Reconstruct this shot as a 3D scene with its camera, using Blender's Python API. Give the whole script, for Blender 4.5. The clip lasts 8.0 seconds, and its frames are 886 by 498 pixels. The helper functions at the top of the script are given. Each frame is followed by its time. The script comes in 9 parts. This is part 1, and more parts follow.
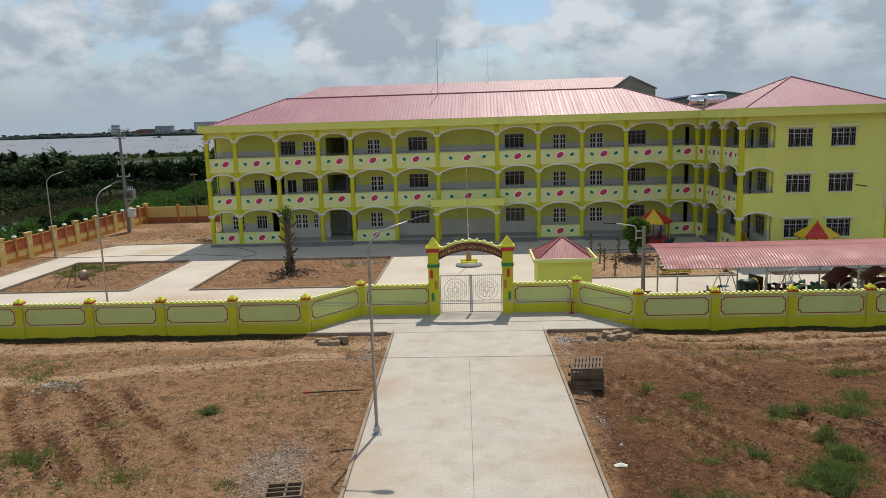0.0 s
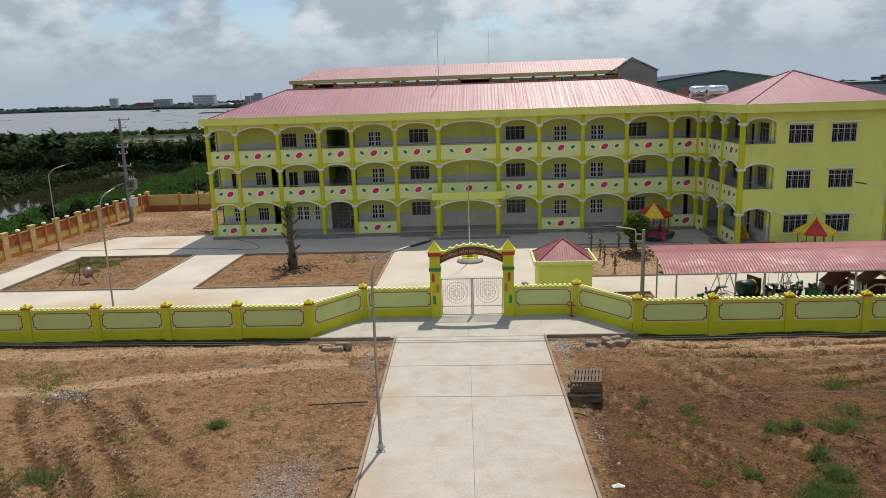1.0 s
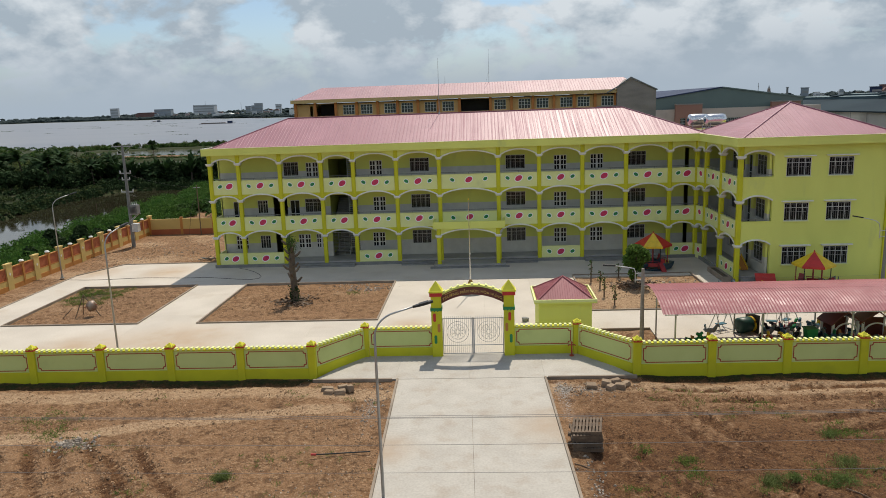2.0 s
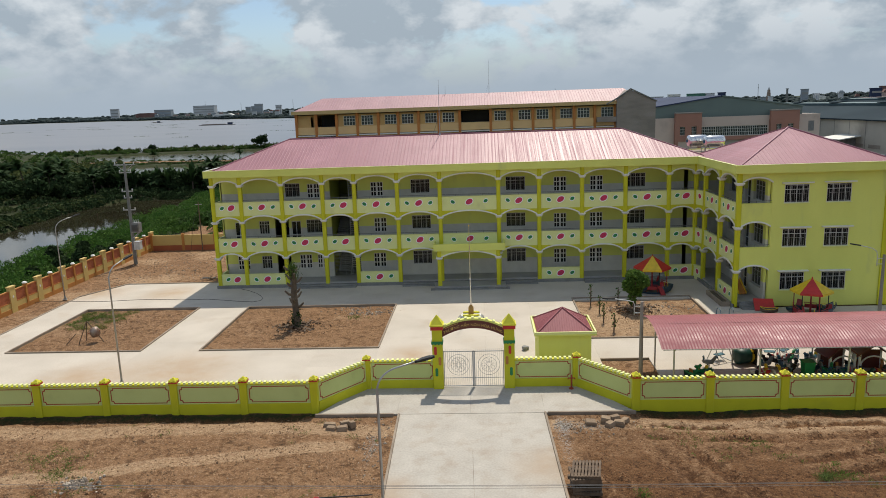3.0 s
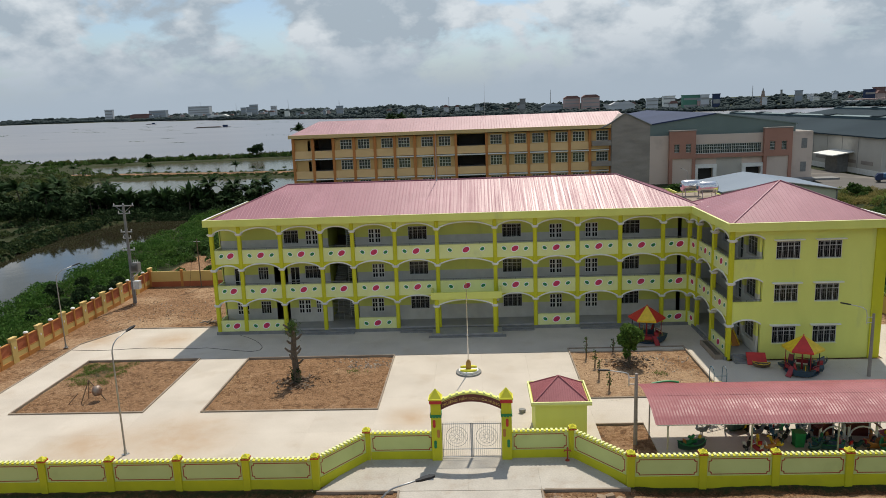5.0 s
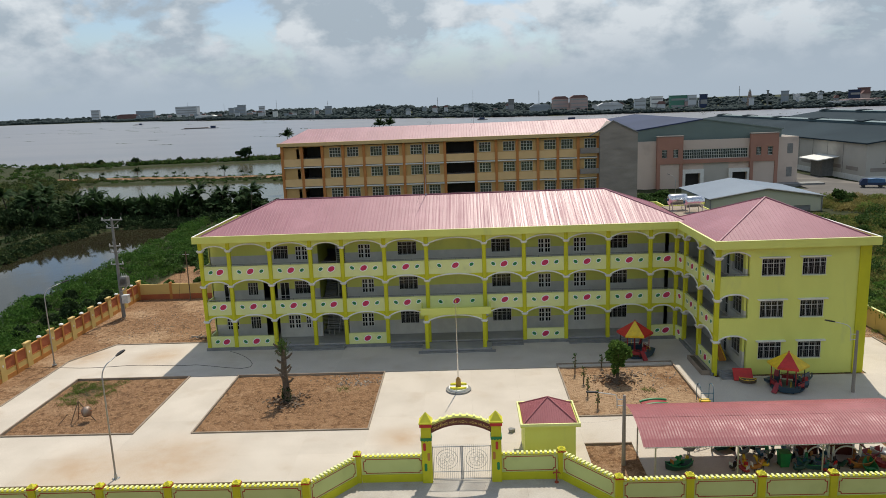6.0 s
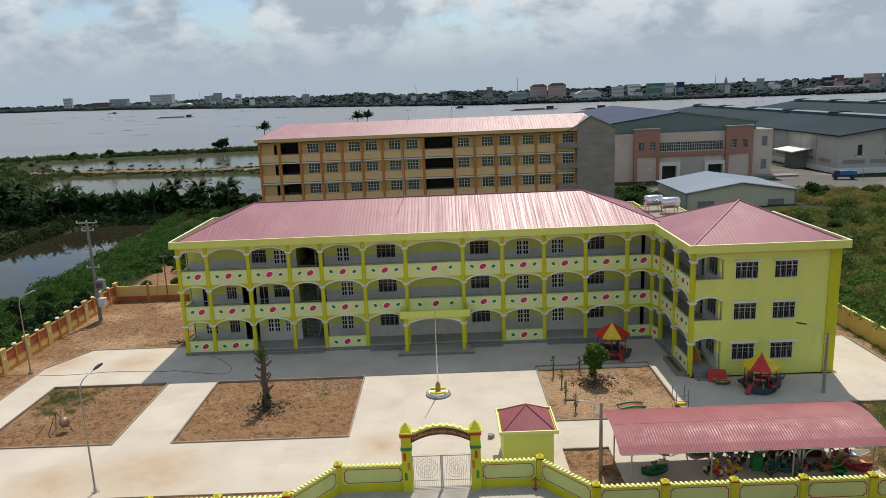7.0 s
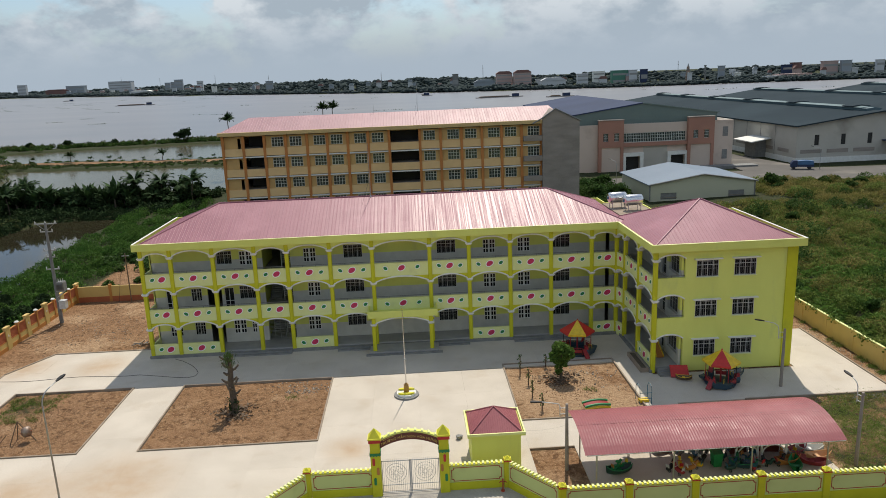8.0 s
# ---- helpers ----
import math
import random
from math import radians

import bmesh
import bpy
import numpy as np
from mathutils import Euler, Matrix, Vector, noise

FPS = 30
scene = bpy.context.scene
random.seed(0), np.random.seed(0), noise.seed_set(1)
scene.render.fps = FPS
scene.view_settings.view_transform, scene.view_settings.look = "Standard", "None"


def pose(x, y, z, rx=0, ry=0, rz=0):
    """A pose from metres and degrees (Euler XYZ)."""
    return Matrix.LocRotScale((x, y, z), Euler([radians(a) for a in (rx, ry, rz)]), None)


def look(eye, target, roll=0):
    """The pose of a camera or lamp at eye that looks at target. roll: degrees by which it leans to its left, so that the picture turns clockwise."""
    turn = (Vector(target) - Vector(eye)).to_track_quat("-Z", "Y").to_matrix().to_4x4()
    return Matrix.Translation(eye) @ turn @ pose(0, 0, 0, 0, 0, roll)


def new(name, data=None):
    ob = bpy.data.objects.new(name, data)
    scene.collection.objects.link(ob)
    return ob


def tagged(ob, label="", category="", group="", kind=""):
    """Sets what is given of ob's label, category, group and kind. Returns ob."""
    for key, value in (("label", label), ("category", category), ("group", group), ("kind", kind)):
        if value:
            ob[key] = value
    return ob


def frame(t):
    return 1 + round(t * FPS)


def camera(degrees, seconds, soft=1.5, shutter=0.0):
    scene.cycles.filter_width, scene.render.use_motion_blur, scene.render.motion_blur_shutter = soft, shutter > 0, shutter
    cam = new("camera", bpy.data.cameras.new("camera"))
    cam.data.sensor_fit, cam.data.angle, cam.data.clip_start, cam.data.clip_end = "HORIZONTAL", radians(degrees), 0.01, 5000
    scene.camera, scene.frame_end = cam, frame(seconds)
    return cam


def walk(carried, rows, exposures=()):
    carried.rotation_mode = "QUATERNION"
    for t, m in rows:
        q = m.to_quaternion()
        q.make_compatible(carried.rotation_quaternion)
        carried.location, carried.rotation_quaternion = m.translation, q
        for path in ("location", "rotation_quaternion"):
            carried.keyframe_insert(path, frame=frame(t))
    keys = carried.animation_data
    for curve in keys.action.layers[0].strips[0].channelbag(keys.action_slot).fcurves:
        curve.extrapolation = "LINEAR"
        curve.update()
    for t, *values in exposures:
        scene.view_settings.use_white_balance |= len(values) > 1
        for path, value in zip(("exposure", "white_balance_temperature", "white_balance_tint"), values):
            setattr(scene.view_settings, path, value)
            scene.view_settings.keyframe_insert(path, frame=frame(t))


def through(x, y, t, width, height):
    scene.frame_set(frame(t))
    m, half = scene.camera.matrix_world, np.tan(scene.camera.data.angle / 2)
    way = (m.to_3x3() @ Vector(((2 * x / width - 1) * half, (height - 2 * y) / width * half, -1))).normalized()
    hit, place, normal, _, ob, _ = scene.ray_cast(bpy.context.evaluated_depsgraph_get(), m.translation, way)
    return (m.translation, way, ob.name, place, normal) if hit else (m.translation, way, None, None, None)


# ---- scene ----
cam = camera(63.1, 8.0, 0.9)
PATH = [
    (0, (-0.658, -0.088, 11.775), (-0.765, 1.88, 11.434), -1.8),
    (0.5, (-0.633, -0.109, 12.664), (-0.742, 1.848, 12.266), -1.9),
    (1, (-0.652, -0.146, 13.717), (-0.762, 1.808, 13.304), -1.9),
    (1.5, (-0.65, -0.174, 14.756), (-0.76, 1.785, 14.366), -2.0),
    (3, (-0.624, -0.209, 17.96), (-0.734, 1.75, 17.571), -2.0),
    (3.5, (-0.612, -0.144, 19.306), (-0.722, 1.815, 18.916), -2.1),
    (4, (-0.627, -0.12, 20.631), (-0.736, 1.838, 20.242), -2.1),
    (4.5, (-0.618, -0.086, 21.91), (-0.725, 1.873, 21.519), -2.1),
    (6, (-0.543, -0.1, 24.632), (-0.612, 1.86, 24.238), -2.2),
    (6.5, (-0.502, -0.077, 25.413), (-0.552, 1.88, 25.005), -2.2),
    (7, (-0.393, -0.045, 26.216), (-0.407, 1.908, 25.787), -2.3),
    (7.5, (-0.317, -0.062, 26.906), (-0.285, 1.886, 26.455), -2.3),
    (8, (-0.293, -0.005, 27.526), (-0.218, 1.938, 27.058), -2.3),
]
walk(cam, [(t, look(eye, target, roll)) for t, eye, target, roll in PATH],
     exposures=((0, 0.0), (0.5, 0.02), (1.0, 0.06), (1.5, 0.06), (3.0, 0.04), (4.5, 0.05), (6.0, 0.08), (8.0, 0.08)))

# ---- light ----
SUN_EL, SUN_AZ = radians(60.0), radians(13.0)      # azimuth from +y towards +x
sun = new("sun", bpy.data.lights.new("sun", "SUN"))
sun.data.energy, sun.data.angle, sun.data.color = 3.85, radians(0.6), (1.0, 0.92, 0.785)
sun_way = Vector((math.sin(SUN_AZ) * math.cos(SUN_EL), math.cos(SUN_AZ) * math.cos(SUN_EL), math.sin(SUN_EL)))
sun.rotation_euler = sun_way.to_track_quat("Z", "Y").to_euler()


def sky_world():
    w = bpy.data.worlds.new("sky")
    scene.world = w
    w.use_nodes = True
    t = w.node_tree
    t.nodes.clear()
    n = t.nodes.new
    out, bg = n("ShaderNodeOutputWorld"), n("ShaderNodeBackground")
    sky = n("ShaderNodeTexSky")
    sky.sky_type, sky.sun_disc = "NISHITA", False
    sky.sun_elevation, sky.sun_rotation = SUN_EL, SUN_AZ
    sky.air_density, sky.dust_density, sky.ozone_density = 1.0, 0.6, 2.5
    bg.inputs["Strength"].default_value = 0.1
    tc, sep = n("ShaderNodeTexCoord"), n("ShaderNodeSeparateXYZ")
    t.links.new(tc.outputs["Generated"], sep.inputs[0])
    # a flat cloud layer: the direction divided by its height
    up = n("ShaderNodeMath"); up.operation = "ADD"; up.inputs[1].default_value = 0.55
    mx = n("ShaderNodeMath"); mx.operation = "MAXIMUM"; mx.inputs[1].default_value = 0.06
    t.links.new(sep.outputs["Z"], up.inputs[0]); t.links.new(up.outputs[0], mx.inputs[0])
    dx = n("ShaderNodeMath"); dx.operation = "DIVIDE"
    dy = n("ShaderNodeMath"); dy.operation = "DIVIDE"
    t.links.new(sep.outputs["X"], dx.inputs[0]); t.links.new(mx.outputs[0], dx.inputs[1])
    t.links.new(sep.outputs["Y"], dy.inputs[0]); t.links.new(mx.outputs[0], dy.inputs[1])
    com = n("ShaderNodeCombineXYZ")
    t.links.new(dx.outputs[0], com.inputs[0]); t.links.new(dy.outputs[0], com.inputs[1])
    com.inputs[2].default_value = 3.7
    cover = n("ShaderNodeTexNoise")
    cover.inputs["Scale"].default_value, cover.inputs["Detail"].default_value, cover.inputs["Roughness"].default_value = 4.2, 10.0, 0.56
    cover.inputs["Distortion"].default_value = 0.25
    ramp = n("ShaderNodeValToRGB")
    ramp.color_ramp.elements[0].position, ramp.color_ramp.elements[1].position = 0.42, 0.50
    body = n("ShaderNodeTexNoise")
    body.inputs["Scale"].default_value, body.inputs["Detail"].default_value, body.inputs["Roughness"].default_value = 8.5, 9.0, 0.55
    tone = n("ShaderNodeValToRGB")
    e = tone.color_ramp.elements
    e[0].position, e[0].color = 0.42, (3.65, 4.35, 5.0, 1)
    e[1].position, e[1].color = 0.60, (6.35, 6.85, 7.25, 1)
    mix = n("ShaderNodeMix"); mix.data_type = "RGBA"
    t.links.new(com.outputs[0], cover.inputs["Vector"]); t.links.new(com.outputs[0], body.inputs["Vector"])
    t.links.new(cover.outputs["Fac"], ramp.inputs[0]); t.links.new(body.outputs["Fac"], tone.inputs[0])
    # the cloud opens to blue sky overhead
    gap = n("ShaderNodeMapRange"); gap.interpolation_type = "SMOOTHSTEP"
    gap.inputs["From Min"].default_value, gap.inputs["From Max"].default_value = 0.50, 0.92
    gap.inputs["To Min"].default_value, gap.inputs["To Max"].default_value = 1.0, 0.30
    t.links.new(sep.outputs["Z"], gap.inputs["Value"])
    part_cover = n("ShaderNodeMath"); part_cover.operation = "MULTIPLY"
    t.links.new(ramp.outputs["Color"], part_cover.inputs[0]); t.links.new(gap.outputs[0], part_cover.inputs[1])
    t.links.new(part_cover.outputs[0], mix.inputs["Factor"])
    t.links.new(sky.outputs[0], mix.inputs[6]); t.links.new(tone.outputs["Color"], mix.inputs[7])
    # haze gathering towards the horizon
    hz = n("ShaderNodeMapRange"); hz.interpolation_type = "SMOOTHERSTEP"
    hz.inputs["From Min"].default_value, hz.inputs["From Max"].default_value = 0.0, 0.12
    hz.inputs["To Min"].default_value, hz.inputs["To Max"].default_value = 1.0, 0.0
    t.links.new(sep.outputs["Z"], hz.inputs["Value"])
    haze = n("ShaderNodeMix"); haze.data_type = "RGBA"
    haze.inputs[7].default_value = (3.75, 4.45, 5.2, 1)
    # the cloud thins and brightens towards the high sun
    high = n("ShaderNodeMapRange")
    high.inputs["From Max"].default_value, high.inputs["To Min"].default_value, high.inputs["To Max"].default_value = 0.4, 0.94, 1.16
    t.links.new(sep.outputs["Z"], high.inputs["Value"])
    lift = n("ShaderNodeMix"); lift.data_type, lift.blend_type = "RGBA", "MULTIPLY"
    lift.inputs[0].default_value = 1.0
    t.links.new(mix.outputs[2], lift.inputs[6]); t.links.new(high.outputs[0], lift.inputs[7])
    t.links.new(hz.outputs[0], haze.inputs["Factor"]); t.links.new(lift.outputs[2], haze.inputs[6])
    t.links.new(haze.outputs[2], bg.inputs["Color"]); t.links.new(bg.outputs[0], out.inputs[0])


sky_world()


# ---- materials ----
def mat(name, c1, c2=None, scale=3.0, rough=0.7, metal=0.0, bump=0.0, bump_scale=40.0, fine=0.10, stain=None, stain_scale=0.6, stain_at=(0.55, 0.75), island=0.0, obj_rand=0.0, spec=0.5, stretch=(1, 1, 1)):
    """Two tones mixed by a broad noise, a fine grain on top, an optional stain with a shape of its own, and fine relief."""
    m = bpy.data.materials.new(name)
    m.use_nodes = True
    t = m.node_tree
    n, L = t.nodes.new, t.links.new
    b = t.nodes["Principled BSDF"]
    b.inputs["Roughness"].default_value, b.inputs["Metallic"].default_value = rough, metal
    b.inputs["Specular IOR Level"].default_value = spec
    c2 = c2 or tuple(c * 0.82 for c in c1)
    tc = n("ShaderNodeTexCoord")
    geo = n("ShaderNodeNewGeometry")
    mp = n("ShaderNodeMapping")
    mp.inputs["Scale"].default_value = stretch
    L(geo.outputs["Position"], mp.inputs[0])
    def noise_of(sc, detail=5.0):
        x = n("ShaderNodeTexNoise")
        x.inputs["Scale"].default_value, x.inputs["Detail"].default_value = sc, detail
        L(mp.outputs[0], x.inputs["Vector"])
        return x
    def blend(fac, a, c, kind="MIX"):
        x = n("ShaderNodeMix")
        x.data_type, x.blend_type = "RGBA", kind
        for sock, v in ((0, fac), (6, a), (7, c)):
            if isinstance(v, bpy.types.NodeSocket):
                L(v, x.inputs[sock])
            else:
                x.inputs[sock].default_value = v if sock == 0 else (*v, 1)
        return x.outputs[2]
    big = noise_of(scale)
    r = n("ShaderNodeValToRGB")
    r.color_ramp.elements[0].position, r.color_ramp.elements[1].position = 0.35, 0.65
    L(big.outputs["Fac"], r.inputs[0])
    col = blend(r.outputs["Color"], c1, c2)
    if stain:
        s = noise_of(stain_scale, 8.0)
        sr = n("ShaderNodeValToRGB")
        sr.color_ramp.elements[0].position, sr.color_ramp.elements[1].position = stain_at
        L(s.outputs["Fac"], sr.inputs[0])
        col = blend(sr.outputs["Color"], col, stain)
    if fine:
        g = noise_of(bump_scale, 3.0)
        gr = n("ShaderNodeMapRange")
        gr.inputs["From Min"].default_value, gr.inputs["From Max"].default_value = 0.3, 0.7
        gr.inputs["To Min"].default_value, gr.inputs["To Max"].default_value = 1 - fine, 1 + fine
        L(g.outputs["Fac"], gr.inputs["Value"])
        col = blend(1.0, col, gr.outputs[0], "MULTIPLY")
    for amount, node, sock in ((island, geo, "Random Per Island"), (obj_rand, n("ShaderNodeObjectInfo"), "Random")):
        if amount:
            ir = n("ShaderNodeMapRange")
            ir.inputs["To Min"].default_value, ir.inputs["To Max"].default_value = 1 - amount, 1 + amount
            L(node.outputs[sock], ir.inputs["Value"])
            col = blend(1.0, col, ir.outputs[0], "MULTIPLY")
    L(col, b.inputs["Base Color"])
    if bump:
        bn = noise_of(bump_scale, 4.0)
        bp = n("ShaderNodeBump")
        bp.inputs["Strength"].default_value, bp.inputs["Distance"].default_value = bump, 0.02
        L(bn.outputs["Fac"], bp.inputs["Height"])
        L(bp.outputs[0], b.inputs["Normal"])
    return m


def glass_mat(name, tint, rough=0.08):
    m = bpy.data.materials.new(name)
    m.use_nodes = True
    b = m.node_tree.nodes["Principled BSDF"]
    b.inputs["Base Color"].default_value = (*tint, 1)
    b.inputs["Roughness"].default_value = rough
    b.inputs["Specular IOR Level"].default_value = 0.25
    return m


PALE = mat("pale_lime_paint", (0.69, 0.715, 0.172), (0.645, 0.67, 0.157), 0.5, 0.75, bump=0.06, fine=0.03, stain=(0.46, 0.50, 0.19), stain_at=(0.62, 0.85), stretch=(1, 1, 0.35))
CREAM = mat("cream_lime_paint", (0.72, 0.75, 0.325), (0.68, 0.71, 0.30), 0.8, 0.72, bump=0.05, fine=0.03, stain=(0.5, 0.52, 0.28), stain_at=(0.6, 0.9))
LIME = mat("yellow_lime_paint", (0.55, 0.53, 0.010), (0.50, 0.48, 0.009), 0.9, 0.65, bump=0.05, fine=0.04, stain=(0.33, 0.34, 0.02), stain_at=(0.6, 0.9))
TRIM = mat("white_trim_paint", (0.74, 0.74, 0.70), (0.66, 0.66, 0.61), 1.2, 0.6, fine=0.04)
TILE = mat("grey_wall_tile", (0.57, 0.56, 0.515), (0.51, 0.50, 0.46), 1.5, 0.35, fine=0.05)
FLOOR = mat("grey_floor_tile", (0.34, 0.33, 0.31), (0.28, 0.275, 0.27), 1.0, 0.4, fine=0.05)
CEIL = mat("pale_ceiling_paint", (0.62, 0.66, 0.30), None, 1.0, 0.8, fine=0.02)
PANEL = mat("fence_panel_paint", (0.55, 0.61, 0.225), (0.51, 0.57, 0.20), 0.6, 0.75, bump=0.06, fine=0.04, stain=(0.42, 0.46, 0.18), stain_at=(0.58, 0.85))
PLINTH = mat("dark_grey_render", (0.22, 0.22, 0.21), (0.17, 0.17, 0.165), 1.5, 0.8, bump=0.1, fine=0.08)
PINK = mat("pink_paint", (0.58, 0.025, 0.10), None, 3, 0.5, fine=0.03)
GREEN = mat("green_paint", (0.012, 0.22, 0.065), None, 3, 0.5, fine=0.03)
def roof_mat(name, c1, c2, across, rough=(0.30, 0.58), spec=0.6):
    """Painted ribbed sheet: tone and gloss change from sheet to sheet; across: the scale of the noise along x, y, z."""
    m = mat(name, c1, c2, 0.35, 0.4, fine=0.05, bump_scale=6.0, stain=tuple(c * 1.12 + 0.03 for c in c1), stain_scale=0.25, stain_at=(0.5, 0.8), spec=spec)
    t = m.node_tree
    geo, mp, no, mr = t.nodes.new("ShaderNodeNewGeometry"), t.nodes.new("ShaderNodeMapping"), t.nodes.new("ShaderNodeTexNoise"), t.nodes.new("ShaderNodeMapRange")
    mp.inputs["Scale"].default_value = across
    no.inputs["Scale"].default_value, no.inputs["Detail"].default_value, no.inputs["Roughness"].default_value = 1.0, 4.0, 0.7
    mr.inputs["From Min"].default_value, mr.inputs["From Max"].default_value = 0.35, 0.65
    mr.inputs["To Min"].default_value, mr.inputs["To Max"].default_value = rough
    t.links.new(geo.outputs["Position"], mp.inputs[0]); t.links.new(mp.outputs[0], no.inputs["Vector"])
    t.links.new(no.outputs["Fac"], mr.inputs["Value"])
    t.links.new(mr.outputs[0], t.nodes["Principled BSDF"].inputs["Roughness"])
    return m


ROOF = roof_mat("rose_metal_sheet", (0.315, 0.122, 0.155), (0.28, 0.105, 0.135), (9.0, 0.10, 0.10), (0.36, 0.60), 0.5)
DEEPGREEN = mat("deep_green_fibreglass", (0.010, 0.055, 0.042), None, 3, 0.45, fine=0.05)
GUARDROOF = roof_mat("rose_guardhouse_sheet", (0.34, 0.105, 0.115), (0.30, 0.09, 0.10), (3.0, 1.0, 0.4), (0.42, 0.6), 0.45)
BACKROOF = roof_mat("weathered_rose_sheet", (0.31, 0.135, 0.16), (0.275, 0.118, 0.14), (2.0, 0.12, 0.12), (0.40, 0.54), 0.6)
SHADEROOF = roof_mat("rose_corrugated_sheet", (0.295, 0.092, 0.100), (0.26, 0.078, 0.086), (1.2, 1.6, 0.4), (0.40, 0.60), 0.3)
GLASS = glass_mat("dark_window_glass", (0.012, 0.014, 0.015))
# near-black colour that puts unlit depth into recess walls and openings
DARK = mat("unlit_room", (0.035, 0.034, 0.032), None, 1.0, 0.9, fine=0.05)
FRAME = mat("white_window_frame", (0.70, 0.70, 0.68), None, 4, 0.4, fine=0.02)
PALEFRAME = mat("pale_grey_window_frame", (0.62, 0.62, 0.60), None, 4, 0.45, fine=0.03)
GREYFRAME = mat("grey_window_frame", (0.30, 0.30, 0.29), None, 4, 0.45, fine=0.03)
STEEL = mat("stainless_steel", (0.72, 0.72, 0.72), (0.6, 0.6, 0.6), 3, 0.22, 1.0, fine=0.03)
RAILSTEEL = mat("dull_rail_steel", (0.20, 0.20, 0.195), (0.16, 0.16, 0.155), 4, 0.45, 0.3, fine=0.05)
GALV = mat("galvanised_steel", (0.42, 0.43, 0.43), (0.36, 0.37, 0.37), 4, 0.45, 0.7, fine=0.06)
ROADCONC = mat("stained_concrete_drive", (0.440, 0.408, 0.356), (0.392, 0.360, 0.312), 0.8, 0.85, bump=0.12, bump_scale=9, fine=0.09, stain=(0.34, 0.285, 0.225), stain_scale=0.9, stain_at=(0.50, 0.84), obj_rand=0.02)
CONC = mat("pale_concrete_paving", (0.53, 0.475, 0.402), (0.47, 0.418, 0.35), 0.30, 0.85, bump=0.12, bump_scale=11, fine=0.07, stain=(0.42, 0.345, 0.262), stain_scale=0.42, stain_at=(0.56, 0.86), obj_rand=0.03)


def mud_wash(m, spots, colour):
    """Thin dried mud round the given places (x, y, reach), its edge frayed."""
    t = m.node_tree
    n, L = t.nodes.new, t.links.new
    base = t.nodes["Principled BSDF"].inputs["Base Color"]
    geo, fray = n("ShaderNodeNewGeometry"), n("ShaderNodeTexNoise")
    fray.inputs["Scale"].default_value, fray.inputs["Detail"].default_value, fray.inputs["Roughness"].default_value = 0.55, 8.0, 0.65
    L(geo.outputs["Position"], fray.inputs["Vector"])
    for x, y, reach in spots:
        far_, near, both, mx = n("ShaderNodeVectorMath"), n("ShaderNodeMapRange"), n("ShaderNodeMath"), n("ShaderNodeMix")
        far_.operation, far_.inputs[1].default_value = "DISTANCE", (x, y, 0)
        near.interpolation_type = "SMOOTHSTEP"
        near.inputs["From Min"].default_value, near.inputs["From Max"].default_value = 0.0, reach
        near.inputs["To Min"].default_value, near.inputs["To Max"].default_value = 1.3, 0.0
        both.operation, both.use_clamp = "MULTIPLY", True
        mx.data_type = "RGBA"
        L(geo.outputs["Position"], far_.inputs[0]); L(far_.outputs["Value"], near.inputs["Value"])
        L(near.outputs[0], both.inputs[0]); L(fray.outputs["Fac"], both.inputs[1]); L(both.outputs[0], mx.inputs[0])
        L(base.links[0].from_socket, mx.inputs[6])
        mx.inputs[7].default_value = (*colour, 1)
        L(mx.outputs[2], base)


mud_wash(CONC, ((-22.5, 47.5, 6.5), (-29.0, 46.5, 5.0), (-41.0, 71.0, 5.0), (-33.0, 70.5, 4.0), (-6.0, 50.5, 3.0)), (0.40, 0.275, 0.165))
mud_wash(ROADCONC, ((2.6, 33.5, 3.2), (-5.4, 23.0, 3.4), (2.9, 24.0, 2.6), (-5.6, 31.0, 2.4)), (0.37, 0.27, 0.18))
KERB = mat("weathered_kerb_concrete", (0.31, 0.25, 0.19), (0.22, 0.175, 0.13), 0.8, 0.9, bump=0.2, bump_scale=20, fine=0.1)
OCHRE = mat("ochre_wall_paint", (0.58, 0.42, 0.145), (0.53, 0.38, 0.13), 0.7, 0.75, fine=0.04, stain=(0.42, 0.30, 0.12), stain_at=(0.58, 0.85))
RUST = mat("brick_orange_paint", (0.40, 0.115, 0.045), (0.34, 0.095, 0.04), 0.9, 0.75, fine=0.06)
ORANGE = mat("burnt_orange_paint", (0.47, 0.20, 0.045), (0.42, 0.175, 0.04), 0.9, 0.72, fine=0.05)
BUFF = mat("buff_wall_paint", (0.58, 0.42, 0.19), (0.53, 0.385, 0.17), 0.4, 0.8, fine=0.04)
RAWCONC = mat("raw_cement_render", (0.31, 0.272, 0.238), (0.235, 0.207, 0.182), 0.25, 0.9, bump=0.1, bump_scale=8, fine=0.10, stain=(0.28, 0.245, 0.21), stain_scale=0.4, stretch=(1, 1, 3))
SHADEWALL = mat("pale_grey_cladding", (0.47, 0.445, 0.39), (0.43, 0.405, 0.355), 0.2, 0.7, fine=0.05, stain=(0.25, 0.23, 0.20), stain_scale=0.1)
BLUEROOF = mat("blue_grey_sheet", (0.030, 0.046, 0.056), (0.023, 0.036, 0.045), 0.05, 0.8, spec=0.05, fine=0.05, bump_scale=2)
MAROON = mat("maroon_sign_paint", (0.13, 0.028, 0.02), (0.11, 0.024, 0.018), 2, 0.5, fine=0.04)
GOLD = mat("gold_lettering", (0.62, 0.42, 0.10), None, 5, 0.4, fine=0.02)
REDLINE = mat("brick_red_line_paint", (0.36, 0.045, 0.018), None, 3, 0.6, fine=0.04)
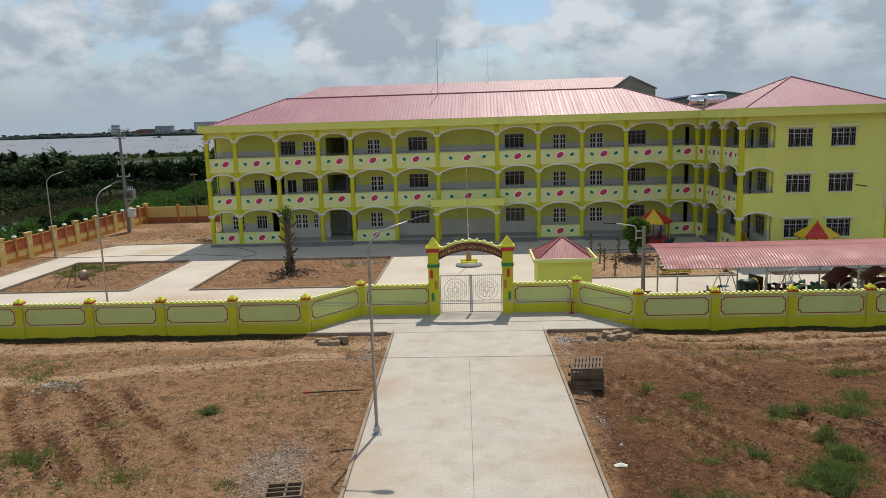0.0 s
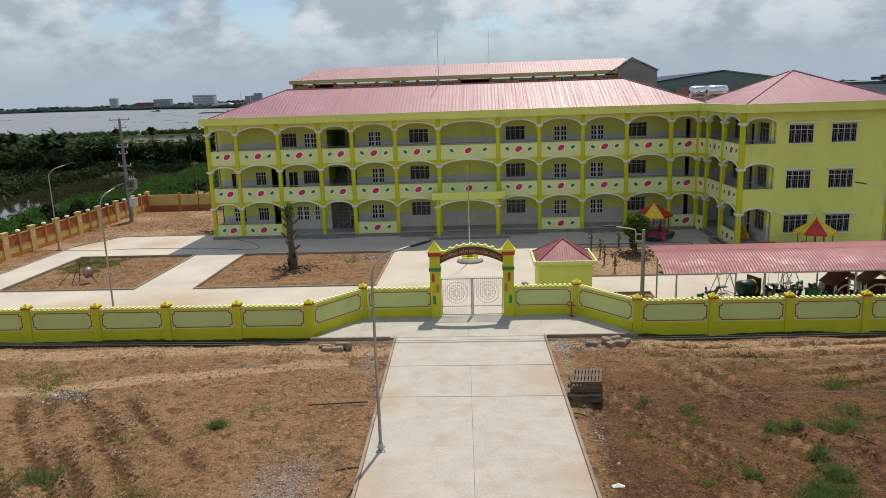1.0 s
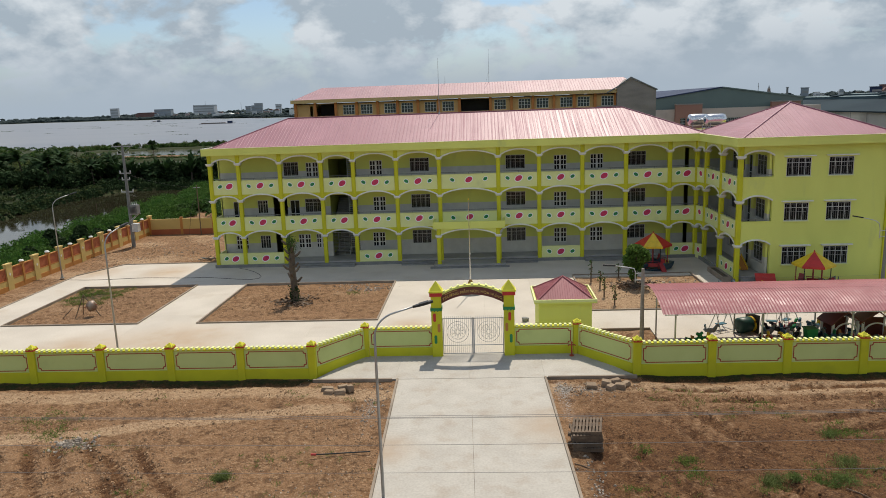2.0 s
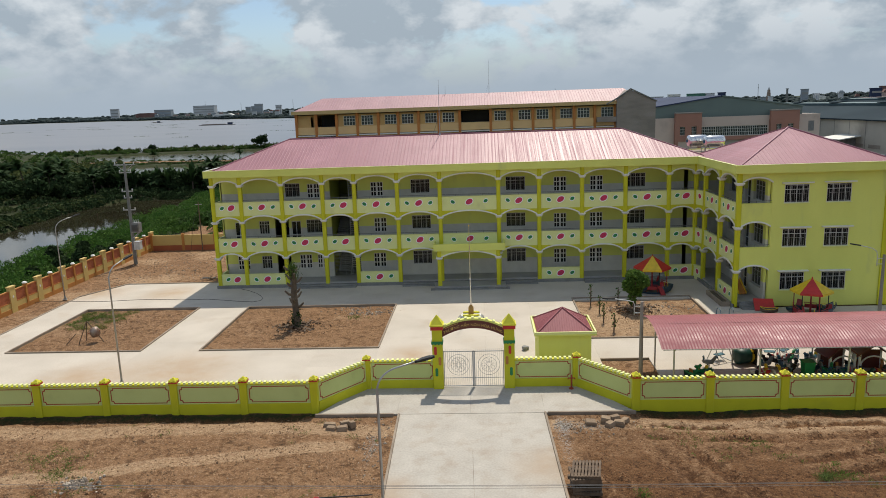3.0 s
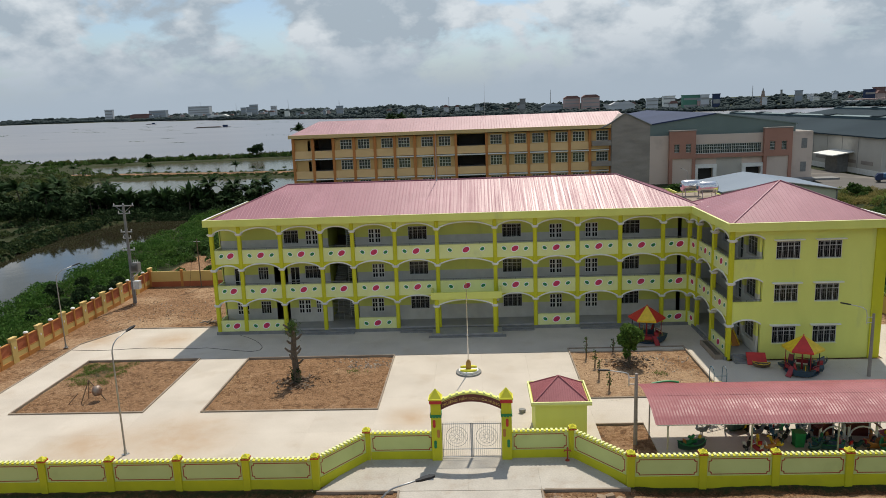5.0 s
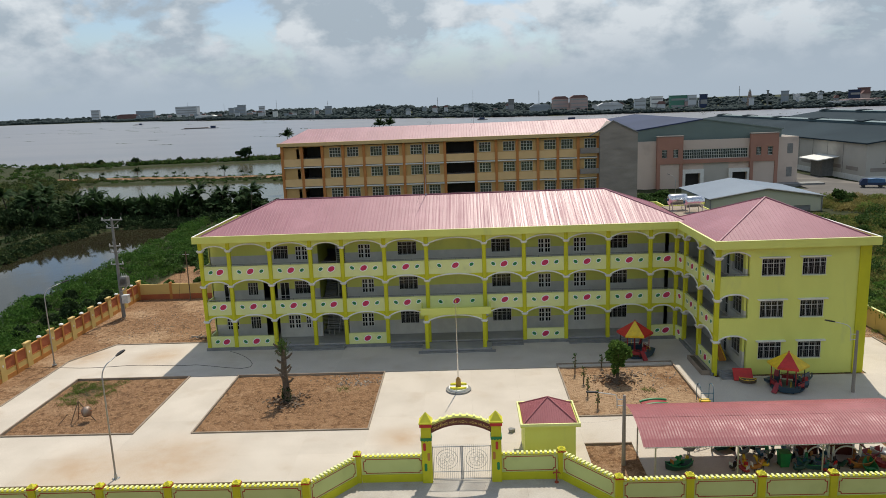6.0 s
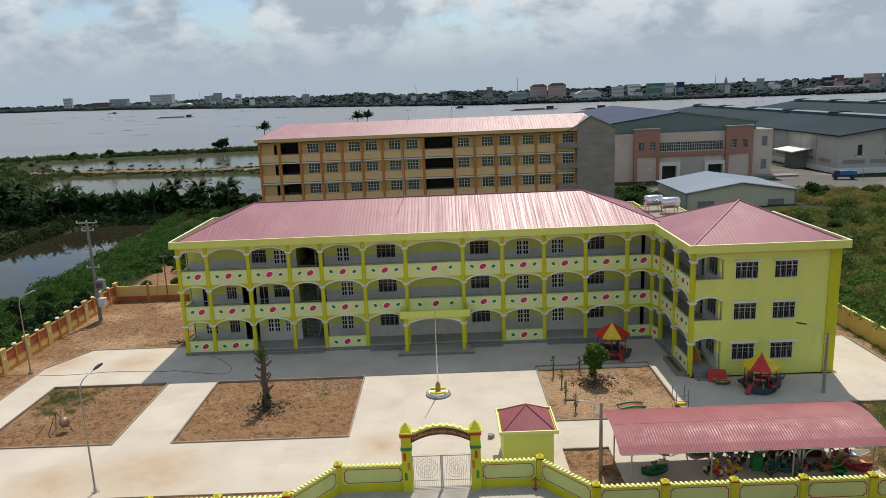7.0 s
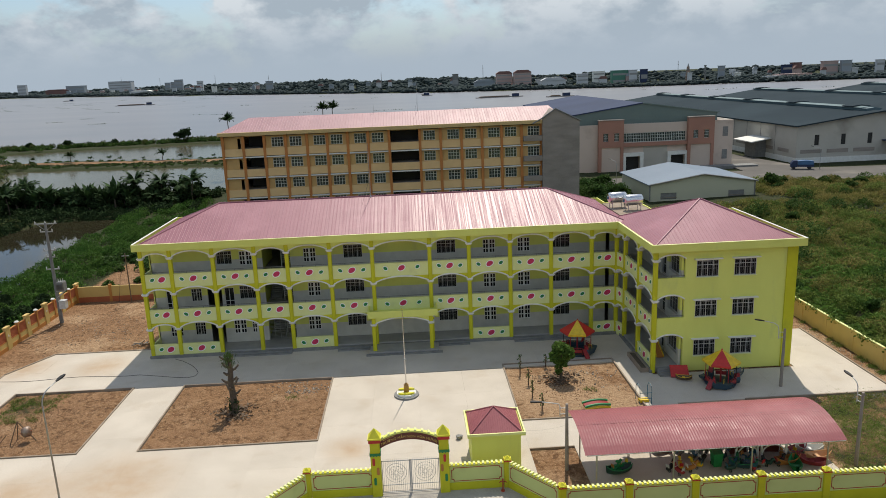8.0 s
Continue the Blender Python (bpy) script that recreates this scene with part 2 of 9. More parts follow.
YELLOW = mat("yellow_paint", (0.75, 0.50, 0.02), None, 3, 0.5, fine=0.03)
RED = mat("red_paint", (0.52, 0.025, 0.02), None, 3, 0.45, fine=0.03)
BLUE = mat("teal_blue_fibreglass", (0.03, 0.12, 0.17), None, 3, 0.4, fine=0.03)
WOOD = mat("weathered_wood", (0.165, 0.115, 0.075), (0.10, 0.068, 0.045), 3, 0.85, bump=0.2, bump_scale=30, fine=0.15)
BARK = mat("bark", (0.11, 0.085, 0.06), (0.075, 0.058, 0.042), 4, 0.9, bump=0.5, bump_scale=25, fine=0.15)
BLACK = mat("black_rubber", (0.02, 0.02, 0.02), None, 4, 0.6, fine=0.05)


# ---- building blocks ----
class Geo:
    """Vertices and faces gathered for one mesh."""
    def __init__(self):
        self.v, self.f = [], []

    def add(self, verts, faces):
        o = len(self.v)
        self.v += [tuple(p) for p in verts]
        self.f += [tuple(i + o for i in q) for q in faces]
        return self

    def box(self, x0, x1, y0, y1, z0, z1, m=None):
        p = [Vector(q) for q in ((x0, y0, z0), (x1, y0, z0), (x1, y1, z0), (x0, y1, z0), (x0, y0, z1), (x1, y0, z1), (x1, y1, z1), (x0, y1, z1))]
        if m:
            p = [m @ q for q in p]
        return self.add(p, [(0, 3, 2, 1), (4, 5, 6, 7), (0, 1, 5, 4), (1, 2, 6, 5), (2, 3, 7, 6), (3, 0, 4, 7)])

    def prism(self, poly, lo, hi, axis="z", m=None):
        """poly: 2D points, counter-clockwise seen against the axis; x: (y, z), y: (x, z), z: (x, y)."""
        def at(p, h):
            q = {"z": (p[0], p[1], h), "y": (p[0], h, p[1]), "x": (h, p[0], p[1])}[axis]
            return m @ Vector(q) if m else q
        k = len(poly)
        vs = [at(p, lo) for p in poly] + [at(p, hi) for p in poly]
        fs = [tuple(range(k))[::-1], tuple(range(k, 2 * k))] + [(i, (i + 1) % k, k + (i + 1) % k, k + i) for i in range(k)]
        if axis == "y":
            fs = [q[::-1] for q in fs]
        return self.add(vs, fs)

    def strip(self, low, high, y0, y1, m=None):
        """A curved slab in one piece between two lines of (x, z) points, from y0 to y1."""
        k = len(low)
        vs = [(p[0], y, p[1]) for y in (y0, y1) for line in (low, high) for p in line]
        if m:
            vs = [m @ Vector(v) for v in vs]
        fs = []
        for i in range(k - 1):
            a, b = i, i + 1
            fs += [(a, b, k + b, k + a), (2 * k + a, 3 * k + a, 3 * k + b, 2 * k + b), (a, 2 * k + a, 2 * k + b, b), (k + a, k + b, 3 * k + b, 3 * k + a)]
        fs += [(0, k, 3 * k, 2 * k), (k - 1, 3 * k - 1, 4 * k - 1, 2 * k - 1)]
        return self.add(vs, fs)

    def frustum(self, x, y, z0, z1, r0, r1, k=12, turn=0.0):
        vs = [(x + r * math.cos(turn + 2 * math.pi * i / k), y + r * math.sin(turn + 2 * math.pi * i / k), z) for z, r in ((z0, r0), (z1, r1)) for i in range(k)]
        return self.add(vs, [tuple(range(k))[::-1], tuple(range(k, 2 * k))] + [(i, (i + 1) % k, k + (i + 1) % k, k + i) for i in range(k)])

    def tube(self, pts, radii, k=6):
        pts = [Vector(p) for p in pts]
        if not isinstance(radii, (list, tuple)):
            radii = [radii] * len(pts)
        vs = []
        for i, p in enumerate(pts):
            d = (pts[min(i + 1, len(pts) - 1)] - pts[max(i - 1, 0)]).normalized()
            a = d.cross(Vector((0, 0, 1)) if abs(d.z) < 0.9 else Vector((0, 1, 0))).normalized()
            b = d.cross(a)
            vs += [p + radii[i] * (math.cos(2 * math.pi * j / k) * a + math.sin(2 * math.pi * j / k) * b) for j in range(k)]
        fs = [(i * k + j, (i + 1) * k + j, (i + 1) * k + (j + 1) % k, i * k + (j + 1) % k) for i in range(len(pts) - 1) for j in range(k)]
        fs += [tuple(range(k)), tuple(range((len(pts) - 1) * k, len(pts) * k))[::-1]]
        return self.add(vs, fs)

    def mesh(self, name, material, smooth=False):
        me = bpy.data.meshes.new(name)
        me.from_pydata(self.v, [], self.f)
        if material:
            me.materials.append(material)
        if smooth:
            me.shade_smooth()
        me.update()
        return me


def thing(name, loc=(0, 0, 0), label="", category="", group="", kind="", turn=0.0):
    ob = new(name)
    ob.matrix_basis = pose(*loc, 0, 0, turn)
    ob.empty_display_size = 0.3
    return tagged(ob, label, category, group, kind)


def part(name, geo, material, parent, label="", m=None, smooth=False):
    """One mesh object under a thing or a part, from a Geo or a finished mesh."""
    me = geo.mesh(name, material, smooth) if isinstance(geo, Geo) else geo
    ob = new(name, me)
    ob.parent = parent
    if m:
        ob.matrix_basis = m
    if label:
        ob["label"] = label
    return ob


def solo(name, geo, material, label="", category="", group="", kind="", loc=(0, 0, 0), smooth=False):
    """A thing that is a single mesh."""
    me = geo.mesh(name, material, smooth) if isinstance(geo, Geo) else geo
    ob = new(name, me)
    ob.location = loc
    return tagged(ob, label, category, group, kind)


def ribbed(eave_a, eave_b, up, reach, step=0.36, rib=0.012):
    """A ribbed metal slope: from eave_a to eave_b, its ribs climbing along up (a vector for one unit), reach(u) units far at the distance u."""
    a, b, up = Vector(eave_a), Vector(eave_b), Vector(up)
    along = (b - a).normalized()
    nor = along.cross(up).normalized()
    if nor.z < 0:
        nor = -nor
    length = (b - a).length
    us, hs = [], []
    u = 0.0
    while u < length - step * 0.5:
        for du, h in ((0.0, 0.0), (0.74, 0.0), (0.80, 1.0), (0.90, 1.0), (0.96, 0.0)):
            us.append(u + du * step)
            hs.append(h * rib)
        u += step
    us.append(length)
    hs.append(0.0)
    g = Geo()
    vs = []
    for u, h in zip(us, hs):
        p = a + along * u + nor * h
        vs += [p, p + up * reach(u)]
    fs = [(2 * i, 2 * i + 2, 2 * i + 3, 2 * i + 1) for i in range(len(us) - 1)]
    if along.cross(up).z < 0:
        fs = [q[::-1] for q in fs]
    return g.add(vs, fs)


def hip_slopes(x0, x1, y0, y1, z0, rx0, rx1, ry0, ry1, z1, step=0.36):
    """The four slopes of a hip roof from its eave rectangle to its ridge (a line or a point)."""
    out = []
    def slope(a, b, ra, rb):
        a, b, ra, rb = map(Vector, (a, b, ra, rb))
        along = (b - a).normalized()
        length = (b - a).length
        ua, ub = (ra - a).dot(along), (rb - a).dot(along)
        foot = a + along * ua
        up = ra - foot
        def reach(u):
            if u < ua:
                return max(u, 0) / ua if ua > 1e-6 else 1.0
            if u > ub:
                return max(length - u, 0) / (length - ub) if length - ub > 1e-6 else 1.0
            return 1.0
        out.append(ribbed(a, b, up, reach, step))
    slope((x0, y0, z0), (x1, y0, z0), (rx0, ry0, z1), (rx1, ry0, z1))
    slope((x1, y0, z0), (x1, y1, z0), (rx1, ry0, z1), (rx1, ry1, z1))
    slope((x1, y1, z0), (x0, y1, z0), (rx1, ry1, z1), (rx0, ry1, z1))
    slope((x0, y1, z0), (x0, y0, z0), (rx0, ry1, z1), (rx0, ry0, z1))
    return out


# ---- ground, water, paving ----
def smooth(a, b, x):
    t = np.clip((x - a) / (b - a), 0, 1)
    return t * t * (3 - 2 * t)


def lumps(x, y, scale, seed):
    """A cheap smooth wobble between about -1 and 1."""
    r = np.random.RandomState(seed)
    x, y = np.asarray(x, float), np.asarray(y, float)
    s = np.zeros(x.shape)
    for k in range(7):
        a, f, p = r.uniform(0, 6.28), r.uniform(0.5, 1.7) / scale, r.uniform(0, 6.28)
        s += np.sin((x * math.cos(a) + y * math.sin(a)) * f * 6.28 + p + 1.3 * np.sin((x * math.sin(a) - y * math.cos(a)) * f * 3.1 + p))
    return s / 4.0


WATER_Z = -1.3
SHORE_X = [-6000, -2300, -1900, -1245, -509, -150, 72, 328, 900, 4000]
SHORE_Y = [3900, 3850, 3700, 3000, 2030, 1560, 1270, 1140, 1000, 900]


def band(v, a, b, w=3.0):
    return smooth(a - w, a + w, v) * (1 - smooth(b - w, b + w, v))


def land(x, y):
    """1 on land, 0 under water."""
    v = y + 2.5 * lumps(x, y, 60, 5)
    wx = x + 1.5 * lumps(x, y, 25, 6)
    right = -62.5 - 0.06 * (y - 87)
    wet = smooth(-86.5, -83.5, wx) * (1 - smooth(right - 1.2, right + 1.6, wx)) * (1 - smooth(161, 166, y + 1.0 * lumps(x, y, 20, 7)))
    w = v + 0.167 * (x + 74)          # across the dykes, which run a little askew
    wet = np.maximum(wet, band(x + 0.457 * (y - 236), -131, -40, 4) * band(w, 206, 261, 2.5))
    wet = np.maximum(wet, band(x + 0.3 * (y - 350), -188, -44, 4) * smooth(287.5, 291, w) * (1 - smooth(-2.5, 2.5, v - (352 + 0.176 * (x + 186)))))
    near = 386 + 0.115 * (x + 104) + 0.3 * np.maximum(x, 0) + 0.85 * np.maximum(-215 - x, 0)
    far = np.interp(x, SHORE_X, SHORE_Y)
    vv = v
    river = smooth(near - 5, near + 5, vv) * (1 - smooth(far - 15, far + 15, y))
    return 1 - np.maximum(wet, river)


def ruts(x, y):
    """Wheel ruts across the field: their relief, and where the soil is freshly turned."""
    z, turned, ridge = np.zeros(np.shape(x)), np.zeros(np.shape(x)), np.zeros(np.shape(x))
    for (ax, ay, bx, by, gap) in ((-24, 31.5, -17, 22, 1.5), (-21.5, 32.5, -14, 22, 1.5), (-18.5, 31.5, -12, 24, 1.4), (9, 36, 14, 24, 1.6), (4.5, 33, 10, 20, 1.6), (14, 33, 34, 39, 1.5), (8, 37.5, 30, 37, 1.5), (8.5, 30, 17, 21, 1.5)):
        d = math.hypot(bx - ax, by - ay)
        nx, ny = -(by - ay) / d, (bx - ax) / d
        u = ((x - ax) * (bx - ax) + (y - ay) * (by - ay)) / d
        w = (x - ax) * nx + (y - ay) * ny + 0.25 * np.sin(u * 0.4)
        on = smooth(-1, 1, u) * (1 - smooth(d - 1, d + 1, u)) * np.clip(0.8 + 0.45 * lumps(x, y, 4, 12), 0, 1)
        for side in (-gap / 2, gap / 2):
            z = z - on * 0.20 * np.exp(-((w - side) / 0.28) ** 2) + on * 0.08 * np.exp(-((np.abs(w - side) - 0.46) / 0.18) ** 2)
            turned = np.maximum(turned, on * (0.88 + 0.25 * np.sin(u * 11 + side)) * np.exp(-((w - side) / 0.36) ** 2))
            ridge = np.maximum(ridge, on * np.exp(-((np.abs(w - side) - 0.5) / 0.22) ** 2))
    return z, turned, ridge


def height(x, y):
    yard = smooth(-47.5, -45.5, x) * (1 - smooth(41, 43, x)) * smooth(40.3, 41, y) * (1 - smooth(93, 96, y))
    flat = np.maximum(yard, band(x, -6.4, 3.4, 0.4) * (1 - smooth(40, 41, y)))
    flat = np.maximum(flat, band(x, -11.2, 8.4, 0.6) * band(y, 39.6, 45, 0.4))
    rough = 0.07 * lumps(x, y, 7, 1) + 0.045 * lumps(x, y, 1.9, 2) + 0.03 * lumps(x, y, 0.9, 3)
    rough = rough + ruts(x, y)[0]
    # dip along the wall foot, shaped to deepen and widen the shade there
    rough = rough - 0.26 * np.exp(-((y - 39.75) / 0.42) ** 2) * (1 - band(x, -11.6, 8.8, 0.6))
    z = -0.10 + rough * (1 - flat) + flat * (0.035 * lumps(x, y, 2.0, 8) * yard)
    west = 1 - smooth(-58, -47, x)
    z = z - 0.5 * west * (y > 40)
    z = z + 1.1 * smooth(46, 70, x) * band(y, 55, 150, 10) * (0.8 + 0.4 * lumps(x, y, 22, 9))
    l = land(x, y)
    z = z * l + (-3.4) * (1 - l)
    return z + l * smooth(700, 1200, y) * 1.5


def spaced(*runs):
    out = []
    for a, b, s in runs:
        out += list(np.arange(a, b, s))
    return np.array(out + [runs[-1][1]])


def ground_sheet():
    far = [300 * 1.35 ** k for k in range(10)]
    xs = np.concatenate([[-f for f in far[::-1]], spaced((-280, -52, 3.2), (-52, -30, 0.7), (-30, 30, 0.33), (30, 52, 0.7), (52, 280, 5)), far])
    ys = np.concatenate([[-400, -200, -100, -50], spaced((-30, 12, 2), (12, 41, 0.3), (41, 100, 0.9), (100, 480, 3.2)), [480 * 1.07 ** k for k in range(1, 36)]])
    X, Y = np.meshgrid(xs, ys)
    Z = height(X, Y)
    nx, ny = len(xs), len(ys)
    co = np.stack([X, Y, Z], -1).reshape(-1, 3)
    i = np.arange(nx * ny).reshape(ny, nx)
    q = np.stack([i[:-1, :-1], i[:-1, 1:], i[1:, 1:], i[1:, :-1]], -1).reshape(-1, 4)
    me = bpy.data.meshes.new("ground")
    me.from_pydata(co.tolist(), [], q.tolist())
    x, y = X.ravel(), Y.ravel()
    # what covers the soil: grass, pale trodden track, gravel, dark moist soil with wall-foot shade painted in
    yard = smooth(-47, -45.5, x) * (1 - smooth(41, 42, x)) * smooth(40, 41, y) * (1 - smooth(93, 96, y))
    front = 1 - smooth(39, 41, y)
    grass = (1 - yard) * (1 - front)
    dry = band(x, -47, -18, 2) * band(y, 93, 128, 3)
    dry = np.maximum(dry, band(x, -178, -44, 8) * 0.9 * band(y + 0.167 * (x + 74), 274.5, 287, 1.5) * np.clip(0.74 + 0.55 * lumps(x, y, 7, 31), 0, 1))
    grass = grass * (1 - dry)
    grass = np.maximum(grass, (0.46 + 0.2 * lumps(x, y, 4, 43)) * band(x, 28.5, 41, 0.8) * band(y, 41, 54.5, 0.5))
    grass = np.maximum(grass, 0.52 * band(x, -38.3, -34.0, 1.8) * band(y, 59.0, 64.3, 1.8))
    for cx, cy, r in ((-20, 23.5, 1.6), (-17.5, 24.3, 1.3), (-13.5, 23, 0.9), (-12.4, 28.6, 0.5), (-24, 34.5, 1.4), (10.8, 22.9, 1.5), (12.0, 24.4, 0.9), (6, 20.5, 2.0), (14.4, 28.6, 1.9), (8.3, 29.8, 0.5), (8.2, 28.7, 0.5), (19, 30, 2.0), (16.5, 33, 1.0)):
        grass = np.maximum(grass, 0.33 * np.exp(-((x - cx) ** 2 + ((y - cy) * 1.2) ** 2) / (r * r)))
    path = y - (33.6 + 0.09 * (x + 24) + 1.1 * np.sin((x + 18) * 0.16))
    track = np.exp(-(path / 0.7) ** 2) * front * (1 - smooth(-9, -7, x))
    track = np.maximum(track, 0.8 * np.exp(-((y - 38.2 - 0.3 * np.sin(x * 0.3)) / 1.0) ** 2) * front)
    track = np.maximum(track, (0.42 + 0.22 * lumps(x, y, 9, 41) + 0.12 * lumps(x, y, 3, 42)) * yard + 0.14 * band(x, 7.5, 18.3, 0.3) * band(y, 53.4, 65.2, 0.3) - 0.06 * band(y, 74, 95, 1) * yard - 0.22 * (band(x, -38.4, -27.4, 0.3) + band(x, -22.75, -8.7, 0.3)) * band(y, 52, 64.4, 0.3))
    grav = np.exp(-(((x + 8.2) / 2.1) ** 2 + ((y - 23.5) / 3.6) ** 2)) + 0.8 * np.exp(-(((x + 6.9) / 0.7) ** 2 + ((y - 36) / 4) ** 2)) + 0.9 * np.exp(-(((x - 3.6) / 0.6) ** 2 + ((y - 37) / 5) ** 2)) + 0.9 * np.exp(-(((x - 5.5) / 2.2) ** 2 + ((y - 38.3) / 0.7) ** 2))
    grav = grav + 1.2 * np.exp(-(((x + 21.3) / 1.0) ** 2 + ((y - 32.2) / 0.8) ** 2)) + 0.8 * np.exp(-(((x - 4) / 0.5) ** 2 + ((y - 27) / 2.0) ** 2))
    moist_and_shade = np.maximum(smooth(2.6, 4.6, x) * front * (0.74 - 0.36 * ruts(x, y)[2]) * (1 - 0.42 * smooth(30, 37, y)), 1.0 * ruts(x, y)[1] * front)
    # dark band at the wall foot: the wall's shade put into the cover
    moist_and_shade = np.maximum(moist_and_shade, 1.0 * np.exp(-((y - 39.95) / 0.55) ** 2) * (1 - band(x, -11, 8.4, 0.5)))
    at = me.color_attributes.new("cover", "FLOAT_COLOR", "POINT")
    at.data.foreach_set("color", np.stack([grass, track, np.clip(0.50 * grav, 0, 1), moist_and_shade], -1).astype(np.float32).ravel())
    me.shade_smooth()
    m = bpy.data.materials.new("soil_and_grass")
    m.use_nodes = True
    t = m.node_tree
    n, L = t.nodes.new, t.links.new
    b = t.nodes["Principled BSDF"]
    b.inputs["Roughness"].default_value = 0.95
    b.inputs["Specular IOR Level"].default_value = 0.2
    geo = n("ShaderNodeNewGeometry")
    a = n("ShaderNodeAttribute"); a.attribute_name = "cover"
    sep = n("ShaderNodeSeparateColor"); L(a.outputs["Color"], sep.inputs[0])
    def nz(sc, d=6.0, rough=0.6):
        x = n("ShaderNodeTexNoise")
        x.inputs["Scale"].default_value, x.inputs["Detail"].default_value, x.inputs["Roughness"].default_value = sc, d, rough
        L(geo.outputs["Position"], x.inputs["Vector"])
        return x.outputs["Fac"]
    def mixc(f, c, d):
        x = n("ShaderNodeMix"); x.data_type = "RGBA"
        for k, v in ((0, f), (6, c), (7, d)):
            if isinstance(v, tuple):
                x.inputs[k].default_value = (*v, 1)
            else:
                L(v, x.inputs[k])
        return x.outputs[2]
    def ramp(f, lo, hi):
        x = n("ShaderNodeMapRange"); x.interpolation_type = "SMOOTHSTEP"
        x.inputs["From Min"].default_value, x.inputs["From Max"].default_value = lo, hi
        L(f, x.inputs["Value"])
        return x.outputs[0]
    def frayed(cover, noise_fac, spread):
        """cover, its edge broken up by noise"""
        x = n("ShaderNodeMath"); x.operation = "MULTIPLY_ADD"
        L(noise_fac, x.inputs[0]); x.inputs[1].default_value = spread
        y2 = n("ShaderNodeMath"); y2.operation = "SUBTRACT"; y2.inputs[1].default_value = spread * 0.5
        L(cover, x.inputs[2]); L(x.outputs[0], y2.inputs[0])
        return ramp(y2.outputs[0], 0.3, 0.62)
    n1, n2, n3, n4, n5, n6 = nz(0.45), nz(2.2), nz(9.0), nz(1.1, 8.0, 0.7), nz(5.0, 8.0, 0.75), nz(0.16, 8.0, 0.68)
    # smooth trodden soil, rough dug soil, and the moist dark soil of ruts and of the east field, which also paints the
    # shade at the wall foot
    even = mixc(ramp(n1, 0.40, 0.60), (0.295, 0.168, 0.087), (0.236, 0.129, 0.065))
    even = mixc(ramp(n3, 0.52, 0.62), even, (0.36, 0.232, 0.135))
    dug = mixc(ramp(n2, 0.42, 0.60), (0.200, 0.105, 0.050), (0.295, 0.168, 0.084))
    dug = mixc(ramp(n5, 0.53, 0.62), dug, (0.41, 0.27, 0.158))
    # darker where the bump noise dips: crevice shade put into the soil colour
    dug = mixc(ramp(n5, 0.47, 0.39), dug, (0.105, 0.057, 0.029))
    dug = mixc(ramp(n4, 0.44, 0.36), dug, (0.138, 0.076, 0.039))
    soil = mixc(ramp(n6, 0.40, 0.56), mixc(ramp(n4, 0.45, 0.66), dug, even), mixc(ramp(n4, 0.40, 0.54), dug, even))
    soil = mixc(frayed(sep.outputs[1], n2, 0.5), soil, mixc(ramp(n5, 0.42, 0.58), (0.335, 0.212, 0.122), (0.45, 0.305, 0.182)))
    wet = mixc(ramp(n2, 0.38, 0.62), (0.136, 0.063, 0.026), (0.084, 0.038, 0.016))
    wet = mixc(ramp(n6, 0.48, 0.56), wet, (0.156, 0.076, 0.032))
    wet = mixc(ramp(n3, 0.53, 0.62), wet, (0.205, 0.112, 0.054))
    # hollows of the moist soil painted darker too, as crevice shade
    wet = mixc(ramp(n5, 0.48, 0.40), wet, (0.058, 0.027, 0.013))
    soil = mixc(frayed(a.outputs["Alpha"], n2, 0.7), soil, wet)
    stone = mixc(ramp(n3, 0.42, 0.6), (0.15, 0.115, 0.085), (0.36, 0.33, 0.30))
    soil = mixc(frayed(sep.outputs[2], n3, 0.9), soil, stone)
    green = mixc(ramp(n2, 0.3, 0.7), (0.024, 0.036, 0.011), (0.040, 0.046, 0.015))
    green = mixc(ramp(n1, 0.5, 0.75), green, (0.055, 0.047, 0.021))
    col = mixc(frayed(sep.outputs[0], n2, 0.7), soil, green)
    # crumbs: a fine light and dark grain
    grain = n("ShaderNodeMapRange")
    grain.inputs["From Min"].default_value, grain.inputs["From Max"].default_value = 0.34, 0.66
    grain.inputs["To Min"].default_value, grain.inputs["To Max"].default_value = 0.66, 1.22
    L(nz(13.0, 5.0, 0.75), grain.inputs["Value"])
    crumb = n("ShaderNodeMix"); crumb.data_type, crumb.blend_type = "RGBA", "MULTIPLY"
    crumb.inputs[0].default_value = 1.0
    L(col, crumb.inputs[6]); L(grain.outputs[0], crumb.inputs[7])
    L(crumb.outputs[2], b.inputs["Base Color"])
    bp = n("ShaderNodeBump"); bp.inputs["Strength"].default_value = 1.0; bp.inputs["Distance"].default_value = 0.16
    hh = n("ShaderNodeMath"); hh.operation = "ADD"
    h2 = n("ShaderNodeMath"); h2.operation = "MULTIPLY_ADD"; h2.inputs[1].default_value = 0.7
    L(n2, hh.inputs[0]); L(n4, hh.inputs[1]); L(n5, h2.inputs[0]); L(hh.outputs[0], h2.inputs[2]); L(h2.outputs[0], bp.inputs["Height"])
    L(bp.outputs[0], b.inputs["Normal"])
    me.materials.append(m)
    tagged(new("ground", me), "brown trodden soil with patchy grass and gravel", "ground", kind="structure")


ground_sheet()


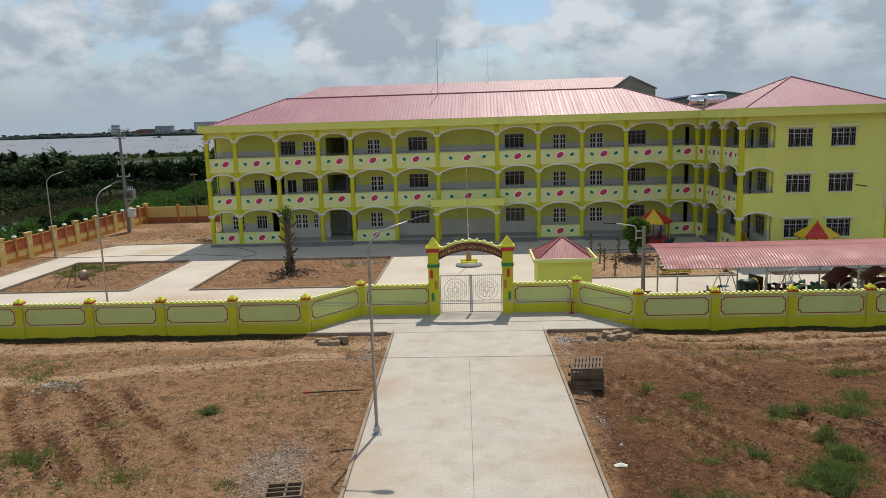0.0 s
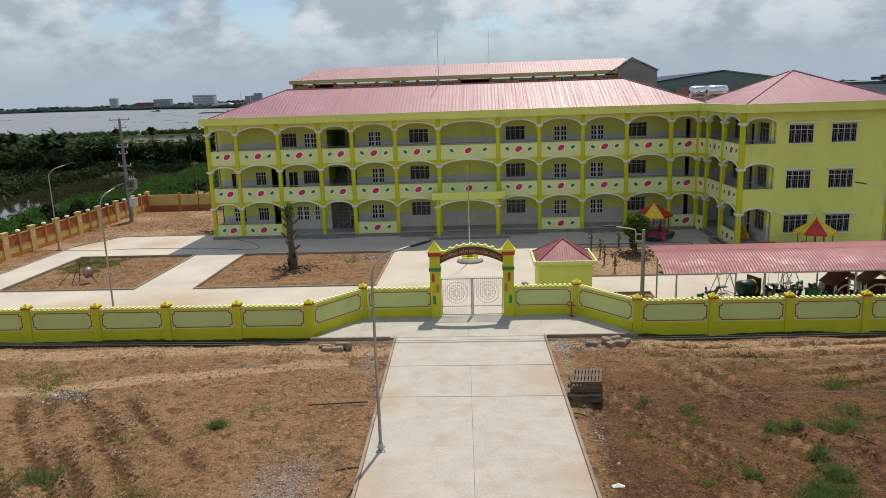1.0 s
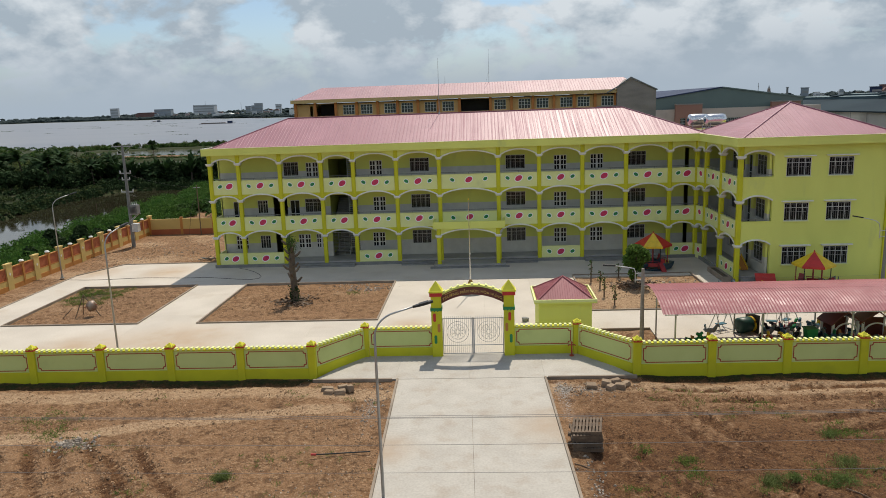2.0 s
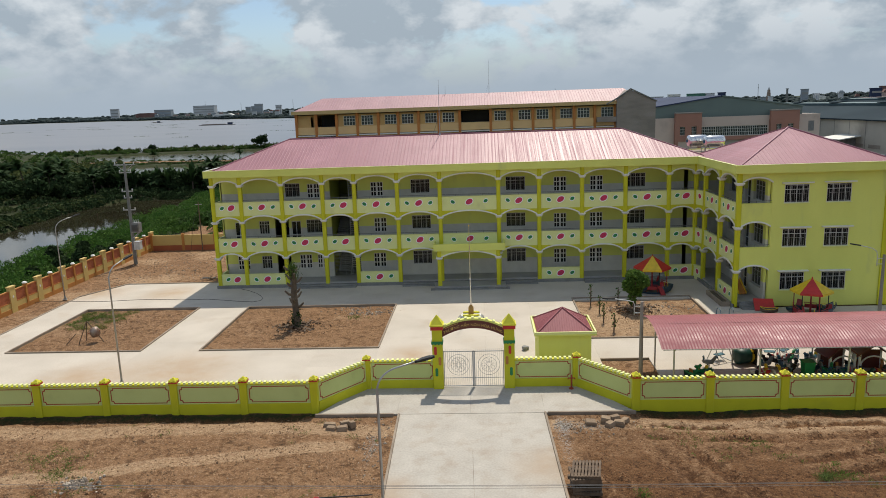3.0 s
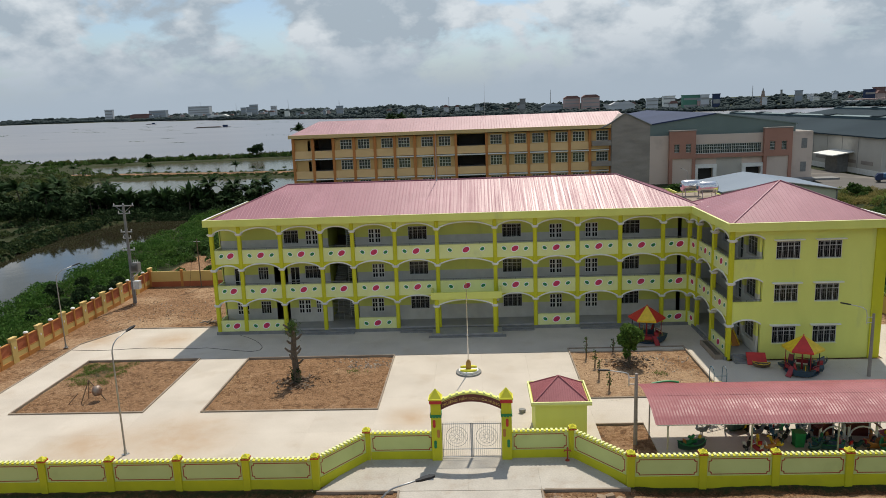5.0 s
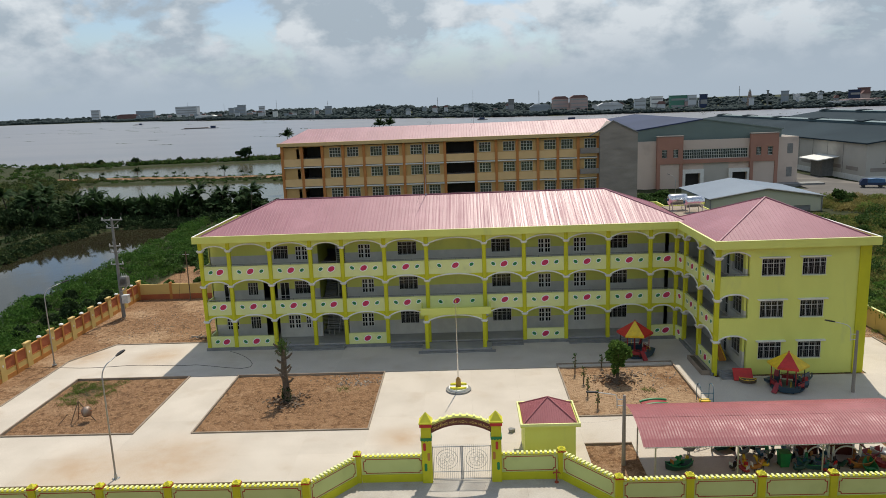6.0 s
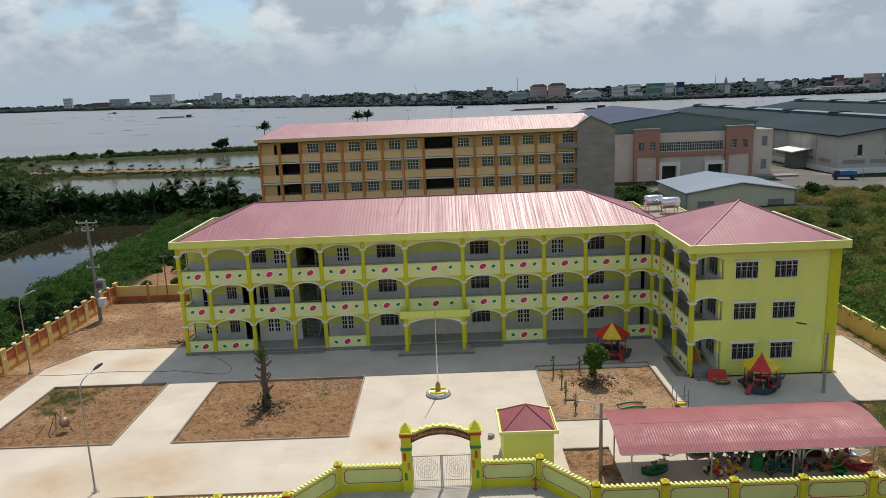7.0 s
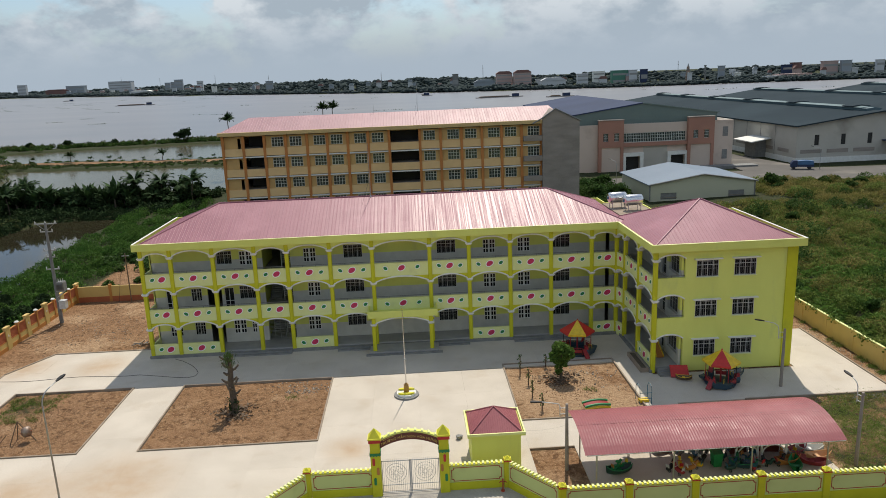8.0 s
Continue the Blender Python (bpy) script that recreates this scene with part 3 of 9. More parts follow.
def water_sheet(name, outline, deep, silt, ripple, rough, spec, label):
    """Still or ripple-roughened water; silt: a second tone in long drifts."""
    m = bpy.data.materials.new(name)
    m.use_nodes = True
    t = m.node_tree
    n, L = t.nodes.new, t.links.new
    b = t.nodes["Principled BSDF"]
    b.inputs["Roughness"].default_value = rough
    b.inputs["IOR"].default_value, b.inputs["Specular IOR Level"].default_value = 1.33, spec
    geo, no, bp, mp, drift, mix = n("ShaderNodeNewGeometry"), n("ShaderNodeTexNoise"), n("ShaderNodeBump"), n("ShaderNodeMapping"), n("ShaderNodeTexNoise"), n("ShaderNodeMix")
    no.inputs["Scale"].default_value, no.inputs["Detail"].default_value = 0.25, 6.0
    bp.inputs["Strength"].default_value, bp.inputs["Distance"].default_value = ripple, 0.25
    L(geo.outputs["Position"], no.inputs["Vector"]); L(no.outputs["Fac"], bp.inputs["Height"]); L(bp.outputs[0], b.inputs["Normal"])
    mp.inputs["Scale"].default_value = (0.0035, 0.012, 1.0)
    drift.inputs["Scale"].default_value, drift.inputs["Detail"].default_value, drift.inputs["Roughness"].default_value = 1.0, 7.0, 0.62
    L(geo.outputs["Position"], mp.inputs[0]); L(mp.outputs[0], drift.inputs["Vector"])
    mix.data_type = "RGBA"
    ramp = n("ShaderNodeMapRange")
    ramp.inputs["From Min"].default_value, ramp.inputs["From Max"].default_value = 0.38, 0.62
    L(drift.outputs["Fac"], ramp.inputs["Value"]); L(ramp.outputs[0], mix.inputs[0])
    mix.inputs[6].default_value, mix.inputs[7].default_value = (*deep, 1), (*silt, 1)
    L(mix.outputs[2], b.inputs["Base Color"])
    g = Geo().add([(x, y, WATER_Z) for x, y in outline], [tuple(range(len(outline)))])
    solo("water", g, m, label, "water", kind="structure")


# ponds and river, parted by the river dyke
water_sheet("dark_pond_water", [(-1500, 45), (-44, 45), (-44, 190), (-1500, 190)], (0.022, 0.020, 0.012), (0.032, 0.028, 0.016), 0.04, 0.04, 0.35, "still dark pond")
water_sheet("murky_dyke_water", [(-1500, 190), (-44, 190), (-44, 383), (-104, 377), (-215, 360), (-1500, 360)], (0.060, 0.056, 0.034), (0.085, 0.078, 0.050), 0.10, 0.14, 0.08, "murky olive fish ponds between dykes")
water_sheet("muddy_river_water", [(-9000, 360), (-215, 360), (-104, 377), (-44, 383), (5000, 383), (5000, 9500), (-9000, 9500)], (0.150, 0.150, 0.162), (0.195, 0.185, 0.188), 0.35, 0.28, 0.40, "wide pale muddy river")

# paving: slabs of 4 to 5 m with open joints, round three planting beds
BED_A, BED_B, BED_C = (-38.4, -27.4, 52.1, 64.4), (-22.75, -8.7, 52.0, 64.3), (7.5, 18.3, 53.4, 65.2)
pavement = thing("pavement", (0, 60, 0), "pale cast concrete school yard in large slabs", "paving", kind="structure")


def pave(parent, x0, x1, y0, y1, nx, ny, oy=60.0, top=0.0):
    for i in range(nx):
        for j in range(ny):
            a, b = x0 + (x1 - x0) * i / nx, x0 + (x1 - x0) * (i + 1) / nx
            c, d = y0 + (y1 - y0) * j / ny, y0 + (y1 - y0) * (j + 1) / ny
            part("slab", Geo().box(a + 0.002, b - 0.002, c + 0.002 - oy, d - 0.002 - oy, -0.3, top), CONC, parent)


pave(pavement, -42, -38.4, 46, 69.5, 1, 5)
pave(pavement, -38.4, -27.4, 44.4, 52.1, 2, 2)
pave(pavement, -27.4, -22.75, 44.4, 64.35, 1, 4)
pave(pavement, -22.75, -8.7, 44.4, 52.0, 3, 2)
pave(pavement, -8.7, 7.5, 44.35, 64.3, 4, 4)
pave(pavement, 7.5, 28.2, 51.2, 53.4, 5, 1)
pave(pavement, 7.5, 10.9, 48.9, 51.2, 1, 1)
part("kerb", Geo().box(7.5, 10.9, -11.22, -11.105, -0.3, 0.06), KERB, pavement)
pave(pavement, 10.9, 28.2, 42.2, 51.2, 4, 2)
pave(pavement, 18.3, 21.0, 53.4, 64.41, 1, 3)
pave(pavement, 21.0, 39.8, 55.0, 61.0, 4, 1)
pave(pavement, 34.2, 39.8, 61.0, 70.5, 1, 2)
pave(pavement, -38.4, 21.0, 64.42, 71.9, 12, 2)
pave(pavement, -38.4, -28.5, 71.9, 74.5, 2, 1)
part("slab", Geo().prism([(-42, 9.51), (-38.41, 9.51), (-38.41, 14.5), (-39.5, 14.5)], -0.3, 0.0), CONC, pavement)
part("slab", Geo().prism([(-40.5, -15.6), (-38.41, -15.6), (-38.41, -14.01), (-42, -14.01)], -0.3, 0.0), CONC, pavement)


def bed_edging(b, label):
    x0, x1, y0, y1 = b
    t = thing("bed_edging", ((x0 + x1) / 2, (y0 + y1) / 2, 0), label, "kerb", "kerbs round the planting beds")
    w, d, k, h = (x1 - x0) / 2, (y1 - y0) / 2, 0.12, 0.10
    for box in ((-w, w, -d, -d + k), (-w, w, d - k, d), (-w, -w + k, -d + k, d - k), (w - k, w, -d + k, d - k)):
        part("kerb", Geo().box(*box, -0.25, h), KERB, t)


for b in (BED_A, BED_B, BED_C):
    bed_edging(b, "low weathered concrete kerb round a bare planting bed")

# a kerb along the far edge of the yard, by the left fence
edge = thing("yard_kerb", (-40, 72, 0), "low concrete kerb along the edge of the yard", "kerb")
part("kerb", Geo().box(0.6, 11.4, 2.5, 2.66, -0.2, 0.08), KERB, edge)
part("kerb", Geo().prism([(-2.15, -2.5), (-2.0, -2.5), (0.6, 2.5), (0.45, 2.62)], -0.2, 0.08), KERB, edge)
part("kerb", Geo().box(-2.16, -2.0, -26, -2.5, -0.2, 0.05), KERB, edge)
edge2 = thing("yard_kerb", (34, 55, 0), "low dark concrete kerb between yard and grass", "kerb")
part("kerb", Geo().box(-7.2, 5.8, -0.16, -0.01, -0.2, 0.1), KERB, edge2)
part("kerb", Geo().box(5.8, 5.95, -0.16, 15.5, -0.2, 0.1), KERB, edge2)

# the road to the gate, two rows of slabs between kerbs
road = thing("road", (-1.6, 30, 0), "pale concrete drive leading to the gate", "road", kind="structure")


def road_x(y, side):
    return -5.8 + (39.9 - y) * 0.027 if side < 0 else 2.76 + (39.9 - y) * 0.021


ys = [39.9, 35.2, 26.5, 17.8, 9.1, 0.4, -7, -14]
for y1, y0 in zip(ys[:-1], ys[1:]):
    for s0, s1 in ((0.0, 0.5), (0.5, 1.0)) if y1 < 39 else ((0.0, 1.0),):
        p = [(road_x(y, -1) * (1 - s) + road_x(y, 1) * s + 1.6 + e, y - 30 + f) for y, s, e, f in ((y0, s0, 0.005, 0.0015), (y0, s1, -0.005, 0.0015), (y1, s1, -0.005, -0.0015), (y1, s0, 0.005, -0.0015))]
        part("slab", Geo().prism(p, -0.3, 0.0), ROADCONC, road)
for p in ([(-10.9, 9.95), (-6.0, 9.95), (-6.0, 14.3), (-8.6, 14.3)], [(-6.0, 9.95), (-1.6, 9.95), (-1.6, 14.3), (-6.0, 14.3)], [(-1.6, 9.95), (2.82, 9.95), (2.82, 14.3), (-1.6, 14.3)], [(2.82, 9.95), (8.1, 9.95), (5.4, 14.3), (2.82, 14.3)]):
    part("slab", Geo().prism([(x + 1.6 + (0.003 if k in (0, 3) else -0.003), y) for k, (x, y) in enumerate(p)], -0.3, 0.0), ROADCONC, road)
for side in (-1, 1):
    for y1, y0 in zip(ys[:-1], ys[1:]):
        xs = [road_x(y, side) + 1.6 for y in (y0, y1)]
        o = (-0.12, -0.004) if side < 0 else (0.004, 0.12)
        part("kerb", Geo().prism([(xs[0] + o[0], y0 - 30 + 0.01), (xs[0] + o[1], y0 - 30 + 0.01), (xs[1] + o[1], y1 - 30), (xs[1] + o[0], y1 - 30)], -0.3, 0.09), KERB, road)
part("kerb", Geo().box(-9.3, -4.58, 9.78, 9.93, -0.3, 0.09), KERB, road)
part("kerb", Geo().box(4.58, 9.7, 9.78, 9.93, -0.3, 0.09), KERB, road)


# ---- the school ----
school = thing("school_building", (0, 72, 0), "three-storey lime-green school with arched galleries and rose metal roof", "building")
COLS = [-28.1, -25.2, -20.95, -16.75, -13.48, -9.13, -4.82, 1.07, 5.12, 9.38, 13.65, 17.9, 20.55]
FL = [0.45, 4.22, 7.99]
SPRING, SOFFIT, BACK = 2.70, 11.6, 2.4


def column(x, y, z0=0.0, z1=SOFFIT, levels=FL, parent=None, w=0.2):
    c = 0.05
    poly = [(x - w + c, y - w), (x + w - c, y - w), (x + w, y - w + c), (x + w, y + w - c), (x + w - c, y + w), (x - w + c, y + w), (x - w, y + w - c), (x - w, y - w + c)]
    col = part("column", Geo().prism(poly, z0, z1), LIME, parent or school, "yellow-lime painted column")
    for f in levels:
        g = Geo()
        s = f + SPRING
        g.frustum(x, y, s - 0.16, s - 0.02, 0.27 * 1.2, 0.36 * 1.2, 4, math.pi / 4)
        g.box(x - 0.33, x + 0.33, y - 0.33, y + 0.33, s - 0.02, s + 0.09)
        part("capital", g, TRIM, col, "white moulded capital")


def arch_curve(length, rise, k=18):
    """Half-flat arch from springing to springing."""
    return [(length * i / k, rise * (1 - abs(2 * i / k - 1) ** 2.3)) for i in range(k + 1)]


OVAL = {}
RIMWHITE = mat("white_oval_rim_paint", (0.88, 0.89, 0.88), (0.84, 0.85, 0.84), 3, 0.6, fine=0.02)


def oval(rx, ry, material, depth=0.012):
    key = (rx, ry, material.name)
    if key not in OVAL:
        k = 20
        OVAL[key] = Geo().prism([(rx * math.cos(2 * math.pi * i / k), ry * math.sin(2 * math.pi * i / k)) for i in range(k)][::-1], -depth, 0.0, "y").mesh("oval", material)
    return OVAL[key]


def bay(p0, p1, f, top, parapet=True, dots=3, base=None, parent=None, body=None, span_mat=None):
    """One bay of the gallery from p0 to p1, its outside on the right hand of that way: arch, white moulding, parapet with ovals."""
    parent = parent or school
    dx, dy = p1[0] - p0[0], p1[1] - p0[1]
    d = math.hypot(dx, dy)
    m = pose(p0[0], p0[1], 0, 0, 0, math.degrees(math.atan2(dy, dx)))
    s, rise = f + SPRING, min(0.55, 0.14 * d)
    a, b = 0.19, d - 0.19
    arc = [(a + (b - a) * u / d, s + 0.06 + z) for u, z in arch_curve(d, rise)]
    part("spandrel", Geo().strip(arc, [(x, top) for x, z in arc], -0.11, 0.11, m), span_mat or LIME, parent)
    part("arch_moulding", Geo().strip([(x, z - 0.035) for x, z in arc], [(x, z + 0.10) for x, z in arc], -0.17, 0.13, m), TRIM, parent, "white plaster arch moulding")
    if parapet:
        z0 = base if base is not None else f - 0.42
        par = part("parapet", Geo().box(a, b, -0.09, 0.07, z0, f + 0.95, m).box(a, b, -0.13, 0.11, f + 0.95, f + 1.02, m), body or CREAM, parent, "cream parapet painted with pink and green ovals" if dots else "")
        if f > 1:
            part("rail", Geo().tube([m @ Vector((a, 0, f + 1.20)), m @ Vector((b, 0, f + 1.20))], 0.028, 6), RAILSTEEL, par, "grey steel handrail")
            for k in range(1, max(2, int(d / 1.4))):
                x = a + (b - a) * k / max(2, int(d / 1.4))
                part("rail_post", Geo().box(x - 0.015, x + 0.015, -0.015, 0.015, f + 1.02, f + 1.185, m), RAILSTEEL, par)
        zc = (max(z0, f - 0.05) + f + 0.9) / 2 + 0.02
        spots = {0: [], 3: [(0.2, 0), (0.5, 1), (0.8, 0)], 2: [(0.28, 0), (0.66, 1)], 1: [(0.5, 1)]}[dots]
        for u, pink in spots:
            x = a + (b - a) * u
            tip = pose(x, -0.092, zc + (0.0 if pink else random.uniform(-0.06, 0.06)), 0, 32 if u < 0.25 else -30, 0)
            narrow = 0.55 if d < 2.2 else 1.0
            part("oval", oval(0.45 * narrow if pink else 0.29 * narrow, 0.33 if pink else 0.225, RIMWHITE), None, par, "", m @ tip)
            part("oval", oval(0.37 * narrow if pink else 0.225 * narrow, 0.255 if pink else 0.16, PINK if pink else GREEN), None, par, "pink oval" if pink else "green oval", m @ tip @ pose(0, -0.006, 0))


def holed_wall(x0, x1, z0, z1, holes, y0, y1, m=None, split=None):
    """A wall in one piece with real openings; holes: (x0, x1, z0, z1); split: a height at which its rows are cut."""
    xs = sorted({x0, x1, *[min(max(h[k], x0), x1) for h in holes for k in (0, 1)]})
    zs = sorted({z0, z1, *([split] if split else []), *[min(max(h[k], z0), z1) for h in holes for k in (2, 3)]})
    solid = {}
    for i in range(len(xs) - 1):
        for j in range(len(zs) - 1):
            mx, mz = (xs[i] + xs[i + 1]) / 2, (zs[j] + zs[j + 1]) / 2
            solid[i, j] = not any(h[0] < mx < h[1] and h[2] < mz < h[3] for h in holes)
    ids, vs, fs = {}, [], []
    def vert(i, k, j):
        if (i, k, j) not in ids:
            ids[i, k, j] = len(vs)
            p = Vector((xs[i], (y0, y1)[k], zs[j]))
            vs.append(m @ p if m else p)
        return ids[i, k, j]
    for (i, j), s in solid.items():
        if not s:
            continue
        fs.append((vert(i, 0, j), vert(i + 1, 0, j), vert(i + 1, 0, j + 1), vert(i, 0, j + 1)))
        fs.append((vert(i, 1, j), vert(i, 1, j + 1), vert(i + 1, 1, j + 1), vert(i + 1, 1, j)))
        for di, dj, a, b in ((-1, 0, (i, j), (i, j + 1)), (1, 0, (i + 1, j + 1), (i + 1, j)), (0, -1, (i + 1, j), (i, j)), (0, 1, (i, j + 1), (i + 1, j + 1))):
            if not solid.get((i + di, j + dj), False):
                fs.append((vert(a[0], 0, a[1]), vert(b[0], 0, b[1]), vert(b[0], 1, b[1]), vert(a[0], 1, a[1])))
    return Geo().add(vs, fs)


WIN = {}


def lattice(xs, zs, y0, y1):
    """A window frame in one piece: bars fill every even strip of xs and zs, the rest is open."""
    g, nx, nz = Geo(), len(xs), len(zs)
    solid = lambda i, j: 0 <= i < nx - 1 and 0 <= j < nz - 1 and (i % 2 == 0 or j % 2 == 0)
    at = lambda i, j, b: (j * nx + i) * 2 + b
    fs = []
    for j in range(nz - 1):
        for i in range(nx - 1):
            if not solid(i, j):
                continue
            fs += [(at(i, j, 0), at(i + 1, j, 0), at(i + 1, j + 1, 0), at(i, j + 1, 0)), (at(i, j, 1), at(i, j + 1, 1), at(i + 1, j + 1, 1), at(i + 1, j, 1))]
            for (p, q), (di, dj) in ((((i, j), (i + 1, j)), (0, -1)), (((i + 1, j), (i + 1, j + 1)), (1, 0)), (((i + 1, j + 1), (i, j + 1)), (0, 1)), (((i, j + 1), (i, j)), (-1, 0))):
                if not solid(i + di, j + dj):
                    fs.append((at(*q, 0), at(*p, 0), at(*p, 1), at(*q, 1)))
    return g.add([(x, y, z) for z in zs for x in xs for y in (y0, y1)], fs)


def window_meshes(kind, w, h):
    key = (kind, w, h)
    if key not in WIN:
        bars = None
        t, a = (0.065 if kind == "casement" else 0.05), w / 2
        def ribs(lo, hi, *mids):
            out = [lo, lo + t]
            for c, half in mids:
                out += [c - half, c + half]
            return out + [hi - t, hi]
        if kind == "casement":
            fr = lattice(ribs(-a, a, (-a / 2 - 0.02, 0.04), (0, 0.10), (a / 2 + 0.02, 0.04)), ribs(0, h, (h / 3, 0.045), (2 * h / 3, 0.045)), 0.02, 0.10)
        elif kind == "grille":
            fr = lattice(ribs(-a, a, (-a / 2, 0.018), (0, 0.03), (a / 2, 0.018)), ribs(0, h, (h * 0.72, 0.022)), 0.02, 0.10)
            n = int(w / 0.2)
            xs = [q for k in range(1, n) for q in (-a + w * k / n - 0.007, -a + w * k / n + 0.007)]
            zs = [q for c in (0.12, h * 0.5, h - 0.12) for q in (c - 0.012, c + 0.012)]
            bars = lattice(xs, zs, -0.014, 0.0)
        else:
            fr = lattice(ribs(-a, a, (0, 0.03)), ribs(0, h, (h * 0.38, 0.03)), 0.02, 0.10)
        pane = Geo().box(-a + 0.03, a - 0.03, 0.055, 0.065, 0.03, h - 0.03)
        WIN[key] = (fr.mesh("window", PALEFRAME if kind == "grille" else FRAME), pane.mesh("pane", GLASS), bars.mesh("grille", GREYFRAME) if bars else None)
    return WIN[key]


def window(kind, w, h, parent, m, name="window", label=""):
    fr, pane, bars = window_meshes(kind, w, h)
    o = part(name, fr, None, parent, label, m)
    part("pane", pane, None, o)
    if bars:
        part("grille", bars, None, o, "grey security bars")
    return o


# gallery columns and arches of the long wing
for x in COLS:
    column(x, 0)
GROUND_PARAPETS = {0, 1, 4, 8, 11}
for i in range(12):
    for lv, f in enumerate(FL):
        top = SOFFIT if lv == 2 else FL[lv + 1] - 0.42
        p = lv > 0 or i in GROUND_PARAPETS
        bay((COLS[i], 0), (COLS[i + 1], 0), f, top, p, 2 if i in (0, 3, 11) else 3, 0.05 if lv == 0 else None, span_mat=PALE if lv == 2 else LIME)
# gallery of the short wing: three columns going forward, then its open end
WX = 21.05
WCOLS = [-1.5, -6.05, -10.55]
for y in WCOLS:
    column(WX, y)
for lv, f in enumerate(FL):
    top = SOFFIT if lv == 2 else FL[lv + 1] - 0.42
    sm = PALE if lv == 2 else LIME
    bay((COLS[-1], 0), (WX, WCOLS[0]), f, top, True, 1, 0.05 if lv == 0 else None, span_mat=sm)
    bay((WX, WCOLS[0]), (WX, WCOLS[1]), f, top, lv > 0, 3, None, span_mat=sm)
    bay((WX, WCOLS[1]), (WX, WCOLS[2]), f, top, True, 3, 0.05 if lv == 0 else None, span_mat=sm)
    bay((WX, WCOLS[2]), (23.95, WCOLS[2]), f, top, lv > 0, 0, None, body=PALE, span_mat=PALE)

# floors, with the ceiling of the gallery below each
for lv, f in enumerate(FL):
    d = 0.45 if lv == 0 else 0.22
    g = Geo().box(COLS[0] - 0.1, 22.0, -0.08, 13.2, f - d, f)
    g.box(22.0, 33.6, -0.08, 3.0, f - d, f).box(WX - 0.08, 33.6, WCOLS[2] + 0.1, -0.08, f - d, f)
    part("floor_slab", g, FLOOR, school, "grey tiled gallery floor")
    if lv:
        part("gallery_ceiling", Geo().box(COLS[0], 23.6, 0.12, BACK, f - 0.26, f - 0.224).box(WX + 0.12, 23.6, WCOLS[2] + 0.12, 0.1, f - 0.26, f - 0.224), CEIL, school)
part("gallery_ceiling", Geo().box(COLS[0], 23.6, 0.12, BACK, SOFFIT - 0.05, SOFFIT - 0.01).box(WX + 0.12, 23.6, WCOLS[2] + 0.12, 0.1, SOFFIT - 0.05, SOFFIT - 0.01), CEIL, school)
part("plinth", Geo().box(COLS[0] - 0.3, COLS[-1] + 0.1, -0.32, -0.085, 0.0, 0.30).box(WX - 0.32, WX - 0.085, WCOLS[2] - 0.2, -0.33, 0, 0.30), PLINTH, school, "dark grey plinth")


def steps(x0, x1, y, n=2):
    g = Geo()
    for k in range(n):
        g.box(x0, x1, y - 0.34 * (n - k), y, 0.0 + 0.15 * k, 0.15 * (k + 1))
    part("steps", g, PLINTH, school, "low grey entrance steps")


steps(-20.7, -13.7, -0.325)
steps(-8.9, -5.0, -0.325)
steps(1.3, 4.9, -0.325)
steps(9.6, 17.6, -0.325)
steps(21.4, 23.9, WCOLS[2] - 0.1, 3)

# back walls of the galleries, with their windows and doors: (bay, x share, kind, width, height, sill)
C, G, D = ("casement", 1.3, 1.5, 0.95), ("grille", 2.0, 1.45, 1.15), ("door", 1.0, 2.3, 0.02)
PLAN = {
    0: [(0, 0.65, C), (1, 0.35, ("grille", 1.1, 1.4, 1.0)), (2, 0.35, C), (2, 0.78, ("casement", 1.1, 1.5, 0.95)), (4, 0.45, C), (5, 0.5, G), (7, 0.45, G), (8, 0.55, C), (9, 0.42, C), (10, 0.35, G)],
    1: [(0, 0.6, D), (1, 0.35, ("grille", 1.1, 1.4, 1.0)), (2, 0.16, D), (2, 0.62, ("grille", 1.7, 1.45, 1.0)), (4, 0.5, C), (5, 0.5, G), (7, 0.45, G), (8, 0.55, C), (9, 0.42, C), (10, 0.35, G)],
    2: [(2, 0.12, ("grille", 1.6, 1.45, 1.1)), (2, 0.65, C), (4, 0.45, C), (5, 0.5, G), (7, 0.45, G), (8, 0.55, C), (9, 0.42, C), (10, 0.35, G)],
}


def gallery_wall(x0, x1, f, top, holes, y0, y1, m=None):
    """A gallery wall: grey tiles up to 1.6 m, lime paint above."""
    o = part("wall", holed_wall(x0, x1, f, top, holes, y0, y1, m, f + 1.6), TILE, school, "gallery wall, grey tiles below lime paint")
    o.data.materials.append(PALE)
    for p in o.data.polygons:
        p.material_index = 1 if p.center.z > f + 1.6 else 0


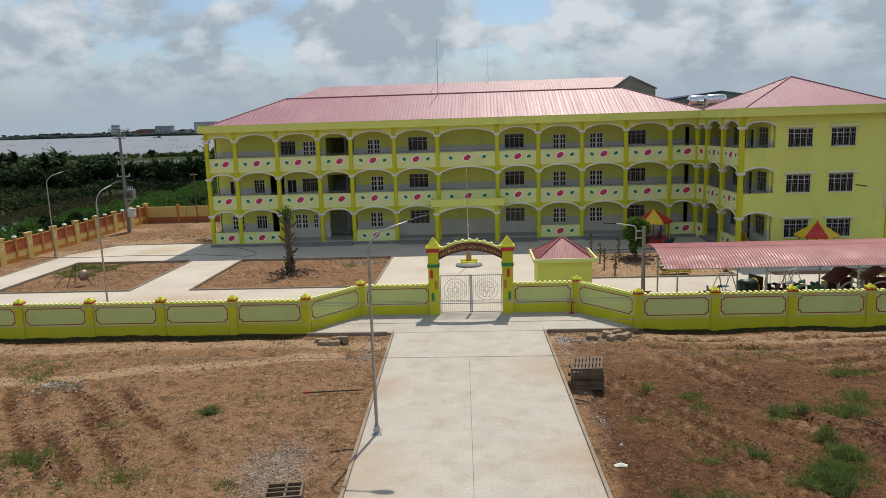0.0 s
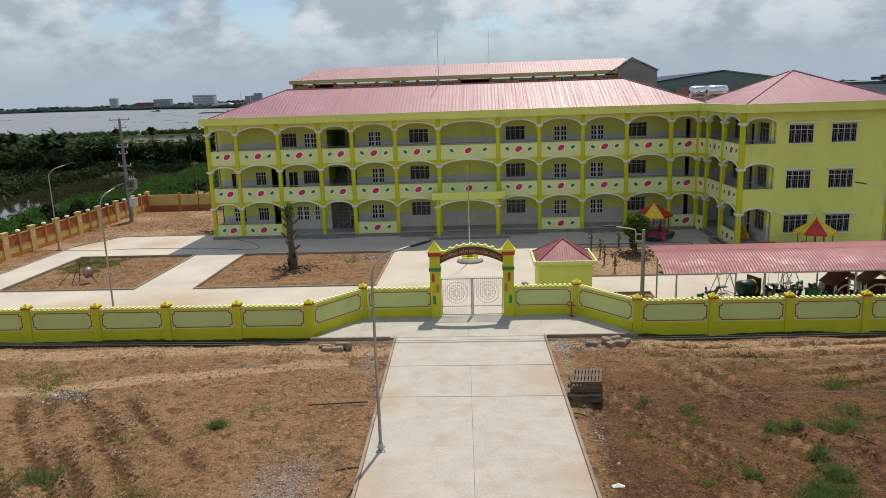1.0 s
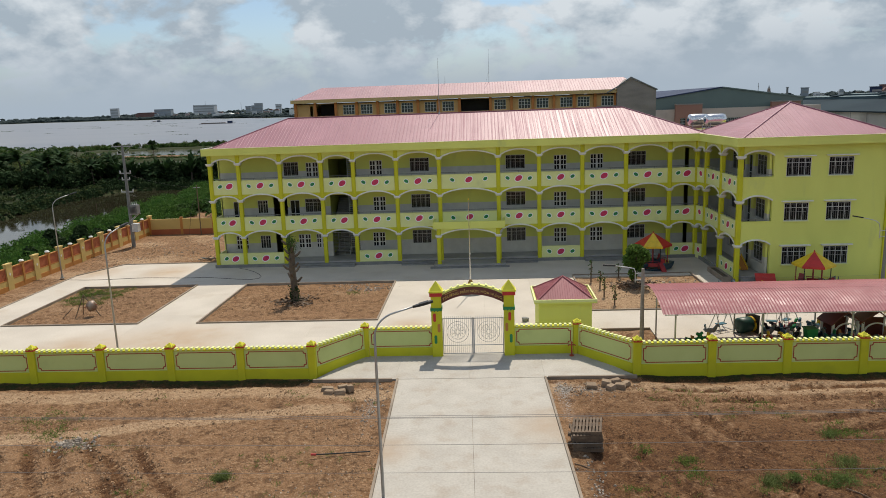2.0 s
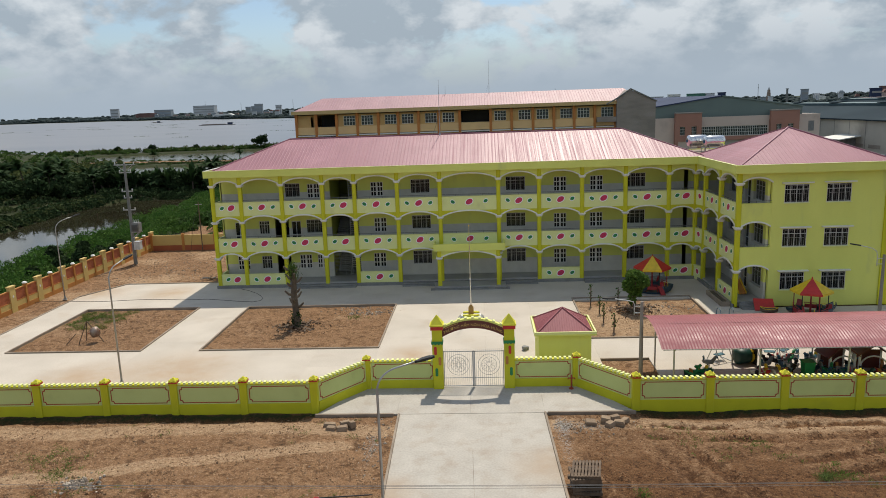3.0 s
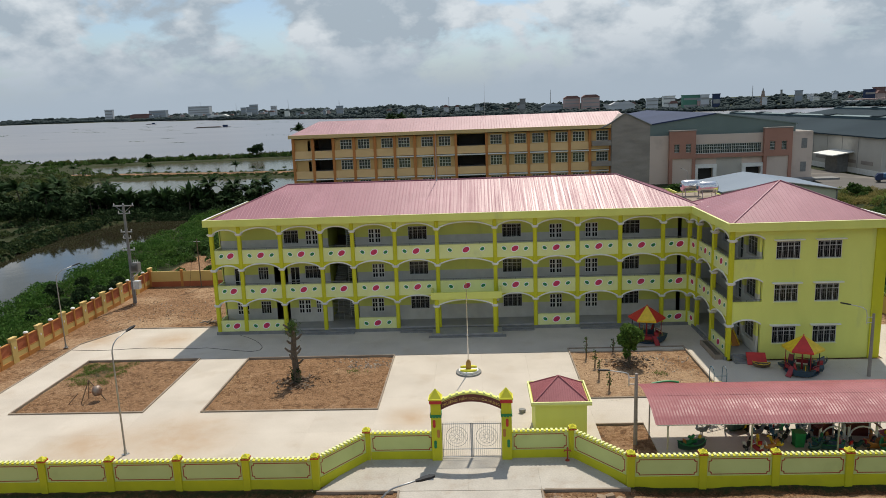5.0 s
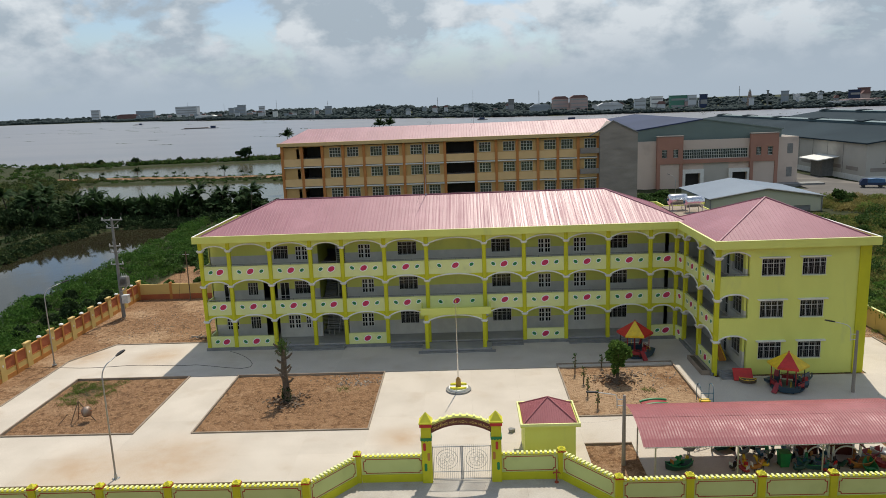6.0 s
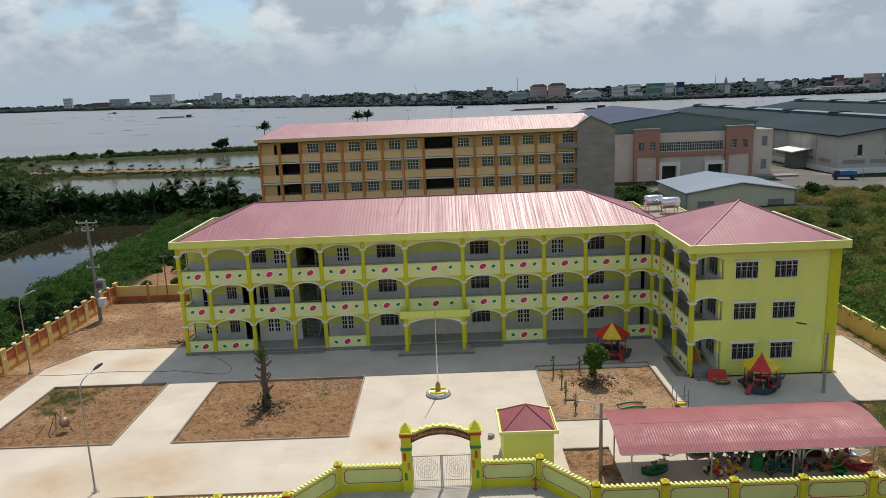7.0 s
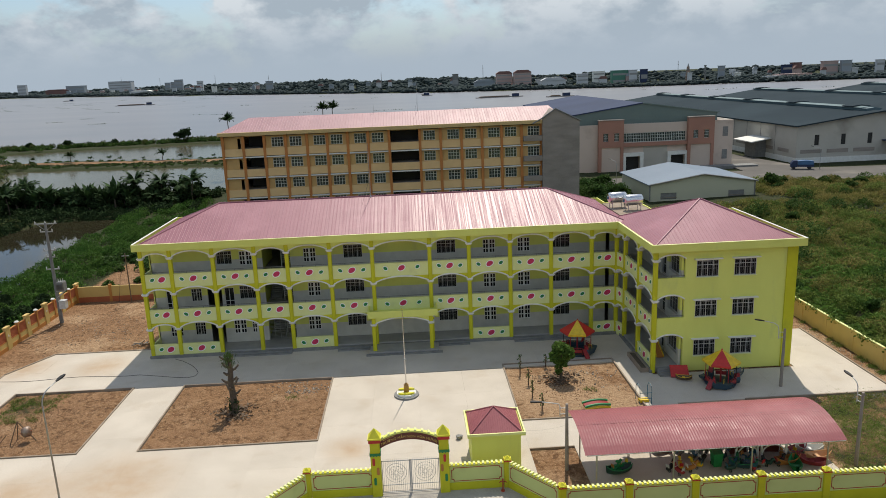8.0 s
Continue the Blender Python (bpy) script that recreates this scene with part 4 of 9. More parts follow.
# dark open passages: bay, from share, to share
PASSAGES = {0: [(1, 0.62, 0.97), (3, 0.08, 0.97), (11, 0.80, 0.96)], 1: [(1, 0.62, 0.97), (3, 0.08, 0.97), (11, 0.80, 0.96)], 2: [(3, 0.08, 0.97), (11, 0.80, 0.96)]}
for lv, f in enumerate(FL):
    top = SOFFIT - 0.06 if lv == 2 else FL[lv + 1] - 0.26
    holes = []
    for i, share, (kind, w, h, sill) in PLAN[lv]:
        x = COLS[i] + (COLS[i + 1] - COLS[i]) * share
        holes.append((x - w / 2, x + w / 2, f + sill, f + sill + h))
        window(kind, w, h, school, pose(x, BACK, f + sill), "door" if kind == "door" else "window", {"casement": "white casement window with small panes", "grille": "sliding window behind white bars", "door": "narrow white-framed glass door"}[kind])
    for i, s0, s1 in PASSAGES[lv]:
        w = COLS[i + 1] - COLS[i]
        holes.append((COLS[i] + w * s0, COLS[i] + w * s1, f, f + 2.75))
    gallery_wall(COLS[0], 23.5, f, top, holes, BACK, BACK + 0.2)
    # inner wall of the short wing's gallery, facing west, with dark windows
    m = pose(23.7, WCOLS[2] + 0.02, 0, 0, 0, 90)
    holes = [(0.8, 3.4, f + 0.9, f + 2.7), (4.0, 5.4, f + 0.02, f + 2.5), (5.9, 9.7, f + 0.9, f + 2.7)]
    gallery_wall(0.2, 12.9, f, top, holes, 0.0, 0.2, m)
    for a, b, z0, z1 in holes:
        turn = pose(23.7, WCOLS[2] + 0.02 + (a + b) / 2, z0, 0, 0, -90)
        window("grille" if z0 > f + 0.5 else "door", round(b - a, 2), round(z1 - z0, 2), school, turn)
# stair flights seen in the dark stairwell of the fourth bay
for lv in (0, 1):
    tread = [q for k in range(11) for q in ((5.0 + 0.28 * k, FL[lv] + 0.17 * k), (5.0 + 0.28 * k, FL[lv] + 0.17 * (k + 1)))] + [(8.08, FL[lv] + 1.87), (8.08, FL[lv] + 1.6), (5.3, FL[lv])]
    g = Geo().prism(tread[::-1], -16.6, -15.3, "x")
    part("stair_flight", g, FLOOR, school, "grey concrete stair flight")
for f in FL:
    part("wall", Geo().box(-16.9, -16.75, BACK + 0.2, 9, f, f + 3.3), PALE, school)
    part("wall", Geo().box(-13.5, -13.35, BACK + 0.2, 9, f, f + 3.3), PALE, school)
    screen = part("stair_screen", Geo().box(-14.95, -14.88, 4.5, 4.62, f, f + 3.2).box(-13.62, -13.55, 4.5, 4.62, f, f + 3.2), TRIM, school, "white posts of the stairwell louvre")
    for k in range(11):
        part("louvre", Geo().box(-14.88, -13.62, 4.5, 4.62, f + 0.5 + 0.23 * k, f + 0.57 + 0.23 * k), TRIM, screen)
folding = part("sliding_gate", Geo().box(-16.5, -13.55, BACK + 0.29, BACK + 0.35, 2.9, 2.96), GALV, school, "grey folding lattice gate")
for k in range(16):
    part("slat", Geo().box(-16.5, -13.55, BACK + 0.3, BACK + 0.34, 0.5 + 0.15 * k, 0.52 + 0.15 * k), GALV, folding)
for k in range(6):
    part("upright", Geo().box(-16.5 + 0.58 * k, -16.47 + 0.58 * k, BACK + 0.285, BACK + 0.355, 0.46, 2.9), GALV, folding)

# outer walls: west end, back, east wing
part("wall", Geo().box(COLS[0] - 0.1, COLS[0] + 0.1, BACK, 13.2, 0, SOFFIT), PALE, school, "plain lime painted outer wall")
part("wall", Geo().box(COLS[0] + 0.1, 22.0, 13.0, 13.2, 0, SOFFIT), PALE, school, "plain lime painted outer wall")
for lv in (1, 2):
    part("parapet", Geo().box(COLS[0] - 0.08, COLS[0] + 0.08, 0.2, BACK, FL[lv] - 0.4, FL[lv] + 0.95), CREAM, school)
part("parapet", Geo().box(COLS[0] - 0.08, COLS[0] + 0.08, 0.2, BACK, 0.05, FL[0] + 0.95), CREAM, school)
holes = [(x, x + 2.02, f + 1.0, f + 2.55) for f in FL for x in (24.75, 28.2)]
part("wall", holed_wall(23.95, 33.62, 0.0, SOFFIT, holes, WCOLS[2] - 0.1, WCOLS[2] + 0.1), PALE, school, "plain lime painted end wall of the wing")
part("wall", Geo().box(33.62, 33.82, WCOLS[2] - 0.1, 3.0, 0, SOFFIT), PALE, school)
part("wall", Geo().box(25.4, 33.82, 3.0, 3.2, 0, SOFFIT), PALE, school)
part("stair_tower", Geo().box(22.0, 25.4, 3.0, 10.0, 0, SOFFIT), PALE, school, "plain lime rear stair block")
part("wall", Geo().box(21.8, 22.0, 10.0, 13.0, 0, SOFFIT), PALE, school)
part("pilaster", Geo().box(32.98, 33.92, WCOLS[2] - 0.22, WCOLS[2] + 0.6, 0, SOFFIT), LIME, school, "yellow-lime corner pilaster")
part("wall", Geo().box(23.75, 23.95, WCOLS[2] - 0.1, WCOLS[2] + 0.25, 0, SOFFIT), PALE, school)
for x0, x1, z0, z1 in holes:
    window("grille", 2.02, 1.55, school, pose((x0 + x1) / 2, WCOLS[2] - 0.1, z0), "window", "white-framed window behind a barred grille")
    part("window_hood", Geo().box(x0 - 0.25, x1 + 0.25, WCOLS[2] - 0.42, WCOLS[2] - 0.1, z1 + 0.10, z1 + 0.19), TRIM, school, "thin white concrete hood")
    part("window_sill", Geo().box(x0 - 0.06, x1 + 0.06, WCOLS[2] - 0.2, WCOLS[2] - 0.1, z0 - 0.07, z0), CREAM, school)

# eaves: a gutter tray with an upright fascia, running round both wings
EZ0, EZ1 = SOFFIT, 12.28
def fascia(x0, x1, y0, y1):
    return part("fascia", Geo().box(x0, x1, y0, y1, EZ0, EZ1), PALE, school, "pale lime concrete fascia of the eaves")
fascia(-28.6, 20.4, -0.82, -0.68)
fascia(-28.6, -28.46, -0.68, 13.95)
fascia(-28.46, 22.0, 13.95, 14.1)
fascia(22.0, 22.14, 10.6, 14.1)
fascia(20.4, 20.54, -11.42, -0.68)
fascia(20.54, 34.22, -11.42, -11.28)
fascia(34.22, 34.36, -11.42, 3.8)
fascia(26.0, 34.22, 3.66, 3.8)
fascia(25.86, 26.0, 3.66, 10.6)
fascia(22.14, 25.86, 10.46, 10.6)
part("gutter_slab", Geo().box(-28.46, 22.0, -0.68, 13.95, EZ0, EZ0 + 0.12).box(22.0, 34.22, -0.68, 3.66, EZ0, EZ0 + 0.12).box(20.54, 34.22, -11.28, -0.68, EZ0, EZ0 + 0.12), PALE, school, "pale lime concrete eaves slab")
for q in ((-28.43, 20.4, -0.85, -0.66), (20.37, 20.57, -11.25, -0.66), (20.57, 34.2, -11.45, -11.25)):
    part("coping", Geo().box(*q, EZ1, EZ1 + 0.035), CREAM, school, "thin cream lip along the eaves")
part("coping", Geo().box(-28.63, -28.43, -0.68, 13.95, EZ1, EZ1 + 0.04), TRIM, school)
part("coping", Geo().box(34.2, 34.38, -11.4, 3.8, EZ1, EZ1 + 0.04), TRIM, school)

RZ = 12.12
for g in hip_slopes(-28.2, 21.7, -0.45, 13.6, RZ, -21.4, 14.45, 6.55, 6.56, 14.95):
    part("roof", g, ROOF, school, "ribbed rose-pink metal roof slope")
for g in hip_slopes(20.75, 34.02, -11.1, 2.4, RZ, 27.3, 27.31, -4.4, -4.39, 14.98):
    part("roof", g, ROOF, school, "ribbed rose-pink metal roof slope")
for a, b in (((-21.4, 6.55, 14.98), (14.45, 6.55, 14.98)), ((-28.2, -0.45, RZ), (-21.4, 6.55, 14.96)), ((-28.2, 13.6, RZ), (-21.4, 6.55, 14.96)), ((21.7, -0.45, RZ), (14.45, 6.55, 14.96)), ((21.7, 13.6, RZ), (14.45, 6.55, 14.96)), ((20.75, -11.1, RZ), (27.3, -4.4, 15.0)), ((34.02, -11.1, RZ), (27.3, -4.4, 15.0)), ((20.75, 2.4, RZ), (27.3, -4.4, 15.0)), ((34.02, 2.4, RZ), (27.3, -4.4, 15.0))):
    part("ridge_cap", Geo().tube([a, b], 0.08), ROOF, school, "rose metal ridge flashing")
part("roof_terrace", Geo().box(21.75, 25.86, 2.9, 10.46, EZ0 + 0.12, 12.2), KERB, school, "flat grey concrete roof terrace")

# portico over the main entrance
for x in (-4.95, 0.9):
    column(x, -2.0, 0.0, 3.9, [FL[0] - 0.02])
bay((-4.95, -2.0), (0.9, -2.0), FL[0] - 0.02, 3.85, False, span_mat=PALE)
part("portico_roof", Geo().box(-5.5, 1.6, -2.35, 0.0, 3.85, 4.0).box(-5.5, 1.6, -2.35, -2.2, 4.0, 4.55).box(-5.5, -5.35, -2.2, -0.25, 4.0, 4.55).box(1.45, 1.6, -2.2, -0.25, 4.0, 4.55), PALE, school, "pale lime portico canopy with upstand")
part("portico_floor", Geo().box(-5.5, 1.6, -2.5, -0.33, 0.0, 0.3), FLOOR, school)
part("steps", Geo().box(-5.85, 1.95, -2.85, -2.5, 0, 0.15), PLINTH, school)

for y0, y1 in ((-10.5, -6.3),):
    pl = part("planter", Geo().box(19.95, 20.72, y0, y0 + 0.12, 0, 0.42).box(19.95, 20.72, y1 - 0.12, y1, 0, 0.42).box(19.95, 20.07, y0 + 0.12, y1 - 0.12, 0, 0.42).box(20.6, 20.72, y0 + 0.12, y1 - 0.12, 0, 0.42), KERB, school, "low grey planter box along the gallery")
    part("soil", Geo().box(20.07, 20.6, y0 + 0.12, y1 - 0.12, 0, 0.32), BARK, pl)


# ---- roof things ----
def water_tank(x, y, turn):
    t = thing("water_tank", (x, y, 12.2), "stainless steel water tank lying on a steel stand", "water tank", "roof water tanks", turn=turn)
    body = Geo()
    k = 20
    rings = [(-1.05, 0.25), (-1.0, 0.5), (-0.9, 0.6), (-0.3, 0.62), (0.3, 0.62), (0.9, 0.6), (1.0, 0.5), (1.05, 0.25)]
    vs = [(a, r * math.cos(2 * math.pi * i / k), 1.15 + r * math.sin(2 * math.pi * i / k)) for a, r in rings for i in range(k)]
    fs = [(j * k + i, j * k + (i + 1) % k, (j + 1) * k + (i + 1) % k, (j + 1) * k + i) for j in range(len(rings) - 1) for i in range(k)]
    body.add(vs, fs + [tuple(range(k))[::-1], tuple(range(7 * k, 8 * k))])
    part("tank", body, STEEL, t, "polished steel drum", smooth=True)
    for a in (-0.7, 0.7):
        for b in (-0.5, 0.5):
            part("leg", Geo().box(a - 0.03, a + 0.03, b - 0.03, b + 0.03, 0, 0.8), GALV, t)
        part("cradle", Geo().box(a - 0.03, a + 0.03, -0.55, 0.55, 0.5, 0.56), GALV, t)
    part("cap", Geo().frustum(-1.07, 0, 1.0, 1.3, 0.12, 0.12, 10), BLUE, t, "blue end cap")


water_tank(22.7, 79.6, 4)
water_tank(23.9, 77.6, 4)


def mast(name, x, y, z, h, label):
    t = thing(name, (x, y, z), label, "lightning rod", "roof masts")
    part("rod", Geo().tube([(0, 0, 0), (0, 0, h * 0.6), (0.02, 0, h)], [0.035, 0.025, 0.012]), GALV, t)
    part("foot", Geo().frustum(0, 0, -0.1, 0.15, 0.12, 0.05, 8), GALV, t)
    part("stay", Geo().tube([(0, 0, h * 0.35), (-0.9, -2.0, -0.75)], 0.012, 4), BLACK, t, "thin black stay wire")


mast("lightning_rod", -4.95, 78.5, 15.0, 5.7, "thin grey lightning rod on the school roof")

# ---- boundary wall with the gate ----
boundary = thing("boundary_wall", (-1.5, 42, 0), "lime boundary wall with framed panels and white battlements", "wall")
BX, BY = -1.5, 42


def wall_bay(p0, p1, half=0.24):
    """One length of boundary wall between two pillars: base, panel, red line frame, battlements."""
    dx, dy = p1[0] - p0[0], p1[1] - p0[1]
    d = math.hypot(dx, dy)
    m = pose(p0[0] - BX, p0[1] - BY, 0, 0, 0, math.degrees(math.atan2(dy, dx)))
    a, b = half - 0.02, d - half + 0.02
    part("wall_base", Geo().box(a, b, -0.15, 0.15, -0.35, 0.55, m), LIME, boundary, "yellow-lime wall base")
    pan = part("wall_panel", Geo().box(a, b, -0.10, 0.10, 0.55, 1.76, m), PANEL, boundary, "pale lime wall panel")
    x0, x1, z0, z1, c, w = a + 0.11, b - 0.11, 0.63, 1.67, 0.15, 0.052
    for side in (-1, 1):
        g = Geo()
        y0, y1 = (-0.108, -0.10) if side < 0 else (0.10, 0.108)
        outer = [(x0 + c, z0), (x1 - c, z0), (x1 - c, z0 + c * 0.55), (x1 - c * 0.55, z0 + c), (x1, z0 + c), (x1, z1 - c), (x1 - c * 0.55, z1 - c), (x1 - c, z1 - c * 0.55), (x1 - c, z1), (x0 + c, z1), (x0 + c, z1 - c * 0.55), (x0 + c * 0.55, z1 - c), (x0, z1 - c), (x0, z0 + c), (x0 + c * 0.55, z0 + c), (x0 + c, z0 + c * 0.55)]
        cx, cz = (x0 + x1) / 2, (z0 + z1) / 2
        inner = [(x - w if x > cx else x + w, z - w if z > cz else z + w) for x, z in outer]
        k = len(outer)
        vs = [m @ Vector((x, y, z)) for y in (y0, y1) for ring in (outer, inner) for x, z in ring]
        fs = []
        for i in range(k):
            j = (i + 1) % k
            fs += [(i, j, k + j, k + i), (2 * k + i, 3 * k + i, 3 * k + j, 2 * k + j), (i, 2 * k + i, 2 * k + j, j), (k + i, k + j, 3 * k + j, 3 * k + i)]
        part("line_frame", g.add(vs, fs), REDLINE, pan, "brick-red painted line frame")
    part("coping", Geo().box(a, b, -0.14, 0.14, 1.76, 1.86, m), LIME, boundary)
    g = Geo()
    n = int((b - a) / 0.30)
    step = (b - a) / n
    for i in range(n):
        u = a + step * (i + 0.5)
        g.box(u - 0.075, u + 0.075, -0.15, 0.15, 1.81, 1.95, m)
    tagged(part("battlement", g, CREAM, boundary, "small white battlement blocks"), kind="stuff")


PILLAR = {}


def pillar(x, y):
    if not PILLAR:
        w, c = 0.23, 0.03
        poly = [(-w + c, -w), (w - c, -w), (w, -w + c), (w, w - c), (w - c, w), (-w + c, w), (-w, w - c), (-w, -w + c)]
        PILLAR["body"] = Geo().prism(poly, -0.35, 1.95).mesh("pillar", LIME)
        g = Geo()
        for k in range(4):
            m = pose(0, 0, 0, 0, 0, 90 * k)
            g.prism([(-0.24, 1.93), (0.24, 1.93), (0.255, 2.03), (0.10, 1.99), (0.0, 2.05), (-0.10, 1.99), (-0.255, 2.03)], -0.255, -0.232, "y", m)
        PILLAR["band"] = g.mesh("band", RED)
        g = Geo().box(-0.235, 0.235, -0.235, 0.235, 1.95, 2.05)
        g.frustum(0, 0, 2.05, 2.27, 0.30, 0.05, 4, math.pi / 4)
        for k in range(4):
            m = pose(0, 0, 0, 0, 0, 90 * k)
            g.prism([(-0.22, 2.05), (0.22, 2.05), (0.15, 2.14), (0, 2.10), (-0.15, 2.14)], -0.25, -0.21, "y", m)
        PILLAR["cap"] = g.mesh("cap", YLIME)
    o = part("pillar", PILLAR["body"], None, boundary, "yellow-lime pillar", pose(x - BX, y - BY, 0))
    part("band", PILLAR["band"], None, o, "red scalloped band")
    part("cap", PILLAR["cap"], None, o, "bright yellow pointed cap")


YLIME = mat("bright_yellow_lime_paint", (0.66, 0.62, 0.03), (0.6, 0.56, 0.03), 2, 0.6, fine=0.03)
left_run = [(-11.03 - 4.33 * k, 40.6) for k in range(9)]
right_run = [(8.2 + 4.27 * k, 40.45) for k in range(9)]
nodes = left_run[::-1] + [(-8.35, 44.1)]
for a, b in zip(nodes[:-1], nodes[1:]):
    wall_bay(a, b)
wall_bay((-8.35, 44.1), (-3.63, 44.1), 0.3)
nodes2 = [(5.2, 44.1)] + right_run
wall_bay((0.97, 44.1), (5.2, 44.1), 0.3)
for a, b in zip(nodes2[:-1], nodes2[1:]):
    wall_bay(a, b)
for p in nodes + nodes2:
    pillar(*p)

gate = thing("school_gate", (-1.38, 44.05, 0), "yellow-lime gateway with arched maroon sign and white steel leaves", "gate")
GH = 2.30        # half the distance of the gate pillars
for s in (-1, 1):
    x = s * GH
    w, c = 0.33, 0.04
    poly = [(x - w + c, -w), (x + w - c, -w), (x + w, -w + c), (x + w, w - c), (x + w - c, w), (x - w + c, w), (x - w, w - c), (x - w, -w + c)]
    p = part("gate_pillar", Geo().prism(poly, -0.35, 4.2), LIME, gate, "tall yellow-lime gate pillar")
    part("band", Geo().box(x - 0.40, x + 0.40, -0.40, 0.40, 3.98, 4.22), RED, p, "red band under the cap")
    g = Geo().box(x - 0.44, x + 0.44, -0.44, 0.44, 4.22, 4.32)
    g.frustum(x, 0, 4.32, 4.90, 0.40 * 1.414, 0.03, 4, math.pi / 4)
    part("cap", g, YLIME, p, "yellow pyramid cap")
    g = Geo().box(x - 0.37, x + 0.37, -0.37, 0.37, 3.12, 3.22)
    for k in range(4):
        m = pose(x, 0, 0, 0, 0, 90 * k)
        g.prism([(-0.37, 3.13), (-0.3, 3.0), (-0.2, 3.06), (-0.1, 2.98), (0, 3.06), (0.1, 2.98), (0.2, 3.06), (0.3, 3.0), (0.37, 3.13)], -0.372, -0.33, "y", m)
    part("collar", g, GREEN, p, "green scalloped collar")
    for dx, z, mm in ((-0.12 if s < 0 else 0.03, 2.6, RED), (0.14 if s < 0 else -0.16, 1.9, ORANGE), (-0.08 if s < 0 else 0.10, 1.15, GREEN)):
        k = 12
        cap = [(x + dx + 0.09 * math.cos(math.pi * i / k), z + 0.19 + 0.09 * math.sin(math.pi * i / k)) for i in range(k + 1)]
        cap += [(x + dx - 0.09 * math.cos(math.pi * i / k), z - 0.19 - 0.09 * math.sin(math.pi * i / k)) for i in range(k + 1)]
        part("plaque", Geo().prism(cap, -0.35, -0.33, "y"), mm, p, "small rounded coloured plaque")
SX = GH - 0.33


def sign_z(x):
    return 0.56 * (1 - (abs(x) / SX) ** 2.0)


g, top = Geo(), Geo()
n = 28
line = [(-SX + 2 * SX * i / n, sign_z(-SX + 2 * SX * i / n)) for i in range(n + 1)]
g.strip([(x, 3.44 + z) for x, z in line], [(x, 3.98 + z) for x, z in line], -0.1, 0.1)
top.strip([(x, 3.98 + z) for x, z in line], [(x, 4.10 + z) for x, z in line], -0.15, 0.15)
sign = part("sign_board", g, MAROON, gate, "arched maroon sign board")
part("sign_coping", top, PALE, gate, "pale yellow arched coping")
g = Geo()
for i in range(9):
    x = -SX + 2 * SX * (i + 0.5) / 9
    m = pose(x, 0, 4.08 + sign_z(x), 0, math.degrees(math.atan(2 * 0.56 * x / SX ** 2)), 0)
    part("battlement", Geo().box(-0.075, 0.075, -0.16, 0.16, 0, 0.10, m), CREAM, gate)


def arched_text(words, size, base, parent, material, spread=1.0):
    cu = bpy.data.curves.new("lettering", "FONT")
    cu.body, cu.size, cu.align_x, cu.extrude, cu.space_character = words, size, "CENTER", 0.012, spread
    ob = bpy.data.objects.new("lettering", cu)
    scene.collection.objects.link(ob)
    dg = bpy.context.evaluated_depsgraph_get()
    me = bpy.data.meshes.new_from_object(ob.evaluated_get(dg))
    bpy.data.objects.remove(ob)
    bpy.data.curves.remove(cu)
    for v in me.vertices:
        x, y, z = v.co
        v.co = (x, -0.112 - z, base + sign_z(x) + y)
    me.materials.clear()
    me.materials.append(material)
    me.name = "lettering"
    return tagged(part("lettering", me, None, parent, "gold letters on the sign"), kind="stuff")


arched_text("TRƯỜNG MẦM NON HÒA HƯNG", 0.25, 3.585, sign, GOLD)
g = Geo()
for i in range(9):
    a, b = -1.75 + 0.09 * i, -1.68 + 0.09 * i
    g.prism([(a, 3.87 + sign_z(a)), (b, 3.87 + sign_z(b)), (b, 3.91 + sign_z(b)), (a, 3.91 + sign_z(a))], -0.106, -0.10, "y")
tagged(part("small_lettering", g, GOLD, sign, "thin gold bars of small lettering"), kind="stuff")
gx0, gx1, gz0, gz1 = 0.03, SX - 0.03, 0.06, 2.45


# white bars given a grey base colour for their backlit side
GATEWHITE = mat("backlit_grey_enamel", (0.40, 0.40, 0.39), (0.34, 0.34, 0.33), 3, 0.5, fine=0.04)


